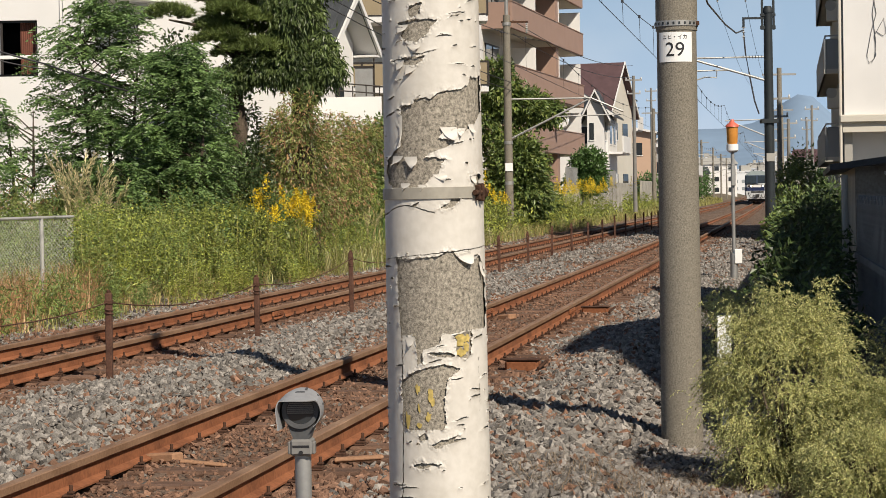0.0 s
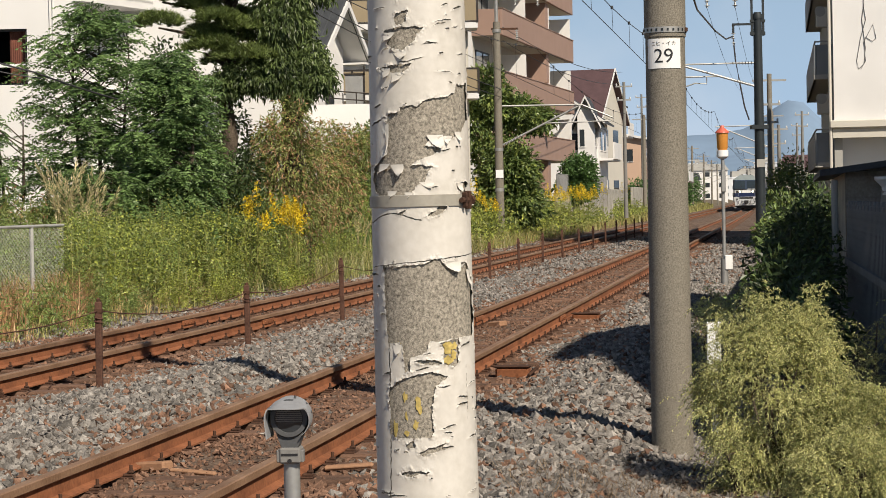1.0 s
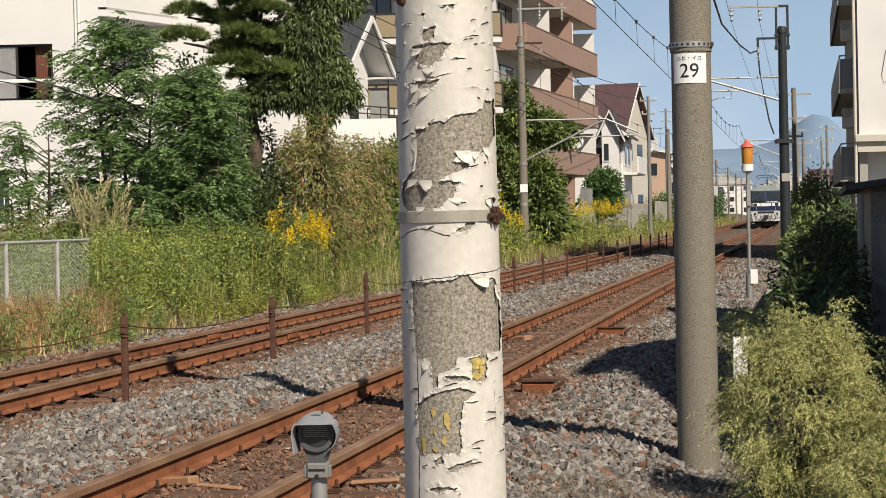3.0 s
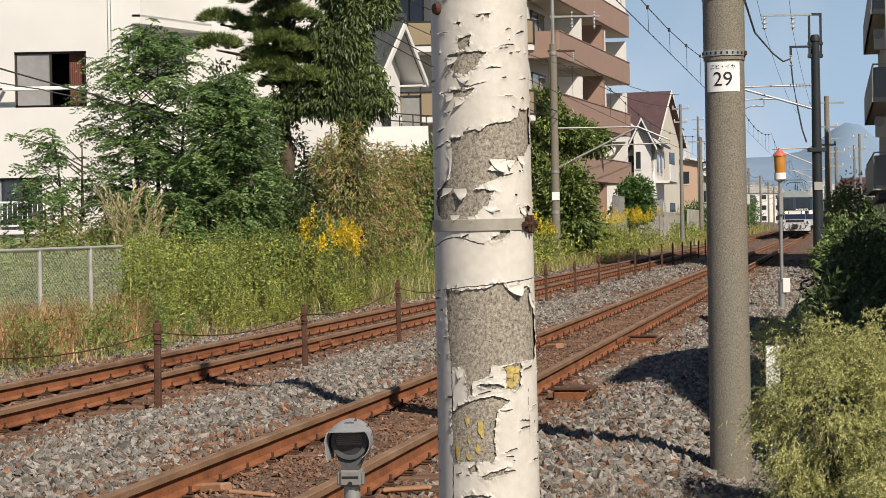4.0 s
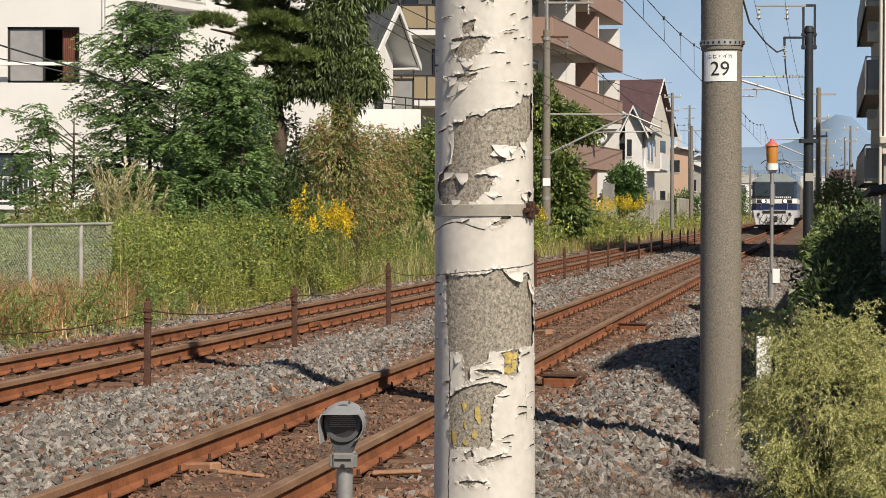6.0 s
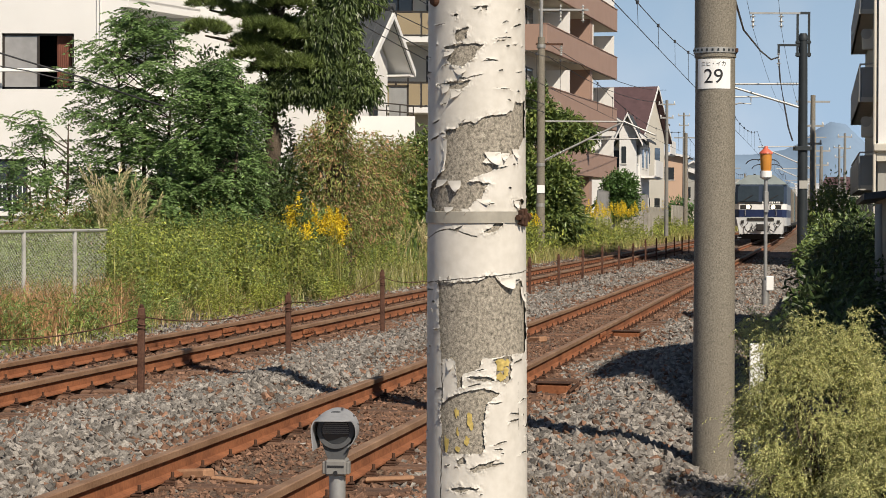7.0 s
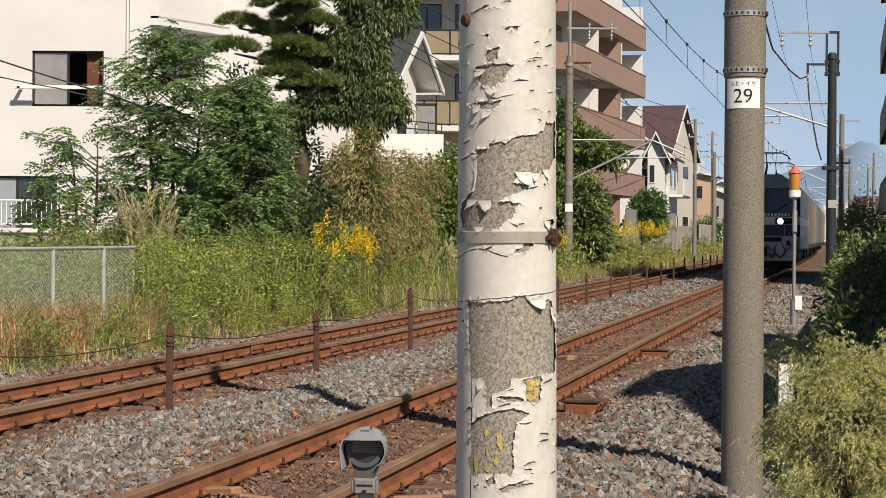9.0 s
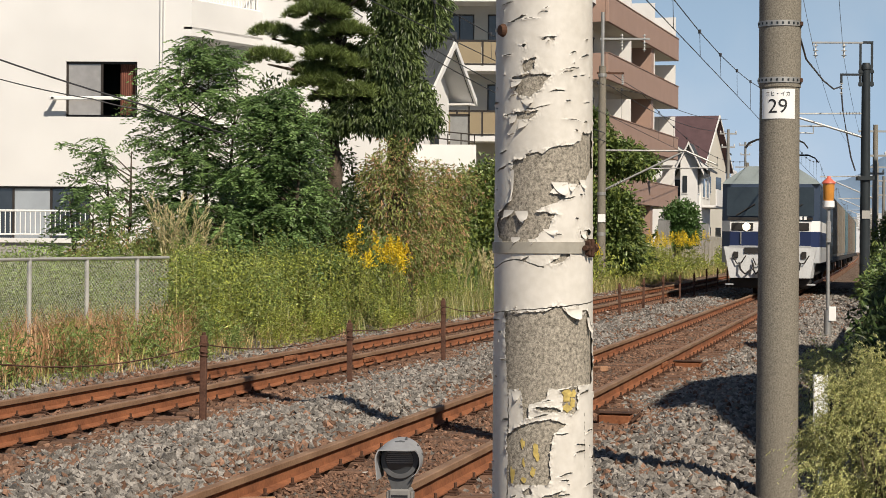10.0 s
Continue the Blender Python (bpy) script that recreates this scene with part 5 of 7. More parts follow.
def chain_fence():
    ob = thing("chain_link_fence", 0, 0, 0, "grey chain-link fence with steel posts and top rail", "fence")
    A, B = Vector((19.14, 7.17, 0)), Vector((32.3, 4.71, 0))
    zt = 1.19
    for i in range(7):
        p = A.lerp(B, 1.966 * i / (B.x - A.x))
        part("post", Shape().tube([(p.x, p.y, -0.25), (p.x, p.y, zt + 0.01)], 0.03, M["fence_steel"], 10), ob, smooth=True)
    part("top_rail", Shape().tube([(A.x, A.y, zt), (B.x, B.y, zt)], 0.022, M["fence_steel"], 8), ob, smooth=True)
    L = (B - A).length
    d = (B - A) / L
    s = Shape()
    k = int(L / 0.06)
    h = zt - 0.02
    for i in range(-int(h / 0.06), k + 1):
        for sgn in (1, -1):
            t0, t1 = i * 0.06, i * 0.06 + h
            z0, z1 = (0.02, zt) if sgn > 0 else (zt, 0.02)
            if t0 < 0:
                z0 += (z1 - z0) * (-t0 / h)
                t0 = 0
            if t1 > L:
                z1 = z0 + (z1 - z0) * (L - t0) / (t1 - t0)
                t1 = L
            if t1 - t0 < 0.02:
                continue
            p, q = A + d * t0, A + d * t1
            s.tube([(p.x, p.y, z0), (q.x, q.y, z1)], 0.0015, M["fence_steel"], 3, False)
    part("mesh", s, ob, "woven grey wire mesh")


chain_fence()


# ---- the near side of the line, to the right ----
M["panel_grey"] = material("blue_grey_panel", (0.2, 0.215, 0.225), 0.6, 0, 0.1, 1.2, 30, 0.1, 0.002)


def building_right():
    """White end wall towards the camera, balconies on the side along the line."""
    ob = thing("apartment_block", 67.5, -14.38, 0, "white-walled apartment block with stacked grey balconies", "building", "apartment blocks", rz=-10.5)
    part("end_wall", Shape().box((0, -12, 3.75), (0.25, 0, 15), M["wall_white"]), ob, "white rendered end wall")
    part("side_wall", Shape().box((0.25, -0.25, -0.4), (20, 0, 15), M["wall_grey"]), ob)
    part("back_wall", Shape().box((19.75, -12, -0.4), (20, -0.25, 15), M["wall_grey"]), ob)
    part("roof", Shape().box((0.25, -12, 14.8), (19.75, -0.25, 15), M["wall_grey"]), ob)
    part("base_wall", Shape().box((0.9, -12, -0.4), (1.1, -0.25, 3.3), M["wall_white"]), ob)
    part("cornice", Shape().box((-0.25, -12, 3.5), (0.3, 0.15, 3.75), M["wall_beige"], 0.03), ob)
    part("cornice", Shape().box((-0.1, -12, 3.2), (0.3, 0.05, 3.5), M["wall_beige"]), ob)
    loops = [[(-0.95, 9.2), (-0.96, 7.3), (-1.02, 6.9), (-0.85, 6.3), (-0.72, 5.6), (-0.78, 5.35), (-0.95, 5.5), (-1.0, 6.0), (-0.9, 6.9), (-0.97, 7.4)],
             [(-0.86, 5.36), (-1.0, 5.6), (-0.95, 6.2), (-1.25, 6.75), (-1.33, 6.3), (-1.22, 6.2), (-1.0, 6.35)]]
    for row in loops:
        part("hanging_cable", Shape().tube([(-0.02, y, z) for y, z in row], 0.009, M["wire"], 5), ob, "loose black cable looped on the wall")
    part("downpipe", Shape().tube([(-0.1, 0.12, 15), (-0.1, 0.12, -0.4)], 0.05, M["wall_beige"], 8), ob)
    for zb in (2.3, 5.1, 7.9, 10.7):
        b = part("balcony", Shape().box((0.7, 0, zb), (18, 0.6, zb + 0.15), M["wall_grey"]), ob, "grey balcony")
        part("parapet", Shape().box((0.7, 0.5, zb), (18, 0.6, zb + 1.1), M["panel_grey"], 0.02), b)
        part("parapet", Shape().box((0.7, 0, zb + 0.15), (0.8, 0.5, zb + 1.1), M["panel_grey"]), b)
        part("handrail", Shape().tube([(0.75, 0.05, zb + 1.2), (0.75, 0.55, zb + 1.2), (18, 0.55, zb + 1.2)], 0.03, M["steel_grey"], 6), b)
        part("air_conditioner", Shape().box((1.2, 0.08, zb - 1.1), (1.55, 0.5, zb - 0.45), M["wall_beige"], 0.03).tube([(1.19, 0.36, zb - 0.6), (1.2, 0.36, zb - 0.6)], 0.17, M["wall_grey"], 16), b, "beige air conditioner unit")


# block colour taken darker for the shade that the shed stands in
M["shed_wall"] = material("shade_darkened_block", (0.25, 0.225, 0.19), 0.9, 0, 0.25, 1.5, 25, 0.4, 0.005, tint=(0.34, 0.31, 0.265))


def shed():
    ob = thing("lean_to_shed", 30.0, -6.55, 0, "block-walled shed with a low-pitched roof edge", "shed", rz=-11)
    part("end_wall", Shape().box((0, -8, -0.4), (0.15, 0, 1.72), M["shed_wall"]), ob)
    part("side_wall", Shape().box((0.15, -0.15, -0.4), (12, 0, 1.72), M["concrete"]), ob)
    r = Shape()
    vs = [(-0.45, 0.35, 1.66), (12, 0.35, 1.66), (12, -8, 2.7), (-0.45, -8, 2.7)]
    vs += [(a, b, c + 0.09) for a, b, c in vs]
    r.add(vs, [(3, 2, 1, 0), (4, 5, 6, 7), (0, 1, 5, 4), (1, 2, 6, 5), (2, 3, 7, 6), (3, 0, 4, 7)], M["roof_dark"])
    part("roof", r, ob, "dark sheet roof")
    for i in range(6):
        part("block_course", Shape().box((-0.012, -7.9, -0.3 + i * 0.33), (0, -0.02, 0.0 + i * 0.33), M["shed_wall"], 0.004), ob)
    part("gutter_hopper", Shape().tube_z((-0.3, -0.55, 1.5), [(0.05, -0.12), (0.06, 0), (0.16, 0.1), (0.16, 0.14)], M["white"], 14), ob, "white gutter hopper")
    part("downpipe", Shape().tube([(-0.3, -0.55, 1.45), (-0.15, -0.5, 1.05), (-0.15, -0.5, -0.4)], 0.06, M["wall_grey"], 10), ob)
    part("downpipe", Shape().tube([(-0.3, 0.15, 1.6), (-0.3, 0.15, -0.4)], 0.05, M["wall_grey"], 10), ob)


def board_fence():
    ob = thing("board_fence", 0, 0, 0, "dark weathered corrugated board fence in shade", "fence")
    x = 19.0
    i = 0
    while x < 28:
        y = -4.62 - 0.17 * (x - 19)
        part("board", Shape().box((0, -0.02, 0), (0.16, 0.02, 1.62 + 0.05 * (i % 3)), M["board_dark"], 0.008), ob).matrix_basis = pose(x, y, -0.4, 0, 0, -9.6)
        x += 0.22
        i += 1
    part("rail", Shape().box((0, 0.025, 0.9), (9, 0.06, 0.98), M["board_dark"], 0, pose(19, -4.62, -0.4, 0, 0, -9.65)), ob)
    b = Shape()
    for k in range(11):
        b.box((-0.02, -0.2, 0), (0.02, -0.04, 1.6 + 0.04 * (k % 2)), M["board_dark"], 0.006, pose(18.9, -4.65 - k * 0.21, -0.4))
    part("end_boards", b, ob)


M["board_dark"] = material("dark_board", (0.05, 0.055, 0.06), 0.8, 0, 0.4, 2, 30, 0.5, 0.004, tint=(0.16, 0.165, 0.17), warp=(8, 8, 1))
building_right()
shed()
board_fence()
# house added beyond the view on the right; its low gable shades the verge
sh = thing("shade_caster_house", 0, 0, 0, "unseen plain grey house with a low gable roof, added to shade the verge", "house")
part("wall", Shape().box((7.4, -15, -0.4), (16.6, -6.75, 7.3), M["wall_grey"]), sh)
for x0, x1 in ((7.0, 12.2), (17.0, 12.2)):
    vs = [(x0, -15.2, 7.35), (x1, -15.2, 8.65), (x1, -6.6, 8.65), (x0, -6.6, 7.35)]
    vs += [(p, q, r - 0.15) for p, q, r in vs]
    part("roof", Shape().add(vs, [(0, 1, 2, 3), (7, 6, 5, 4), (0, 4, 5, 1), (1, 5, 6, 2), (2, 6, 7, 3), (3, 7, 4, 0)], M["roof_dark"]), sh)
# block added only to shade the bushes on the right
part("annex", Shape().box((16.7, -14, -0.4), (29, -7.7, 6.0), M["wall_grey"]), sh)
part("gable", Shape().add([(7.4, -6.75, 7.3), (16.6, -6.75, 7.3), (12.2, -6.75, 8.6), (7.4, -6.95, 7.3), (16.6, -6.95, 7.3), (12.2, -6.95, 8.6)], [(0, 1, 2), (5, 4, 3), (0, 2, 5, 3), (2, 1, 4, 5)], M["wall_grey"]), sh)

# ---- wires ----
def catenary(u, zc, zm):
    s = Shape()
    xs = [14, 64, 114, 164, 214, 264, 314]
    for a, b in zip(xs[:-1], xs[1:]):
        pa, pb = on(a, u, zm), on(b, u, zm)
        n = 10
        P = [Vector(pa).lerp(Vector(pb), i / n) - Vector((0, 0, 0.7 * 4 * (i / n) * (1 - i / n))) for i in range(n + 1)]
        s.tube(P, 0.009, M["wire"], 5)
        C = [Vector(on(a + (b - a) * i / n, u, zc)) for i in range(n + 1)]
        s.tube(C, 0.008, M["wire"], 5)
        for p, q in list(zip(P, C))[1:-1]:
            s.tube([p, q], 0.005, M["wire"], 4)
            s.tube([p - Vector((0, 0, 0.03)), p + Vector((0, 0, 0.04))], 0.03, M["wire"], 6)
    tagged(new("catenary_wire", s.mesh("catenary_wire")), "overhead contact wire hung from a messenger wire with droppers", "wire", "overhead wires")


catenary(0.0, 4.85, 6.0)
catenary(SPACING, 4.85, 6.0)


# feeder cables by the dark pole, and service drops by the houses
def loose(pts, r, label):
    P = [Vector(p) for p in pts]
    tagged(new("cable", Shape().tube(P, r, M["wire"], 6).mesh("cable")), label, "cable", "overhead wires")


def drop(a, b, sag, n=12):
    a, b = Vector(a), Vector(b)
    return [a.lerp(b, i / n) - Vector((0, 0, sag * 4 * (i / n) * (1 - i / n))) for i in range(n + 1)]


loose([(32, -4.55, 5.6), (40, -5.83, 5.48), (48, -7.2, 5.6), (56, -8.85, 5.75), (62, -10.1, 5.97), (64, -10.65, 6.2)], 0.022, "black feeder cable strung between the poles")
loose([(64, -10.65, 6.1), (64, -10.7, 5.5), (64, -10.82, 4.8), (64, -10.95, 4.1), (64, -11.08, 3.7)], 0.025, "black jumper cable hanging at a pole")
for yy in (-10.72, -9.88):
    loose(drop((20, yy + 7.8, 8.6), (64, yy, 7.05), 0.3), 0.006, "thin bare overhead feeder wire")
    loose(drop((64, yy, 7.05), (116, yy - 9.9, 7.0), 0.5), 0.006, "thin bare overhead feeder wire")
loose(drop((36, 9.6, 5.0), (38, 6.0, 3.85), 0.05) + drop((38, 6.0, 3.85), (44.9, 3.1, 3.2), 0.12)[1:], 0.016, "black service cable sagging past a house")
loose(drop((36, 9.6, 4.6), (38, 6.9, 3.95), 0.08) + drop((38, 6.9, 3.95), (38.2, 5.9, 3.75), 0.02)[1:], 0.011, "thin service cable sagging past a house")
for k in range(2):
    loose(drop((44, 4.5, 7.6 - 0.25 * k), (80, -4.6, 5.6 - 0.3 * k), 0.35), 0.014, "black telephone cable between houses and a pole")
    loose(drop((80, -4.7, 7.9 - 0.5 * k), (128, -14.6, 9.0 - 0.7 * k), 0.5), 0.014, "black overhead cable along the line")


def distance():
    """City and hills on the horizon."""
    rng = random.Random(11)
    for k, (R, h, seed) in enumerate(((3300, 175, 1), (2700, 95, 5))):
        vs, fs = [], []
        n = 150
        for i in range(n + 1):
            w = radians(-40 + 60 * i / n)
            crest = 0.0285 + 0.0155 * math.exp(-((math.degrees(w) + 10.9) / 0.85) ** 2) if k == 0 else 0.019
            hh = 1.09 * R * crest + 0.09 * h * (0.75 * abs(noise.noise((i * 0.11 + seed, seed, 0))) + 0.5 * noise.noise((i * 0.35, seed * 2.0, 0)) + 0.25 * noise.noise((i * 1.1, 3.0, 0)))
            x, y = R * math.cos(w), R * math.sin(w)
            vs += [(x, y, -10), (x * 1.04, y * 1.04, max(hh, 14) * 0.75), (x * 1.09, y * 1.09, max(hh, 14))]
        for i in range(n):
            a, b = 3 * i, 3 * (i + 1)
            fs += [(a, b, b + 1, a + 1), (a + 1, b + 1, b + 2, a + 2)]
        tagged(new("backdrop", Shape().add(vs, fs, M["hill"]).mesh("backdrop", True)), "hills on the horizon with haze painted into their blue", "hills", kind="structure")
    M["pane_far"] = glass_dark("bright_pane", (0.25, 0.28, 0.3), 0.2)
    near_pane = Shape().box((-0.08, 0, 0), (0.02, 1.2, 1.2), M["pane"]).mesh("window")
    far_pane = Shape().box((-0.15, 0, 0), (0.02, 1.6, 1.3), M["pane_far"]).mesh("window")

    def far_window(parent, me, y, z):
        o = new("window", me)
        o.parent = parent
        o.matrix_basis = pose(0, y, z)

    cols = ["wall_white", "wall_grey", "wall_beige", "wall_cream", "wall_white"]
    for i in range(170):
        x = rng.uniform(400, 1300)
        y = -0.172 * x + rng.uniform(-0.045, 0.05) * x
        u = y - yc(x)
        if abs(u - 2) < 9:
            y += 16 if u > 2 else -16
        w, h = rng.uniform(5, 12), rng.uniform(5, 9) + (rng.random() < 0.08 and x > 700) * rng.uniform(3, 9)
        ob = thing("distant_building", x, y, 0, "small pale building in the hazy distance", "building", "distant town", rz=rng.uniform(-25, 10))
        part("wall", Shape().box((0, -w / 2, -1), (w * 0.8, w / 2, h), M[rng.choice(cols)]), ob)
        rf = Shape()
        if h < 9:
            rf.add([(-0.4, -w / 2 - 0.4, h), (w * 0.8 + 0.4, -w / 2 - 0.4, h), (w * 0.8 + 0.4, w / 2 + 0.4, h), (-0.4, w / 2 + 0.4, h), (w * 0.4, -w / 2, h + 1.8), (w * 0.4, w / 2, h + 1.8)], [(3, 2, 1, 0), (0, 1, 4), (2, 3, 5), (1, 2, 5, 4), (3, 0, 4, 5)], M[rng.choice(["roof_dark", "roof_plum", "wall_grey"])])
        else:
            rf.box((-0.2, -w / 2 - 0.2, h), (w * 0.8 + 0.2, w / 2 + 0.2, h + 0.4), M["wall_grey"]).box((w * 0.2, -w * 0.2, h + 0.4), (w * 0.6, w * 0.1, h + 2.2), M["wall_grey"])
        part("roof", rf, ob)
        nw = max(2, int(w / 3))
        for z in np.arange(1.4, h - 1.2, 2.9):
            for q in range(nw):
                yy = -w / 2 + (q + 0.3) * w / nw
                far_window(ob, near_pane, yy, z)

    M["wall_far"] = material("pale_wall", (0.62, 0.64, 0.66), 0.85, 0, 0.06, 0.3, 4, 0)
    cols = ["wall_far", "wall_far", "wall_white", "wall_beige"]
    # taller town blocks further off
    for i in range(170):
        x = rng.uniform(800, 2300)
        y = -0.172 * x + rng.uniform(-0.06, 0.06) * x
        w, h = rng.uniform(7, 18), rng.uniform(6, 0.007 * x + 5) * (1.7 if rng.random() < 0.15 else 1)
        ob = thing("distant_building", x, y, 0, "pale town block in the far distance", "building", "distant town", rz=rng.uniform(-25, 10))
        part("wall", Shape().box((0, -w / 2, -1), (w * 0.5, w / 2, h), M[rng.choice(cols)]), ob)
        part("roof", Shape().box((-0.3, -w / 2 - 0.3, h), (w * 0.5 + 0.3, w / 2 + 0.3, h + 0.6), M[rng.choice(["wall_grey", "wall_far", "wall_white"])]).box((w * 0.1, -w * 0.2, h + 0.6), (w * 0.3, w * 0.1, h + 3), M["wall_grey"]), ob)
        for z in np.arange(2.0, h - 1.5, 3.0):
            for q in range(int(w / 3.2)):
                far_window(ob, far_pane, -w / 2 + 0.8 + 3.2 * q, z)


distance()


M["pole_grey"] = material("weathered_grey_pole", (0.2, 0.195, 0.18), 0.85, 0, 0.15, 3, 60, 0.3, 0.003)


def wooden_pole(x, y, h, z0, label="grey utility pole with cross arms and wires"):
    ob = thing("utility_pole", x, y, z0, label, "pole", "utility poles")
    part("shaft", Shape().tube_z((0, 0, 0), [(0.13, -0.3), (0.085, h)], M["pole_grey"], 14), ob, smooth=True)
    for z, w in ((h - 0.3, 0.5), (h - 1.1, 0.4)):
        part("cross_arm", Shape().box((-0.05, -w, z), (0.05, w, z + 0.09), M["steel_grey"]), ob)
    for z, w in ((h - 0.3, 0.5), (h - 1.1, 0.4)):
        for k in (-0.9, 0.0, 0.9):
            part("insulator", Shape().tube_z((0, k * w, z + 0.09), [(0.035, 0), (0.05, 0.06), (0.02, 0.14)], M["ceramic"], 8), ob)


wooden_pole(128, -14.65, 7.8, 0.6)
wooden_pole(178, -21.8, 9.5, 0.6)
for i in range(7):
    x = 114 + 50 * i
    for u in (-2.9, SPACING + 3.0):
        if x == 114 and u > 0:
            continue
        p = on(x, u)
        ob = thing("catenary_pole", p[0], p[1], -0.3, "grey catenary pole with a cantilever arm, far down the line", "pole", "line-side poles")
        part("shaft", Shape().tube_z((0, 0, 0), [(0.17, -0.2), (0.13, 8.2)], M["concrete_pole"], 12), ob, smooth=True)
        sg = 1 if u < 0 else -1
        part("cantilever", Shape().tube([(0, 0, 5.5), (0, sg * 2.9, 5.45)], 0.035, M["steel_grey"], 6), ob)
        part("cantilever", Shape().tube([(0, 0, 4.3), (0, sg * 2.6, 5.4)], 0.035, M["steel_grey"], 6), ob)
        part("cross_arm", Shape().box((-0.05, -0.9, 7.8), (0.05, 0.9, 7.9), M["steel_grey"]), ob)
for x, u, h in ((97, -2.95, 6.1), (120, -3.35, 5.7), (150, -5, 7.6), (185, -5, 8)):
    p = on(x, u)
    wooden_pole(p[0], p[1], h, -0.3)


# ---- plants ----
def unit(v):
    return v / np.maximum(np.linalg.norm(v, axis=-1, keepdims=True), 1e-9)


def leaves(C, D, L, W, rng, fold=0.25):
    """Pointed leaves as arrays: base points C, directions D, lengths L, widths W."""
    n = len(C)
    D = unit(D)
    side = unit(np.cross(D, unit(rng.normal(size=(n, 3)) + np.array([0, 0, 1.2]))))
    up = np.cross(side, D)
    L, W = np.broadcast_to(L, n)[:, None], np.broadcast_to(W, n)[:, None]
    mid = C + D * L * 0.42 - up * W * fold
    tip = C + D * L - up * L * 0.12
    V = np.stack([C, mid + side * W / 2 + up * W * fold * 1.6, tip, mid - side * W / 2 + up * W * fold * 1.6], 1).reshape(-1, 3)
    F = np.arange(4 * n).reshape(n, 4)
    return V, F


class Foliage:
    def __init__(self, seed):
        self.rng, self.V, self.F, self.I, self.n, self.mats = np.random.default_rng(seed), [], [], [], 0, []

    def put(self, V, F, mat):
        if mat not in self.mats:
            self.mats.append(mat)
        self.V.append(V)
        self.F.append(F + self.n)
        self.I.append(np.full(len(F), self.mats.index(mat)))
        self.n += len(V)

    def blob(self, c, r, n, L, W, mat, droop=0.3, hollow=0.6):
        """Leaves on a rough ball with radii r about c."""
        g = self.rng
        d = unit(g.normal(size=(n, 3)))
        rad = hollow + (1 - hollow) * g.random((n, 1)) ** 0.6
        rad *= 1 + 0.22 * np.sin(d[:, :1] * 5 + c[0] * 3) * np.sin(d[:, 2:3] * 6 + c[1] * 5) + 0.12 * g.normal(size=(n, 1))
        P = np.array(c) + d * rad * np.array(r)
        D = d + g.normal(size=(n, 3)) * 0.7 - np.array([0, 0, droop])
        self.put(*leaves(P, D, L * (0.6 + 0.7 * g.random(n)), W * (0.7 + 0.6 * g.random(n)), g), mat)

    def fronds(self, C, D, length, pairs, L, W, mat, droop=0.5):
        """Feathery compound leaves: rachis from C along D with paired leaflets."""
        g = self.rng
        n = len(C)
        D = unit(D)
        side = unit(np.cross(D, np.array([0, 0, 1.0]) + g.normal(size=(n, 3)) * 0.25))
        length = np.broadcast_to(length, n)
        for k in range(pairs):
            f = (k + 1) / pairs
            P = C + D * (length * f)[:, None] - np.array([0, 0, 1]) * (droop * length * f * f)[:, None]
            for e in (-1, 1):
                d = side * e + D * 0.55 + g.normal(size=(n, 3)) * 0.18 - np.array([0, 0, 0.25])
                self.put(*leaves(P, d, L * (1.15 - 0.45 * f) * (0.8 + 0.4 * g.random(n)), W, g), mat)

    def blades(self, P, height, width, lean, mat, seg=2):
        """Grass blades that bend over."""
        g = self.rng
        n = len(P)
        h = np.broadcast_to(height, n) * (0.6 + 0.6 * g.random(n))
        a = g.random(n) * 6.283
        out = np.stack([np.cos(a), np.sin(a), np.zeros(n)], -1)
        side = np.stack([-np.sin(a), np.cos(a), np.zeros(n)], -1) * (np.broadcast_to(width, n) * 0.5)[:, None]
        ln = np.broadcast_to(lean, n) * (0.4 + g.random(n))
        p1 = P + np.array([0, 0, 1]) * (h * 0.55)[:, None] + out * (ln * h * 0.25)[:, None]
        p2 = P + np.array([0, 0, 1]) * (h * (1 - 0.3 * np.minimum(ln, 1.5)))[:, None] + out * (ln * h * 0.8)[:, None]
        V = np.stack([P - side, P + side, p1 + side * 0.8, p1 - side * 0.8, p2 + side * 0.1, p2 - side * 0.1], 1).reshape(-1, 3)
        b = 6 * np.arange(n)[:, None]
        F = np.concatenate([b + np.array([0, 1, 2, 3]), b + np.array([3, 2, 4, 5])])
        self.put(V, F, mat)

    def make(self, name, parent=None, label=""):
        ob = new(name, raw_mesh(name, np.concatenate(self.V), np.concatenate(self.F), self.mats, np.concatenate(self.I)))
        if parent is not None:
            ob.parent = parent
        return tagged(ob, label)


def limbs(parent, base, ends, r, name="limb", mat=None):
    """A tapered trunk's limbs, each a part."""
    for k, e in enumerate(ends):
        b, e = Vector(base), Vector(e)
        m = b.lerp(e, 0.5) + Vector((RNG.uniform(-0.15, 0.15), RNG.uniform(-0.15, 0.15), 0.15))
        part(name, Shape().tube([b, m, e], [r, r * 0.65, r * 0.25], mat or M["bark"], 7), parent, smooth=True)


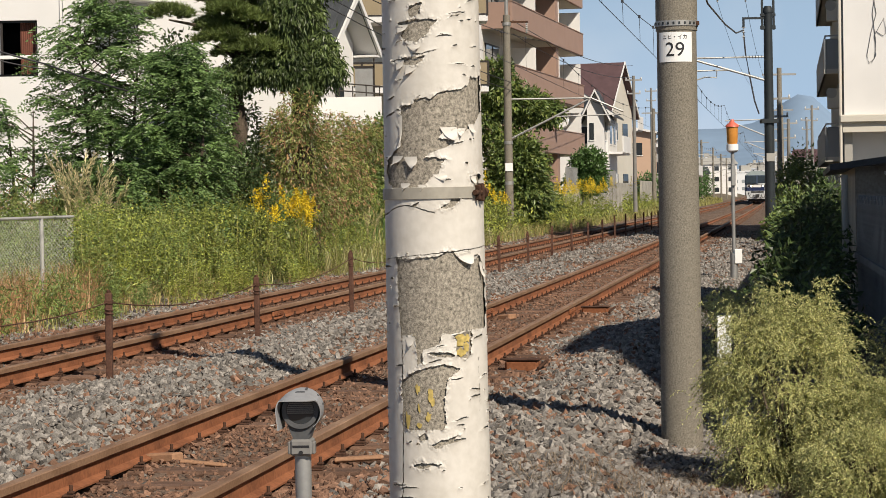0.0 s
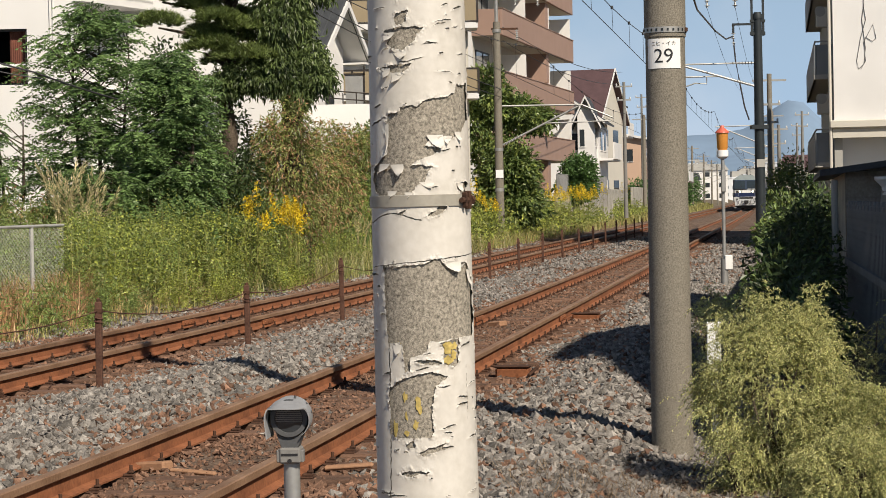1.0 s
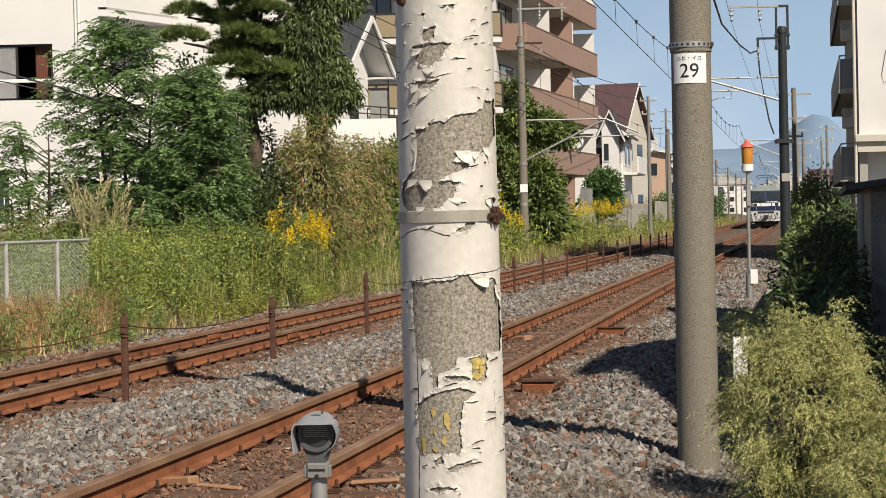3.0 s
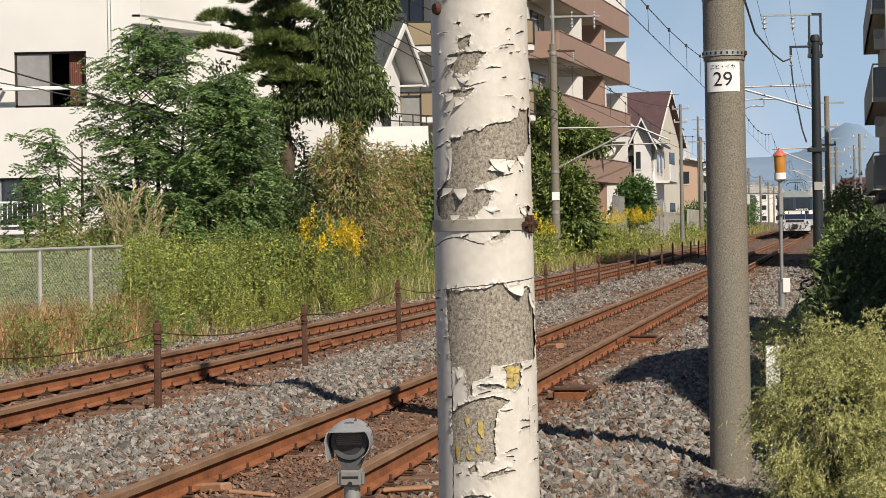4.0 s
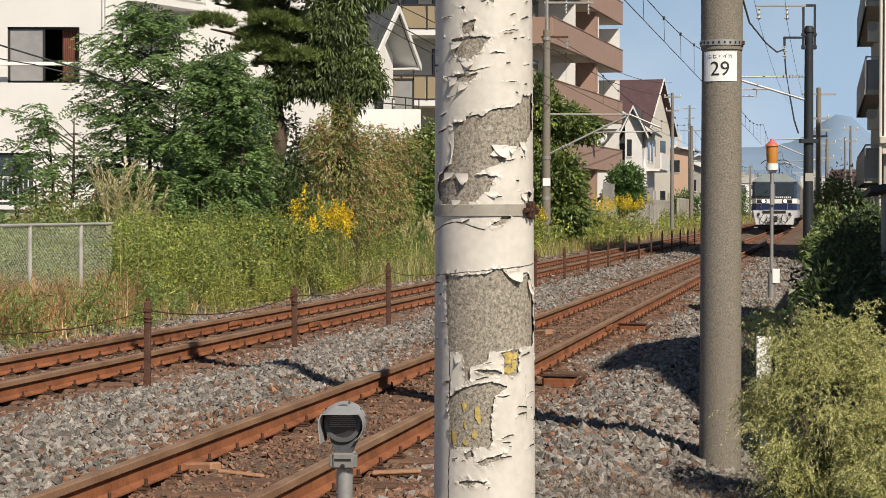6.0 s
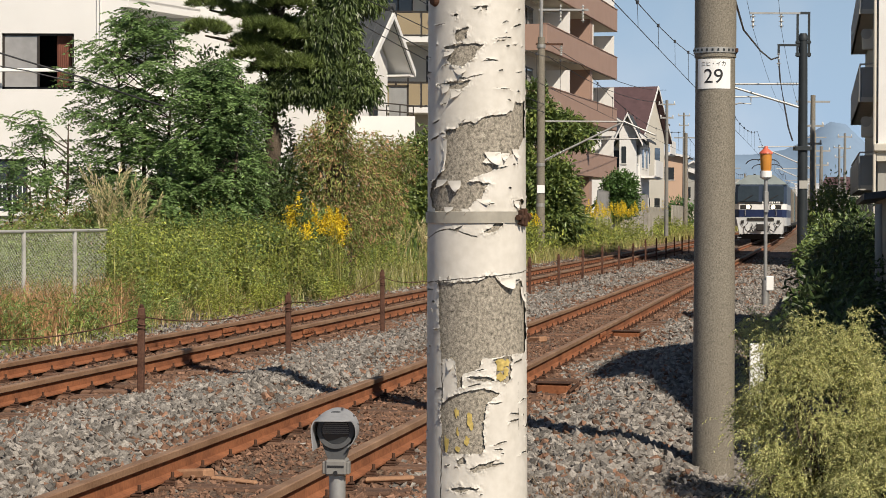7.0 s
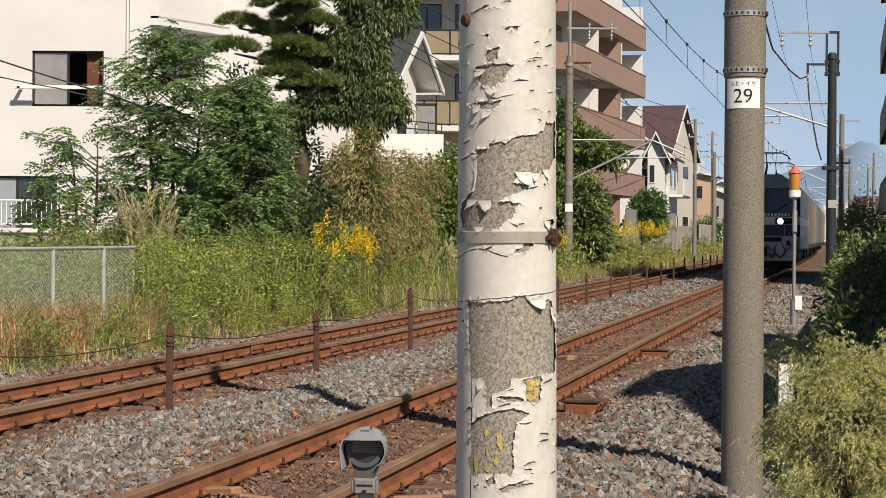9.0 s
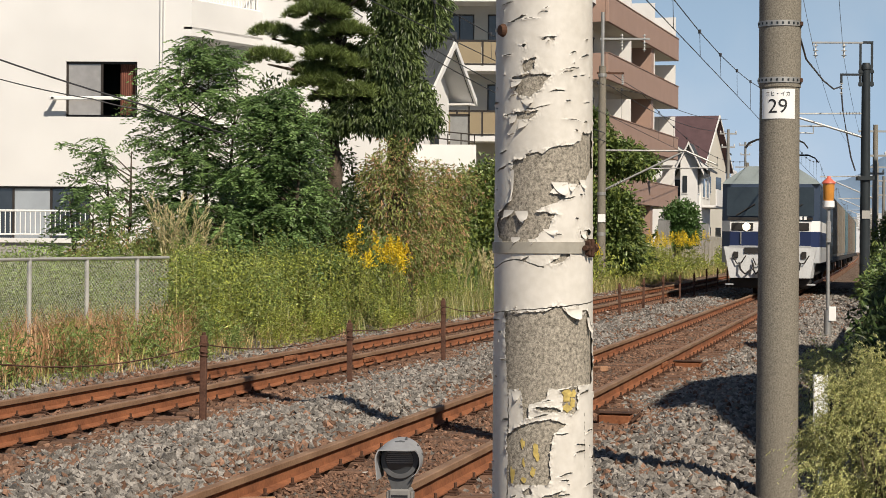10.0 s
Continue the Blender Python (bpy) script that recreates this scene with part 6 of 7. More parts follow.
def ash_tree(x, y, z0, outline, n, seed, label, per=7, leaf=0.115, stems=3):
    """A many-stemmed young tree with layered sprays of feathery leaves. outline: rows of (height, side to side extent)."""
    ob = thing("ash_tree", 0, 0, 0, label, "tree", "garden trees")
    f = Foliage(seed)
    g = f.rng
    H = [r[0] for r in outline]
    top = H[-1]
    tops = []
    for k in range(stems):
        e = Vector((x + g.uniform(-0.4, 0.4), y + 0.55 * (k - (stems - 1) / 2), z0 + (top - z0) * g.uniform(0.8, 0.97)))
        b = Vector((x + 0.06 * k, y + 0.05 * k, z0 - 0.2))
        m = b.lerp(e, 0.5) + Vector((0, 0.12 * (k - 1), 0.2))
        part("trunk" if k == 0 else "stem", Shape().tube([b, m, e], [0.055, 0.035, 0.01], M["bark"], 8), ob, smooth=True)
        tops.append((b, m, e))
    C, D = [], []
    for k in range(n):
        z = z0 + (top - z0) * (0.12 + 0.86 * (k + g.random()) / n)
        lo, hi = np.interp(z, H, [r[1] for r in outline]), np.interp(z, H, [r[2] for r in outline])
        yy = lo + (hi - lo) * g.random()
        e = Vector((x + g.normal() * 0.3 * (hi - lo) * 0.6 - 0.15, yy, z))
        b, m, t = tops[k % stems]
        zs = max(z - 0.35 - 0.3 * abs(yy - y), z0 + 0.3)
        u = min(max((zs - b.z) / (t.z - b.z), 0), 1)
        root = b.lerp(m, 2 * u) if u < 0.5 else m.lerp(t, 2 * u - 1)
        mid = root.lerp(e, 0.5) + Vector((0, 0, 0.1))
        part("limb", Shape().tube([root, mid, e], [0.014, 0.01, 0.004], M["bark"], 5), ob)
        away = Vector((e.x - root.x, e.y - root.y, 0)).normalized()
        for q in range(per):
            t2 = 0.45 + 0.6 * q / per
            p = mid.lerp(e, 2 * t2 - 1) if t2 > 0.5 else root.lerp(mid, 2 * t2)
            a = g.normal() * 0.9
            C.append(np.array(p) + g.normal(size=3) * 0.05)
            D.append((away.x * math.cos(a) - away.y * math.sin(a) - 0.25, away.x * math.sin(a) + away.y * math.cos(a), 0.2 + 0.2 * g.normal()))
    C, D = np.array(C), np.array(D)
    f.fronds(C, D, 0.34 + 0.2 * g.random(len(C)), 8, leaf, leaf * 0.36, M["leaf_ash"], 0.45)
    f.make("crown", ob)


ash_tree(41.8, 5.35, 0.2, [(1.2, 4.9, 6.6), (2.2, 4.9, 7.2), (3.0, 4.9, 7.1), (3.6, 4.75, 6.7), (4.2, 4.55, 6.9), (4.7, 4.6, 6.6), (4.95, 4.7, 6.0), (5.5, 5.0, 5.9)], 155, 31, "slender many-stemmed tree with feathery compound green leaves by a house", 9)
ash_tree(40.8, 3.9, 0.2, [(0.4, 3.1, 4.7), (1.6, 3.0, 4.8), (2.6, 3.05, 4.9), (3.5, 3.15, 4.7), (4.1, 3.3, 4.5), (4.4, 3.6, 4.3)], 165, 32, "bushy young tree with dense dark compound leaves", 10, 0.11)
ash_tree(41.2, 7.0, 0.2, [(0.9, 6.9, 7.4), (2.0, 6.9, 7.6), (2.7, 7.0, 8.0), (3.3, 7.2, 8.1), (3.5, 7.4, 7.8)], 34, 33, "low leaning sapling with sparse compound leaves before a white wall", 6, 0.12, 2)
ash_tree(40.2, 5.0, 0.3, [(0.7, 4.5, 5.9), (1.6, 4.5, 5.8), (2.2, 4.7, 5.5)], 60, 34, "leafy sapling with compound green leaves among taller trees", 7, 0.12, 2)
ash_tree(40.6, 7.6, 0.3, [(1.0, 7.3, 8.2), (1.9, 7.4, 8.3), (2.4, 7.6, 8.2)], 14, 35, "small sapling with light green leaves before a veranda", 6, 0.12, 2)


def pine():
    ob = thing("pine_tree", 0, 0, 0, "pruned garden pine with layered needle pads", "tree", "garden trees")
    x, y = 45.3, 3.05
    trunk = [(x, 3.3, -0.1), (x, 3.25, 1.9), (x + 0.1, 3.1, 2.9), (x, 3.2, 3.7), (x, 2.95, 4.6), (x + 0.1, 3.05, 5.6), (x, 3.2, 7.4)]
    part("trunk", Shape().tube(trunk, [0.22, 0.19, 0.18, 0.16, 0.13, 0.1, 0.05], M["bark"], 10), ob, smooth=True)
    f = Foliage(41)
    g = f.rng
    pads = [(4.42, 5.78, 0.42), (4.44, 5.2, 0.5), (3.62, 5.55, 0.3), (2.83, 5.76, 0.55), (2.83, 5.1, 0.55), (2.67, 4.5, 0.66), (3.4, 6.15, 0.65), (3.95, 6.6, 0.6), (2.6, 6.6, 0.65), (3.2, 7.15, 0.6), (3.3, 5.3, 0.42), (3.5, 4.95, 0.4), (3.25, 4.75, 0.4)]
    # more pads round the stem, before and behind it
    for k in range(16):
        a = 2.4 * k
        pads.append((3.25 + 0.45 * math.sin(a), 4.5 + 0.19 * k, 0.42))
    for k, (py, pz, r) in enumerate(pads):
        px = x + (g.uniform(-0.9, -0.3) if k < 13 else 0.7 * math.cos(2.4 * (k - 13)) - 0.1)
        part("limb", Shape().tube([(x, 3.05, pz - 0.4), ((x + px) / 2, (3.05 + py) / 2, pz - 0.2), (px, py, pz - 0.08)], [0.06, 0.045, 0.02], M["bark"], 6), ob, smooth=True)
        n = int(420 * r * r) + 40
        d = unit(g.normal(size=(n, 3)))
        d[:, 2] = np.abs(d[:, 2]) - 0.25
        T = np.array([px, py, pz]) + d * np.array([r * 0.9, r * 1.08, 0.3 * r + 0.12]) * (0.55 + 0.45 * g.random((n, 1)))
        k = 26
        C = np.repeat(T, k, 0)
        ax = np.repeat(unit(d * np.array([0.8, 0.8, 0.3]) + np.array([0, 0, 0.9])), k, 0)
        D = unit(g.normal(size=(n * k, 3))) * 0.75 + ax
        f.put(*leaves(C, D, 0.17 * (0.7 + 0.5 * g.random(n * k)), 0.014, g, 0.1), M["needle"])
    f.make("crown", ob)


def ivy_tree():
    ob = thing("ivy_clad_tree", 0, 0, 0, "tall tree thickly clad in dark hanging ivy leaves", "tree", "garden trees")
    x, y = 45.2, 1.68
    part("trunk", Shape().tube([(x, y, -0.1), (x, y + 0.1, 3.0), (x, y, 8.0)], [0.28, 0.24, 0.1], M["bark"], 10), ob, smooth=True)
    f = Foliage(42)
    g = f.rng
    for k in range(34):
        z = 4.05 + 4.7 * k / 33
        w = 0.7 - 0.12 * max(z - 6.5, 0)
        f.blob((x + g.uniform(-0.45, 0.1), y - 0.03 + g.uniform(-w, w), z), (0.42, 0.36, 0.42), 1050, 0.145, 0.045, M["leaf_ivy"], 1.6, 0.45)
    # skirts of ivy hanging under the crown
    for yy, zz, r in ((2.75, 4.15, 0.42), (3.1, 4.0, 0.36), (2.35, 4.05, 0.4), (1.15, 4.05, 0.36), (1.6, 3.75, 0.3), (2.0, 4.0, 0.35)):
        f.blob((x - 0.35, yy, zz), (0.4, r, 0.36), 900, 0.145, 0.045, M["leaf_ivy"], 1.5, 0.4)
    f.make("crown", ob)


pine()
ivy_tree()


def shrub(name, label, blobs, mat, L, W, per, seed, droop=0.2, stems=True, mat2=None, share=0.3, group="garden shrubs", hollow=0.55):
    ob = thing(name, 0, 0, 0, label, "shrub", group)
    f = Foliage(seed)
    for (x, y, z, rx, ry, rz) in blobs:
        area = (rx * ry * rz) ** (2 / 3)
        n = int(per * area)
        f.blob((x, y, z), (rx, ry, rz), n, L, W, mat, droop, hollow)
        if mat2 is not None:
            f.blob((x, y, z), (rx * 1.05, ry * 1.05, rz * 1.05), int(n * share), L, W, mat2, droop, 0.75)
    f.make("crown", ob)
    if stems:
        x, y, z = blobs[0][:3]
        limbs(ob, (x, y, z - blobs[0][5] - 0.4), [(b[0], b[1], b[2]) for b in blobs[:6]], 0.035, "stem")
    return ob


shrub("autumn_shrub", "tall shrub with dry reddish-brown and olive leaves", [(44.5, 1.85, 2.2, 0.8, 0.75, 0.85), (45.5, 1.3, 1.95, 0.7, 0.65, 0.85), (44.6, 2.4, 1.7, 0.7, 0.6, 0.7), (44.4, 1.8, 3.05, 0.45, 0.45, 0.5), (44.4, 2.2, 2.75, 0.4, 0.35, 0.5), (44.2, 1.9, 1.2, 0.8, 0.9, 0.6), (44.0, 2.7, 1.3, 0.6, 0.5, 0.6), (48.5, 1.15, 2.3, 0.6, 0.65, 0.75), (48.5, 0.95, 1.6, 0.6, 0.6, 0.7), (48.5, 1.15, 2.8, 0.5, 0.6, 0.5), (49.0, 0.55, 2.6, 0.5, 0.5, 0.55)], M["leaf_olive"], 0.1, 0.032, 4600, 51, 0.9, True, M["leaf_red"], 0.36)
shrub("green_shrub", "leafy light-green shrub beside a white wall", [(55.5, 0.12, 2.5, 0.75, 0.7, 0.9), (55.0, -0.35, 1.65, 0.75, 0.75, 0.8), (55.0, 0.3, 1.2, 0.75, 0.75, 0.7), (57.2, -1.05, 1.8, 0.9, 0.85, 1.0), (54.0, 0.8, 1.7, 0.6, 0.6, 0.75), (55.8, -0.25, 3.0, 0.6, 0.55, 0.6), (57.2, -1.1, 2.7, 0.6, 0.6, 0.6), (55.2, -0.6, 0.9, 0.8, 0.8, 0.6)], M["leaf_vine"], 0.16, 0.085, 2300, 52, 0.4, True, M["leaf_dark"], 0.5)
shrub("dark_shrub", "shaded dark evergreen shrub under the trees", [(43.5, 3.4, 1.5, 0.8, 0.9, 0.9), (43.8, 4.6, 1.4, 0.8, 0.8, 0.8), (43.2, 2.6, 1.1, 0.6, 0.7, 0.6), (42.5, 3.8, 0.8, 0.8, 1.1, 0.6), (42, 5.4, 0.9, 0.7, 0.9, 0.7)], M["leaf_dark"], 0.14, 0.06, 2200, 53, 0.4, True)
# fills the shaded gaps under the young trees with darkened leaves
shrub("dark_shrub", "near-black shrub added for the shaded gaps under young trees", [(42.6, 4.5, 1.3, 0.6, 1.0, 1.0), (42.7, 3.1, 1.3, 0.6, 0.8, 1.0), (42.5, 6.0, 1.0, 0.5, 0.9, 0.7), (43.6, 2.7, 2.0, 0.5, 0.4, 0.6), (42.9, 3.7, 2.2, 0.5, 0.6, 0.7)], M["leaf_shade"], 0.12, 0.05, 2600, 56, 0.4, True)
# added dark foliage in place of the house recess lying in shade
shrub("shade_filler_shrub", "added dark shrub standing in for a house's shaded recess behind young trees", [(44.6, 4.5, 3.0, 0.5, 0.75, 1.0), (44.6, 4.3, 4.2, 0.4, 0.5, 0.6), (44.8, 3.6, 3.2, 0.5, 0.45, 0.9), (46.4, 3.05, 2.7, 0.4, 0.35, 0.9), (46.4, 2.55, 2.2, 0.4, 0.4, 0.8), (44.5, 4.0, 1.9, 0.5, 0.9, 0.9)], M["leaf_dark"], 0.13, 0.05, 2400, 58, 0.6, True, M["leaf_shade"], 0.5)
shrub("weed_mound", "mound of olive-green weeds over the end of a fence", [(40.2, 6.9, 1.0, 0.7, 0.7, 0.75), (40.0, 6.1, 0.9, 0.7, 0.7, 0.7), (40.4, 7.5, 0.8, 0.6, 0.5, 0.5), (39.8, 5.4, 0.8, 0.6, 0.6, 0.5)], M["leaf_olive"], 0.085, 0.03, 4200, 57, 0.1, True, M["leaf_red"], 0.12)
shrub("line_side_tree", "broad-leaved tree with reddening tips beside a concrete pole", [(84, -4.9, 2.4, 1.3, 1.1, 1.6), (84.5, -5.3, 4.9, 1.2, 1.0, 0.7), (84.2, -4.4, 5.4, 1.1, 0.9, 0.7), (84, -5.4, 2.2, 1.1, 0.8, 1.2), (84.8, -6.2, 4.6, 0.9, 0.7, 0.5), (83.8, -5.0, 1.2, 1.3, 1.4, 0.8), (84, -4.3, 6.3, 0.7, 0.6, 0.4), (84, -3.7, 4.2, 0.8, 0.7, 0.9)], M["leaf_dark"], 0.22, 0.11, 1900, 54, 0.5, True, M["leaf_vine"], 0.35)
shrub("round_shrub", "clipped rounded evergreen shrub behind a low wall", [(112, -10.4, 2.85, 1.0, 0.9, 0.9), (112, -10.35, 2.1, 1.0, 0.95, 0.8), (111.5, -9.7, 2.0, 0.7, 0.6, 0.6)], M["leaf_round"], 0.2, 0.11, 3200, 55, 0.1)
for k, (x, u, z, r) in enumerate(((170, 7.6, 1.7, 1.2), (205, 7.0, 2.0, 1.5), (250, 8.0, 2.0, 2.0), (330, -9, 2, 2.5), (300, 9, 2.4, 2.4))):
    p = on(x, u)
    shrub("hedge_clump", "dense green hedge clump along the line", [(p[0], p[1], z, r, r, r)], M["leaf_round"], 0.3, 0.16, 600, 60 + k, 0.1, False)


# weeds along the far side
M["straw_blade"] = leaf_mat("straw_blade", (0.42, 0.38, 0.2), (0.62, 0.56, 0.34))
M["rust_stalk"] = leaf_mat("rust_brown_stalk", (0.33, 0.17, 0.08), (0.55, 0.34, 0.18))
M["leaf_fresh"] = leaf_mat("fresh_weed_leaf", (0.135, 0.205, 0.05), (0.27, 0.355, 0.11))


def weed_bank():
    g = np.random.default_rng(71)
    def place(n, x0, x1, u0, u1, power=1.0):
        x = x0 + (x1 - x0) * g.random(n) ** power
        u = u0 + (u1 - u0) * g.random(n)
        y = np.array([yc(a) for a in x]) + u
        return np.stack([x, y, ground_z(x, u)], -1), x, u
    # upright shoots, each with leaves set along it, in drifts of three kinds
    f = Foliage(72)
    heart, hx, hu = place(660, 25, 66, 5.9, 9.6)
    own = g.integers(0, len(heart), 5200)
    P = heart[own] + g.normal(size=(5200, 3)) * np.array([0.12, 0.1, 0.0])
    tone, tall = g.normal(size=len(heart))[own], (0.55 + 0.68 * g.random(len(heart)))[own]
    ok = P[:, 1] < 0.146 * P[:, 0] - 0.1
    P, x, u, tone, tall = P[ok], hx[own][ok], hu[own][ok], tone[ok], tall[ok]
    n = len(P)
    drift = np.sin(x * 0.75 + 1.0) * np.sin(u * 1.6 + x * 0.45) + 0.16 * tone
    h = (0.3 + 1.1 * smooth_step(5.85, 6.8, u)) * tall * (0.85 + 0.25 * g.random(n))
    bend = np.stack([g.normal(size=n) * 0.16, g.normal(size=n) * 0.16 - 0.06, np.zeros(n)], -1)
    f.blades(P, h, 0.01, 0.15, M["green_grass"])
    for k in range(34):
        t = (k + g.random(n)) / 34
        C = P + bend * (h * t * t)[:, None] + np.array([0, 0, 1]) * (h * t)[:, None] + g.normal(size=(n, 3)) * 0.02
        a = k * 2.4 + 6.28 * g.random(n)
        D = np.stack([np.cos(a), np.sin(a), 0.35 + 0.3 * g.normal(size=n)], -1)
        shrink = 1.15 - 0.6 * t
        for pick, L, W, mt in ((drift > 0.25, 0.085, 0.016, "leaf_fresh"), (drift < -0.3, 0.06, 0.034, "leaf_vine"), (abs(drift + 0.025) <= 0.275, 0.066, 0.022, "leaf_weed")):
            f.put(*leaves(C[pick], D[pick], (L * shrink)[pick] * (0.8 + 0.4 * g.random(pick.sum())), W, g), M[mt])
    # vines that lie over the top of them
    P, x, u = place(1900, 26, 56, 6.4, 8.2)
    ok = P[:, 1] < 0.146 * P[:, 0] - 0.1
    P, x, u = P[ok], x[ok], u[ok]
    h = 0.3 + 1.0 * smooth_step(6.2, 7.0, u) * (0.8 + 0.25 * np.sin(x * 0.9) * np.sin(u * 2.3 + x * 0.35))
    for k in range(16):
        C = P + np.stack([g.normal(size=len(P)) * 0.16, g.normal(size=len(P)) * 0.16, h + g.normal(size=len(P)) * 0.1], -1)
        f.put(*leaves(C, g.normal(size=(len(P), 3)) * 0.7 + np.array([-0.5, -0.4, -0.2]), 0.056 * (0.6 + 0.8 * g.random(len(P))), 0.037, g), M["leaf_vine"] if k % 3 else M["leaf_weed"])
    # weeds behind the chain-link fence
    P, x, u = place(1900, 24, 42, 7.6, 12.5)
    P = P[P[:, 1] > 0.144 * P[:, 0]]
    h = 0.75 + 0.45 * g.random(len(P))
    for k in range(24):
        C = P + np.stack([g.normal(size=len(P)) * 0.14, g.normal(size=len(P)) * 0.14, g.random(len(P)) * h], -1)
        f.put(*leaves(C, g.normal(size=(len(P), 3)), 0.08, 0.026, g), M["leaf_fresh"] if k % 3 else M["leaf_vine"])
    P, x, u = place(220, 28, 40, 6.6, 9.6)
    ok = P[:, 1] > 0.135 * P[:, 0]
    P = P[ok]
    h = 0.25 + 0.35 * g.random(len(P))
    for k in range(26):
        C = P + np.stack([g.normal(size=len(P)) * 0.1, g.normal(size=len(P)) * 0.1, g.random(len(P)) * h], -1)
        f.put(*leaves(C, g.normal(size=(len(P), 3)), 0.07, 0.025, g), M["leaf_weed"] if k % 3 else M["leaf_vine"])
    ob = f.make("vine_thicket", None, "")
    tagged(ob, "tangled light-green vines and weeds along the bank", "weeds", kind="stuff")
    # tall stalks with narrow leaves
    f = Foliage(73)
    P, x, u = place(1300, 27, 125, 6.4, 9.2, 1.4)
    h = 0.55 + 0.75 * g.random(len(P)) * smooth_step(6.1, 7.6, u)
    h = np.where(P[:, 1] > 0.14 * P[:, 0], h * 0.4, h)
    f.blades(P, h, 0.012, 0.25, M["green_grass"])
    for k in range(16):
        C = P + np.stack([g.normal(size=len(P)) * 0.05, g.normal(size=len(P)) * 0.05, h * (0.15 + 0.8 * g.random(len(P)))], -1)
        f.put(*leaves(C, g.normal(size=(len(P), 3)) + np.array([0, 0, 0.25]), 0.11, 0.024, g), M["leaf_weed"])
    tagged(f.make("weed_stalks"), "tall leafy green weed stalks along the bank", "weeds", kind="stuff")
    # grass
    f = Foliage(74)
    P, x, u = place(6000, 20, 66, 5.75, 7.2)
    f.blades(P, 0.1 + 0.15 * (u - 5.7), 0.012, 1.1, M["green_grass"])
    P, x, u = place(4600, 19, 44, 5.8, 9.5)
    patch = np.sin(x * 1.7 + 2) * np.sin(u * 2.4 + x * 0.5) > -0.1
    f.blades(P[patch], 0.34, 0.01, 1.2, M["dry_grass"])
    f.blades(P[~patch], 0.4, 0.011, 0.8, M["green_grass"])
    # rust-brown dead stalks and low green tufts before the fence
    heart, x, u = place(60, 20, 33, 6.0, 7.3)
    heart = heart[heart[:, 1] > 0.136 * heart[:, 0]]
    P = heart[g.integers(0, len(heart), 4200)] + g.normal(size=(4200, 3)) * np.array([0.2, 0.12, 0.0])
    f.blades(P, 0.72, 0.009, 0.7, M["rust_stalk"])
    heart, x, u = place(60, 20, 33, 5.8, 7.2)
    heart = heart[heart[:, 1] > 0.125 * heart[:, 0]]
    for k in range(34):
        P = heart[g.integers(0, len(heart), 170)] + g.normal(size=(170, 3)) * np.array([0.16, 0.13, 0.0]) + np.array([0, 0, 0.017]) * k
        f.put(*leaves(P, g.normal(size=(170, 3)) + np.array([0, 0, 0.6]), 0.1, 0.018, g), M["leaf_fresh"] if k % 3 else M["leaf_vine"])
    P, x, u = place(10000, 55, 140, 5.9, 8.5)
    f.blades(P, 0.55, 0.016, 0.7, M["green_grass"])
    P, x, u = place(1600, 50, 160, 5.7, 9.5)
    f.blades(P, 0.6, 0.014, 0.9, M["dry_grass"])
    P, x, u = place(3200, 43, 66, 5.65, 9.0)
    f.blades(P, 0.75, 0.012, 0.8, M["green_grass"])
    f.blades(P[:1500], 0.85, 0.01, 1.0, M["straw_blade"])
    P, x, u = place(5000, 140, 330, 5.9, 8.0)
    f.blades(P, 0.8, 0.08, 0.6, M["green_grass"])
    P, x, u = place(2500, 70, 330, -7.5, -4.2)
    f.blades(P, 0.9, 0.06, 0.6, M["green_grass"])
    tagged(f.make("verge_grass"), "green and straw-coloured grass along the track verge", "grass", kind="stuff")
    # weeds further along
    f = Foliage(75)
    P, x, u = place(2100, 56, 175, 6.2, 9.2)
    h = 0.9 + 0.5 * np.sin(x * 0.5) * np.sin(u * 2)
    for k in range(14):
        C = P + np.stack([g.normal(size=len(P)) * 0.2, g.normal(size=len(P)) * 0.2, g.random(len(P)) * h], -1)
        f.put(*leaves(C, g.normal(size=(len(P), 3)), 0.17, 0.07, g), M["leaf_weed"] if k % 2 else M["leaf_vine"])
    tagged(f.make("far_weeds"), "green weeds along the distant verge", "weeds", kind="stuff")


weed_bank()


def goldenrod(x, y, z, h, n, spread, seed):
    ob = thing("goldenrod_clump", x, y, z, "clump of goldenrod with bright yellow plumes", "flowers", "goldenrod clumps")
    f = Foliage(seed)
    g = f.rng
    P = np.stack([g.normal(size=n) * spread, g.normal(size=n) * spread, np.zeros(n)], -1)
    hh = h * (0.75 + 0.4 * g.random(n))
    f.blades(P, hh, 0.012, 0.15, M["green_grass"])
    for k in range(12):
        C = P + np.stack([g.normal(size=n) * 0.05, g.normal(size=n) * 0.05, hh * (0.2 + 0.6 * g.random(n))], -1)
        f.put(*leaves(C, g.normal(size=(n, 3)), 0.12, 0.02, g), M["leaf_weed"])
    f.make("foliage", ob)
    for k in range(n):
        q = Foliage(seed + 7 * k + 1)
        t = g.random(90)[:, None]
        C = P[k] + g.normal(size=(90, 3)) * np.array([0.07, 0.07, 0]) * (1.1 - t) + np.array([0, 0, 1]) * hh[k] * (0.72 + 0.3 * t)
        q.put(*leaves(C, g.normal(size=(90, 3)), 0.045, 0.024, g), M["goldenrod"])
        q.make("flower_plume", ob, "yellow flower plume")


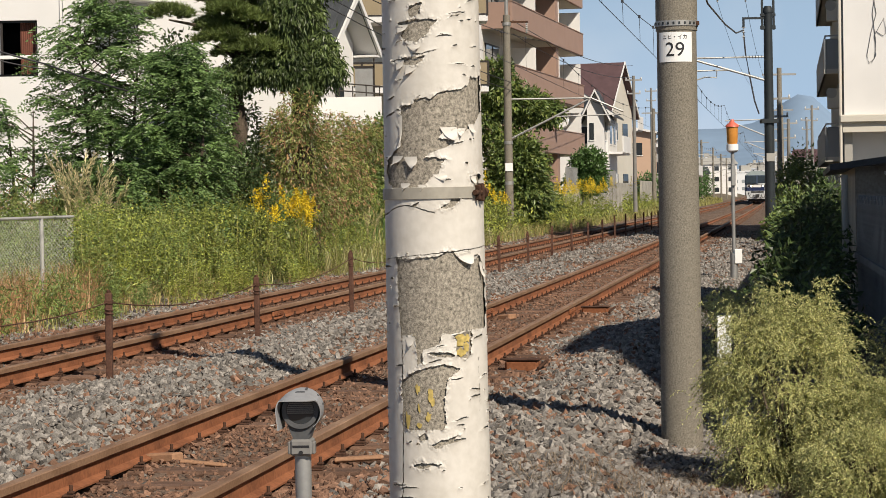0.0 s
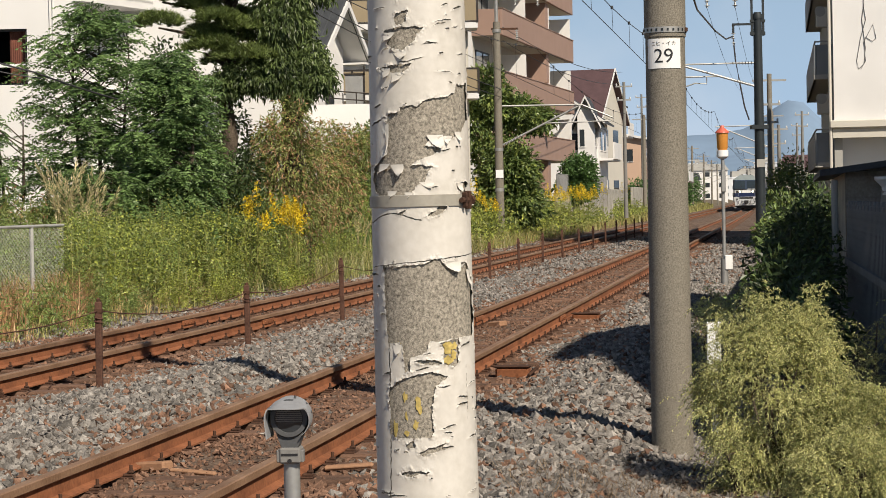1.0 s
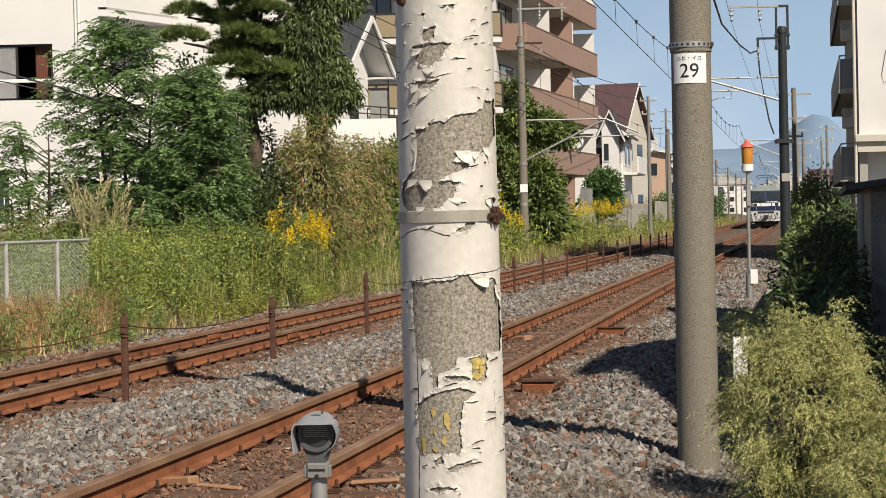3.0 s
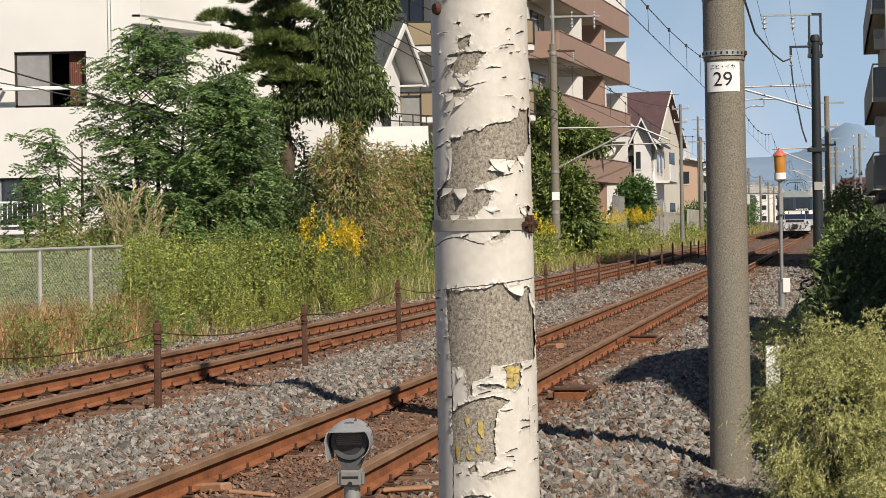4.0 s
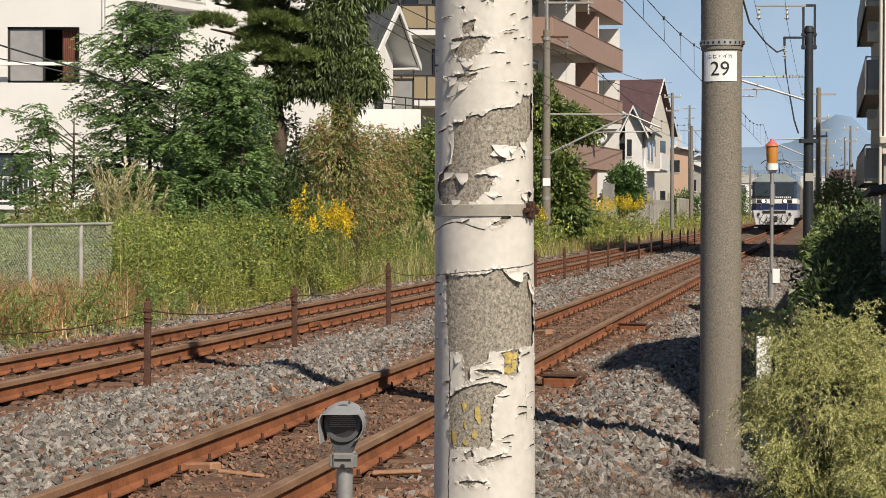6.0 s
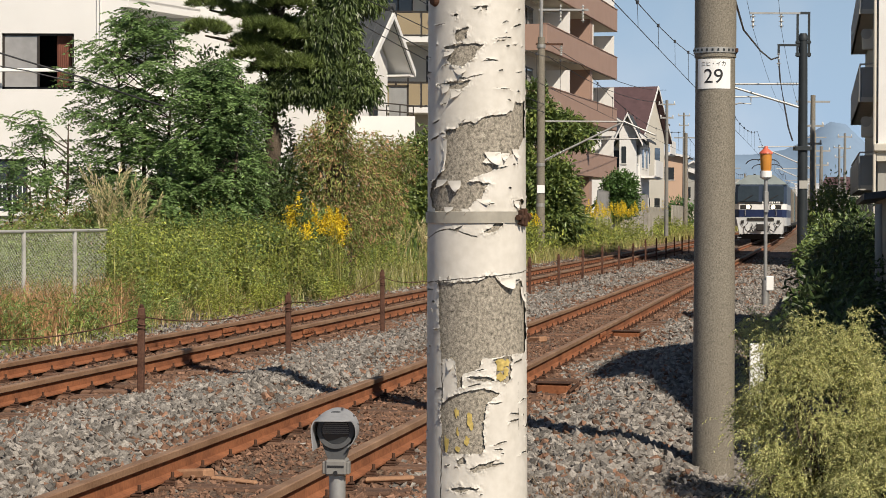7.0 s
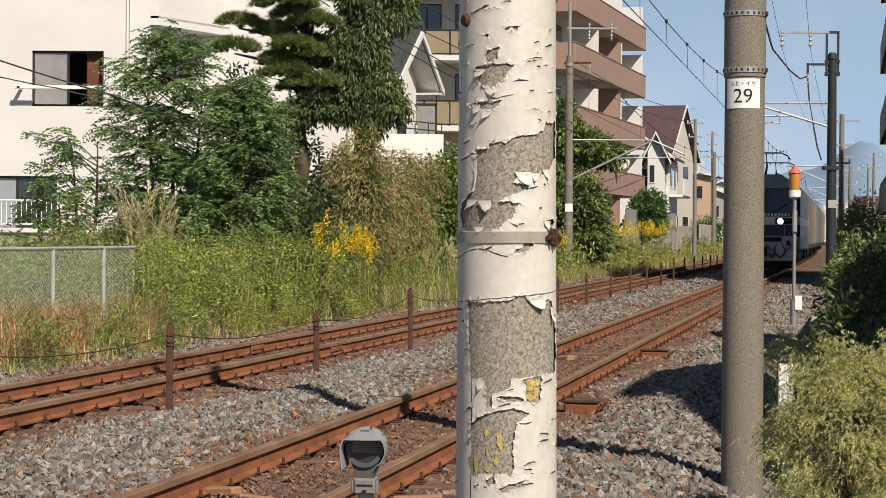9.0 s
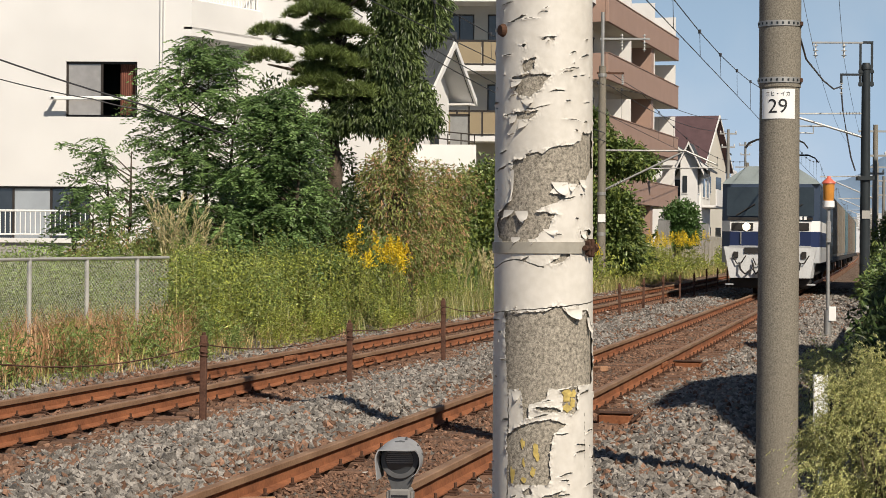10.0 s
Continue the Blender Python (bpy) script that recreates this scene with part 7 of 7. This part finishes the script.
for k, (x, y, z, h, n, sp) in enumerate(((38.5, 1.6, 0.35, 1.16, 7, 0.12), (38.2, 1.95, 0.35, 1.15, 5, 0.12), (38.6, 2.3, 0.4, 1.3, 4, 0.1), (37.9, 1.42, 0.3, 1.0, 7, 0.08), (72, -2.9, 0.5, 1.5, 9, 0.3), (96, -8.6, 0.6, 1.4, 24, 0.8), (100, -9.6, 0.6, 1.5, 20, 0.7), (92, -7.6, 0.6, 1.3, 14, 0.7), (70, -3.6, 0.5, 1.1, 8, 0.3))):
    goldenrod(x, y, z, h, n, sp, 80 + 2 * k)


M["straw"] = leaf_mat("straw_plume", (0.46, 0.39, 0.2), (0.66, 0.58, 0.34))


def plume_grass(x, y, z, h, seed):
    ob = thing("plume_grass", x, y, z, "tuft of tall straw-coloured plume grass", "grass", "plume grasses")
    f = Foliage(seed)
    g = f.rng
    n = 11
    base = np.stack([g.normal(size=n) * 0.07, g.normal(size=n) * 0.07, np.zeros(n)], -1)
    lean = np.stack([g.normal(size=n) * 0.12, np.linspace(-0.42, 0.42, n) + g.normal(size=n) * 0.08, np.zeros(n)], -1)
    hh = h * (0.78 + 0.25 * g.random(n))
    for k in range(70):
        t = (0.12 + 0.36 * k / 20) if k < 20 else 0.5 + 0.5 * (k - 20) / 49
        P = base + lean * (h * 0.7 * t * t) + np.array([0, 0, 1]) * (hh * t)[:, None]
        D = np.array([0, 0, 1.0]) + lean * 1.6 + g.normal(size=(n, 3)) * (0.12 if k < 20 else 0.3)
        w = 0.0 if k < 20 else 0.02 * math.sin(math.pi * min(1, (t - 0.45) / 0.55)) + 0.006
        f.put(*leaves(P + g.normal(size=(n, 3)) * w, D, h * 0.07, 0.012 if k < 20 else 0.016, g, 0.1), M["straw"])
    P = np.stack([g.normal(size=40) * 0.14, g.normal(size=40) * 0.2, np.zeros(40)], -1)
    f.blades(P, h * 0.6, 0.012, 0.7, M["green_grass"])
    f.make("blades", ob)


for k, (x, y, z, h) in enumerate(((39.5, 5.75, 0.5, 1.75), (39.6, 5.45, 0.5, 1.6), (39.3, 5.2, 0.45, 1.35), (52, -0.1, 0.3, 1.1), (53, -0.5, 0.3, 1.0), (51, 0.5, 0.3, 0.95))):
    plume_grass(x, y, z, h, 120 + k)


def iris_clump():
    ob = thing("sword_leaf_plant", 52.0, 0.5, 0.3, "clump of dark green sword-shaped leaves", "plant", "garden shrubs")
    f = Foliage(131)
    g = f.rng
    P = np.stack([g.normal(size=60) * 0.15, g.normal(size=60) * 0.3, np.zeros(60)], -1)
    f.blades(P, 1.15, 0.05, 0.5, M["leaf_ash"])
    f.make("leaves", ob)


iris_clump()


# ---- bushes on the near side ----
def feathery_bush(x, y, z0, r, h, n, seed, mat, label, name="feathery_bush", sprig=0.25):
    ob = thing(name, 0, 0, 0, label, "bush", "near bushes")
    f = Foliage(seed)
    g = f.rng
    for k in range(9):
        a = 6.283 * k / 9
        limbs(ob, (x, y, z0), [(x + 0.6 * r * math.cos(a), y + 0.6 * r * math.sin(a), z0 + h * g.uniform(0.5, 0.9))], 0.014, "stem")
    # branch tips carry tufts of fine drooping sprigs, with gaps between the tufts
    m = max(24, n // 28)
    d = unit(g.normal(size=(m, 3)) * np.array([1, 1, 0.95]) + np.array([-0.1, 0, 0.22]))
    lump = 1 + 0.16 * np.sin(d[:, :1] * 5 + seed) * np.sin(d[:, 1:2] * 6 + 1) + 0.1 * g.normal(size=(m, 1))
    tips = np.array([x, y, z0 + h * 0.5]) + d * (0.62 + 0.34 * g.random((m, 1)) ** 0.6) * lump * np.array([r, r, h * 0.52])
    pick = g.integers(0, m, n)
    spread = (0.2 * r + 0.012) * (0.6 + 0.7 * g.random(m))[pick]
    C = tips[pick] + g.normal(size=(n, 3)) * spread[:, None] * 0.6
    C[:, 2] = np.maximum(C[:, 2], z0 + 0.04)
    D = unit(d[pick] + np.array([0, 0, 0.35]) + g.normal(size=(n, 3)) * 0.7)
    L = sprig * 0.48 * (0.5 + g.random(n))
    steps = 17
    for k in range(steps):
        t = (k + 0.5) / steps
        P = C + D * (L * t)[:, None] - np.array([0, 0, 1]) * (0.75 * L * t * t)[:, None]
        dd = D - np.array([0, 0, 1.2 * t]) + g.normal(size=(n, 3)) * 0.75
        f.put(*leaves(P, dd, 0.021 * (1.15 - 0.4 * t), 0.0062, g, 0.1), mat if k % 5 else M["leaf_bush_tip"])
    f.make("foliage", ob)
    return ob


M["leaf_bush_tip"] = leaf_mat("feathery_bush_tip", (0.2, 0.24, 0.07), (0.34, 0.38, 0.14))
feathery_bush(12.6, -2.35, -0.36, 0.42, 1.1, 4900, 201, M["leaf_bush"], "bushy yellow-green feathery-leaved shrub beside the pole")
feathery_bush(12.3, -2.72, -0.45, 0.29, 0.74, 2500, 202, M["leaf_bush"], "wide yellow-green feathery-leaved shrub on the verge")
feathery_bush(11.7, -2.58, -0.47, 0.27, 0.52, 2100, 203, M["leaf_bush"], "low yellow-green feathery shrub with drooping sprigs")
feathery_bush(12.4, -2.13, -0.42, 0.14, 0.42, 500, 206, M["leaf_bush"], "low trailing feathery sprigs at a pole's foot")
feathery_bush(18.6, -3.05, -0.35, 0.45, 0.95, 900, 204, M["leaf_bush"], "small yellow-green feathery shrub behind the pole")
feathery_bush(14.6, -3.6, -0.4, 0.3, 1.1, 500, 205, M["leaf_bush"], "small upright feathery shrub before a dark fence")
# both bushes carry deep shade in their leaf colour
shrub("dark_bush", "dense green bush with leaves darkened for the shade of houses", [(25, -4.75, 0.15, 1.0, 0.5, 0.55), (27, -5.2, 0.35, 1.1, 0.5, 0.6), (30, -6.0, 0.35, 1.3, 0.45, 0.6), (23, -4.5, 0.0, 0.9, 0.5, 0.45), (34, -6.7, 0.6, 1.5, 0.5, 0.7), (21, -4.1, -0.05, 0.8, 0.5, 0.4)], M["leaf_shade"], 0.11, 0.05, 2400, 211, 0.3, True, M["leaf_dark"], 0.2, "near bushes")
shrub("dark_bush", "low green bush along the track side with shade-darkened leaves", [(42, -8.5, 0.4, 1.6, 0.6, 0.8), (46, -9.4, 0.4, 1.6, 0.6, 0.9), (51, -10.6, 0.5, 2.0, 0.8, 1.0), (57, -12.0, 0.5, 1.8, 0.8, 1.0)], M["leaf_shade"], 0.14, 0.06, 1500, 212, 0.3, True, M["leaf_dark"], 0.3, "near bushes")


shrub("line_side_bush", "dark green bushes and saplings beside the line", [(72, -13.5, 1.2, 0.9, 0.6, 1.1), (78, -14.9, 1.4, 1.0, 0.7, 1.2), (66, -12.4, 0.7, 0.9, 0.5, 0.8), (60, -11.2, 0.4, 0.9, 0.5, 0.7), (55, -10.1, 0.3, 0.8, 0.5, 0.6), (85, -16.5, 1.6, 1.2, 0.8, 1.3), (69, -12.9, 0.3, 1.0, 0.5, 0.6)], M["leaf_dark"], 0.16, 0.07, 1300, 213, 0.3, True, M["leaf_vine"], 0.2, "near bushes")
M["dead_stalk"] = leaf_mat("dead_stalk", (0.17, 0.12, 0.075), (0.26, 0.19, 0.12))


def dry_tangle():
    f = Foliage(221)
    g = f.rng
    P = np.stack([11.4 + 1.5 * g.random(900), -2.3 + 1.6 * g.random(900), np.zeros(900)], -1)
    P[:, 2] = [gz(a, b) for a, b in P[:, :2]]
    f.blades(P, 0.11, 0.004, 2.8, M["dead_stalk"])
    tagged(f.make("dry_stalks"), "dead straw-coloured stalks on the ballast edge", "grass", kind="stuff")


dry_tangle()
sign = thing("white_marker_board", 15.6, -2.45, -0.35, "weathered white marker board half hidden in a bush", "board", rz=8)
part("board", Shape().box((-0.01, -0.05, 0.35), (0.01, 0.055, 0.84), M["white"], 0.004), sign)
part("stake", Shape().box((-0.015, -0.02, -0.1), (0.015, 0.02, 0.6), M["white"], 0.004), sign)


# ---- the train ----
M["loco_white"] = material("loco_white", (0.74, 0.74, 0.72), 0.4, 0, 0.06, 1.5, 20, 0.05, 0.002)
M["loco_blue"] = material("loco_blue", (0.016, 0.026, 0.075), 0.35, 0, 0.12, 1.5, 20, 0.05, 0.002)
M["loco_grey"] = material("loco_grey", (0.38, 0.39, 0.4), 0.5, 0, 0.12, 2, 20, 0.1, 0.002)
M["loco_skirt"] = material("loco_skirt", (0.52, 0.53, 0.53), 0.5, 0, 0.15, 2, 20, 0.1, 0.002)
M["loco_roof"] = material("loco_roof", (0.2, 0.235, 0.235), 0.6, 0, 0.12, 2, 20, 0.1, 0.002)
M["underframe"] = material("underframe", (0.025, 0.023, 0.022), 0.85, 0, 0.3, 4, 30, 0.3, 0.004)
M["headlight"] = material("headlight_glass", (1.0, 0.86, 0.6), 0.3, 0, 0, 1, 10, 0, emit=3.5)
M["screen"] = glass_dark("windscreen", (0.03, 0.04, 0.046), 0.04)
CONT = [((0.13, 0.1, 0.075), "taupe"), ((0.15, 0.115, 0.085), "olive-brown"), ((0.16, 0.14, 0.11), "grey-brown"), ((0.22, 0.19, 0.15), "dull beige"), ((0.09, 0.15, 0.17), "dark teal")]
WHEELS = []


def bogie(parent, x, axles, gap):
    s = Shape()
    span = gap * (axles - 1)
    for y in (-0.85, 0.85):
        s.box((x - span / 2 - 0.6, y - 0.08, 0.4), (x + span / 2 + 0.6, y + 0.08, 0.75), M["underframe"], 0.04)
    s.box((x - 0.5, -0.9, 0.45), (x + 0.5, 0.9, 0.7), M["underframe"])
    b = part("bogie", s, parent, "black bogie frame")
    for i in range(axles):
        wx = x - span / 2 + i * gap
        w = Shape()
        for y in (-0.533, 0.533):
            w.tube([(0, y - 0.06, 0), (0, y - 0.05, 0), (0, y + 0.06, 0)], [0.41, 0.43, 0.43], M["rust_dark"], 24)
        w.tube([(0, -0.7, 0), (0, 0.7, 0)], 0.08, M["rust_dark"], 10)
        for k in range(4):
            a = k * math.pi / 2
            w.box((0.12, -0.6, -0.05), (0.36, -0.595, 0.05), M["steel_grey"], 0, Matrix.Rotation(a, 4, "Y"))
        wh = part("wheelset", w, b, smooth=True)
        WHEELS.append((wh, wx))


def locomotive():
    ob = thing("electric_locomotive", 0, 0, 0, "white and dark-blue electric locomotive with lit headlights", "locomotive")
    W = 1.44
    # body sections along its length: x back from the nose
    def shell(z0, z1, mat, lean=0.0, x0=0.0, inset=0.0):
        s = Shape()
        w = W - inset
        pts0 = [(-x0, -w + 0.25), (-x0, w - 0.25), (-x0 - 0.3, w), (-18.0 + x0, w), (-18.0 + x0, -w), (-x0 - 0.3, -w)]
        pts1 = [(-x0 - lean, -w + 0.25), (-x0 - lean, w - 0.25), (-x0 - lean - 0.3, w), (-18.0 + x0, w), (-18.0 + x0, -w), (-x0 - lean - 0.3, -w)]
        n = 6
        vs = [(x, y, z0) for x, y in pts0] + [(x, y, z1) for x, y in pts1]
        fs = [tuple(range(n)), tuple(reversed(range(n, 2 * n)))] + [((i + 1) % n, i, n + i, n + (i + 1) % n) for i in range(n)]
        s.add(vs, fs, mat)
        return s
    part("lower_body", shell(0.95, 1.43, M["loco_grey"]), ob, "light grey lower body")
    part("blue_band", shell(1.43, 1.88, M["loco_blue"]), ob, "dark blue band")
    part("white_band", shell(1.88, 2.2, M["loco_white"]), ob, "white band with headlights")
    part("upper_body", shell(2.2, 3.3, M["screen_body"], 0.22), ob, "dark blue upper body")
    r = Shape()
    prof = [(-W, 3.3), (-W + 0.1, 3.42), (-0.7, 3.84), (0.7, 3.84), (W - 0.1, 3.42), (W, 3.3)]
    vs = [(-0.22 - (0.35 if 1 < i < 4 else 0.1 if i in (1, 4) else 0), y, z) for i, (y, z) in enumerate(prof)] + [(-18, y, z) for y, z in prof]
    fs = [tuple(range(6)), tuple(reversed(range(6, 12)))] + [(i + 1, i, i + 6, i + 7) for i in range(5)] + [(0, 5, 11, 6)]
    part("roof", r.add(vs, fs, M["loco_roof"]), ob, "grey-green roof")
    # front details
    for y0, y1 in ((-1.28, -0.12), (0.12, 1.28)):
        s = Shape().add([(-0.01, y0, 2.34), (-0.01, y1, 2.34), (-0.19, y1, 3.2), (-0.19, y0, 3.2), (0.015, y0, 2.34), (0.015, y1, 2.34), (-0.165, y1, 3.2), (-0.165, y0, 3.2)], [(4, 5, 6, 7), (0, 4, 7, 3), (1, 2, 6, 5), (3, 7, 6, 2), (0, 1, 5, 4)], M["screen"])
        w = part("windscreen", s, ob, "dark windscreen pane")
        part("wiper", Shape().tube([(0.04, (y0 + y1) / 2 - 0.3, 2.36), (-0.02, (y0 + y1) / 2 + 0.25, 2.7)], 0.018, M["underframe"], 5), w)
    part("wiper_base", Shape().box((0.0, -1.25, 2.22), (0.05, 1.25, 2.3), M["underframe"]), ob)
    for y in (-0.82, 0.82):
        h = part("headlight_housing", Shape().box((-0.05, y - 0.32, 1.9), (0.03, y + 0.32, 2.14), M["underframe"], 0.02), ob, "dark headlight housing")
        part("headlight", Shape().tube([(0.03, y * 0.85, 2.02), (0.045, y * 0.85, 2.02)], [0.115, 0.095], M["headlight"], 16), h, "lit warm-white headlight")
        part("grab_rail", Shape().tube([(0.05, y * 1.05, 1.5), (0.05, y * 1.05, 1.86)], 0.018, M["steel_grey"], 6), ob)
    for i in range(8):
        part("number_bar", Shape().box((0.0, 0.08 + 0.13 * i, 2.225), (0.055, 0.16 + 0.13 * i, 2.33), M["white"]), ob, "plain white bar")
    # skirt tapering downwards
    sk = Shape()
    vs = [(0.02, -1.36, 1.43), (0.02, 1.36, 1.43), (0.06, 1.18, 0.5), (0.06, -1.18, 0.5), (-0.9, -1.4, 1.43), (-0.9, 1.4, 1.43), (-0.7, 1.25, 0.5), (-0.7, -1.25, 0.5)]
    sk.add(vs, [(0, 3, 2, 1), (4, 5, 6, 7), (0, 1, 5, 4), (3, 7, 6, 2), (1, 2, 6, 5), (0, 4, 7, 3)], M["loco_skirt"])
    skirt = part("skirt", sk, ob, "light grey front skirt")
    part("coupler", Shape().box((0.0, -0.16, 0.72), (0.5, 0.16, 1.02), M["underframe"], 0.03).box((0.38, -0.22, 0.66), (0.62, 0.22, 1.06), M["underframe"], 0.05), ob, "black coupler")
    part("step_recess", Shape().box((0.0, -0.75, 1.24), (0.075, 0.75, 1.4), M["underframe"]), skirt)
    for y in (-0.9, -0.5, 0.5, 0.9):
        pts = [(0.1, y, 0.95), (0.2, y * 0.95, 0.75), (0.22, y * 0.8, 0.62), (0.16, y * 0.6, 0.75)]
        part("air_hose", Shape().tube(pts, 0.03, M["underframe"], 6), skirt, "black air hose")
    part("plough", Shape().box((-0.6, -1.2, 0.2), (-0.2, 1.2, 0.5), M["underframe"], 0.05), ob)
    for x in (-3.2, -9.0, -14.8):
        bogie(ob, x, 2, 2.5)
    part("underframe", Shape().box((-17.6, -1.2, 0.55), (-0.8, 1.2, 0.95), M["underframe"]), ob)
    for x in (-3.6, -15.2):
        p = Shape()
        for y in (-0.45, 0.45):
            p.box((x - 0.5, y - 0.06, 3.84), (x + 0.5, y + 0.06, 3.96), M["underframe"])
            p.tube([(x - 0.2, y * 0.5, 4.72), (x, y * 0.7, 4.8)], 0.02, M["underframe"], 5)
        p.tube([(x + 0.3, 0, 3.95), (x - 1.1, 0, 4.3), (x, 0, 4.74)], [0.05, 0.045, 0.03], M["underframe"], 6)
        pan = part("pantograph", p, ob, "raised dark single-arm pantograph")
        for dx in (-0.18, 0.18):
            part("collector_bar", Shape().tube([(x + dx, -0.97, 4.52), (x + dx, -0.85, 4.68), (x + dx, -0.6, 4.79), (x + dx, 0.6, 4.79), (x + dx, 0.85, 4.68), (x + dx, 0.97, 4.52)], 0.025, M["underframe"], 6), pan)
    # jumper cables and fittings across the skirt
    for y0, y1, z in ((-1.1, -0.7, 1.15), (-0.5, -0.2, 1.1), (0.2, 0.55, 1.12), (0.75, 1.15, 1.15)):
        part("jumper_cable", Shape().tube([(0.09, y0, z), (0.13, (2 * y0 + y1) / 3, z - 0.22), (0.13, (y0 + 2 * y1) / 3, z - 0.2), (0.09, y1, z + 0.02)], 0.018, M["underframe"], 5), skirt)
    for y in (-1.0, 1.0):
        part("jumper_socket", Shape().box((0.03, y - 0.07, 1.1), (0.11, y + 0.07, 1.28), M["underframe"], 0.01), skirt, "black socket")
        part("side_step", Shape().box((-0.5, y * 1.2 - 0.12, 0.28), (-0.1, y * 1.2 + 0.12, 0.33), M["loco_grey"], 0.01), skirt)
    part("trim_band", Shape().box((0.0, -1.2, 1.41), (0.03, 1.2, 1.46), M["loco_grey"]), ob)
    return ob


M["screen_body"] = material("loco_upper_blue", (0.03, 0.045, 0.075), 0.35, 0, 0.12, 1.5, 20, 0.05, 0.002)


def flat_wagon():
    ob = thing("flat_wagon", 0, 0, 0, "dark container flat wagon on two bogies", "wagon", "freight wagons")
    s = Shape().box((-19.6, -1.3, 0.8), (-0.4, 1.3, 1.0), M["underframe"], 0.03).box((-16, -0.4, 0.5), (-4, 0.4, 0.8), M["underframe"])
    part("deck", s, ob)
    for x in (-3.2, -16.8):
        b = Shape()
        for y in (-0.9, 0.9):
            b.box((x - 1.3, y - 0.08, 0.35), (x + 1.3, y + 0.08, 0.7), M["underframe"], 0.03)
        bg = part("bogie", b, ob)
        for wx in (x - 0.95, x + 0.95):
            w = Shape()
            for y in (-0.533, 0.533):
                w.tube([(0, y - 0.06, 0), (0, y + 0.06, 0)], 0.43, M["rust_dark"], 20)
            part("wheelset", w, bg).matrix_basis = pose(wx, 0, 0.43)
    return ob


def container(k):
    col, word = CONT[k % len(CONT)]
    mt = M.setdefault("cont%d" % (k % len(CONT)), material("container_%s" % word, col, 0.6, 0, 0.15, 1.2, 20, 0.1, 0.003))
    ob = thing("freight_container", 0, 0, 0, "%s corrugated freight container on a flat wagon" % word, "container", "freight containers")
    s = Shape().box((-9.3, -1.22, 1.0), (0, 1.22, 3.6), mt, 0.03)
    part("shell", s, ob)
    r = Shape()
    for i in range(30):
        for y in (-1.25, 1.22):
            r.box((-9.1 + i * 0.305, y, 1.15), (-8.95 + i * 0.305, y + 0.03, 3.45), mt)
    tagged(part("rib", r, ob), kind="stuff")
    return ob


LOCO = locomotive()
WAGONS, BOXES = [], []
for k in range(5):
    WAGONS.append(flat_wagon())
    for j in range(2):
        BOXES.append((container(2 * k + j if k else (0, 1)[j]), 18.6 + 20.1 * k + 0.5 + 9.65 * j))


def front_x(t):
    """Where the nose stands at t seconds."""
    return 159.3 - 19.06 * (t - 5.0)


def station(back, t):
    """Pose of a vehicle whose front end lies that far behind the nose."""
    c = math.cos(math.atan(slope(front_x(t) + back + 9)))
    xa, xb = front_x(t) + back * c, front_x(t) + (back + 18) * c
    ya, yb = yc(xa), yc(xb)
    w = math.degrees(math.atan2(ya - yb, xa - xb))
    return pose(xa, ya, 0, 0, 0, w)


def motions():
    """Everything that moves: the train on its track, and its turning wheels."""
    times = [0.5 * i for i in range(21)]
    walk(LOCO, [(t, station(0, t)) for t in times])
    for k, w in enumerate(WAGONS):
        walk(w, [(t, station(18.6 + 20.1 * k, t)) for t in times])
    for ob, back in BOXES:
        walk(ob, [(t, station(back, t)) for t in times])
    n = 300
    for wh, wx in WHEELS:
        rows = []
        for i in range(n + 1):
            t = 10.0 * i / n
            a = 19.06 * t / 0.43
            rows.append((t, pose(wx, 0, 0.43) @ Matrix.Rotation(a, 4, "Y")))
        walk(wh, rows)


motions()
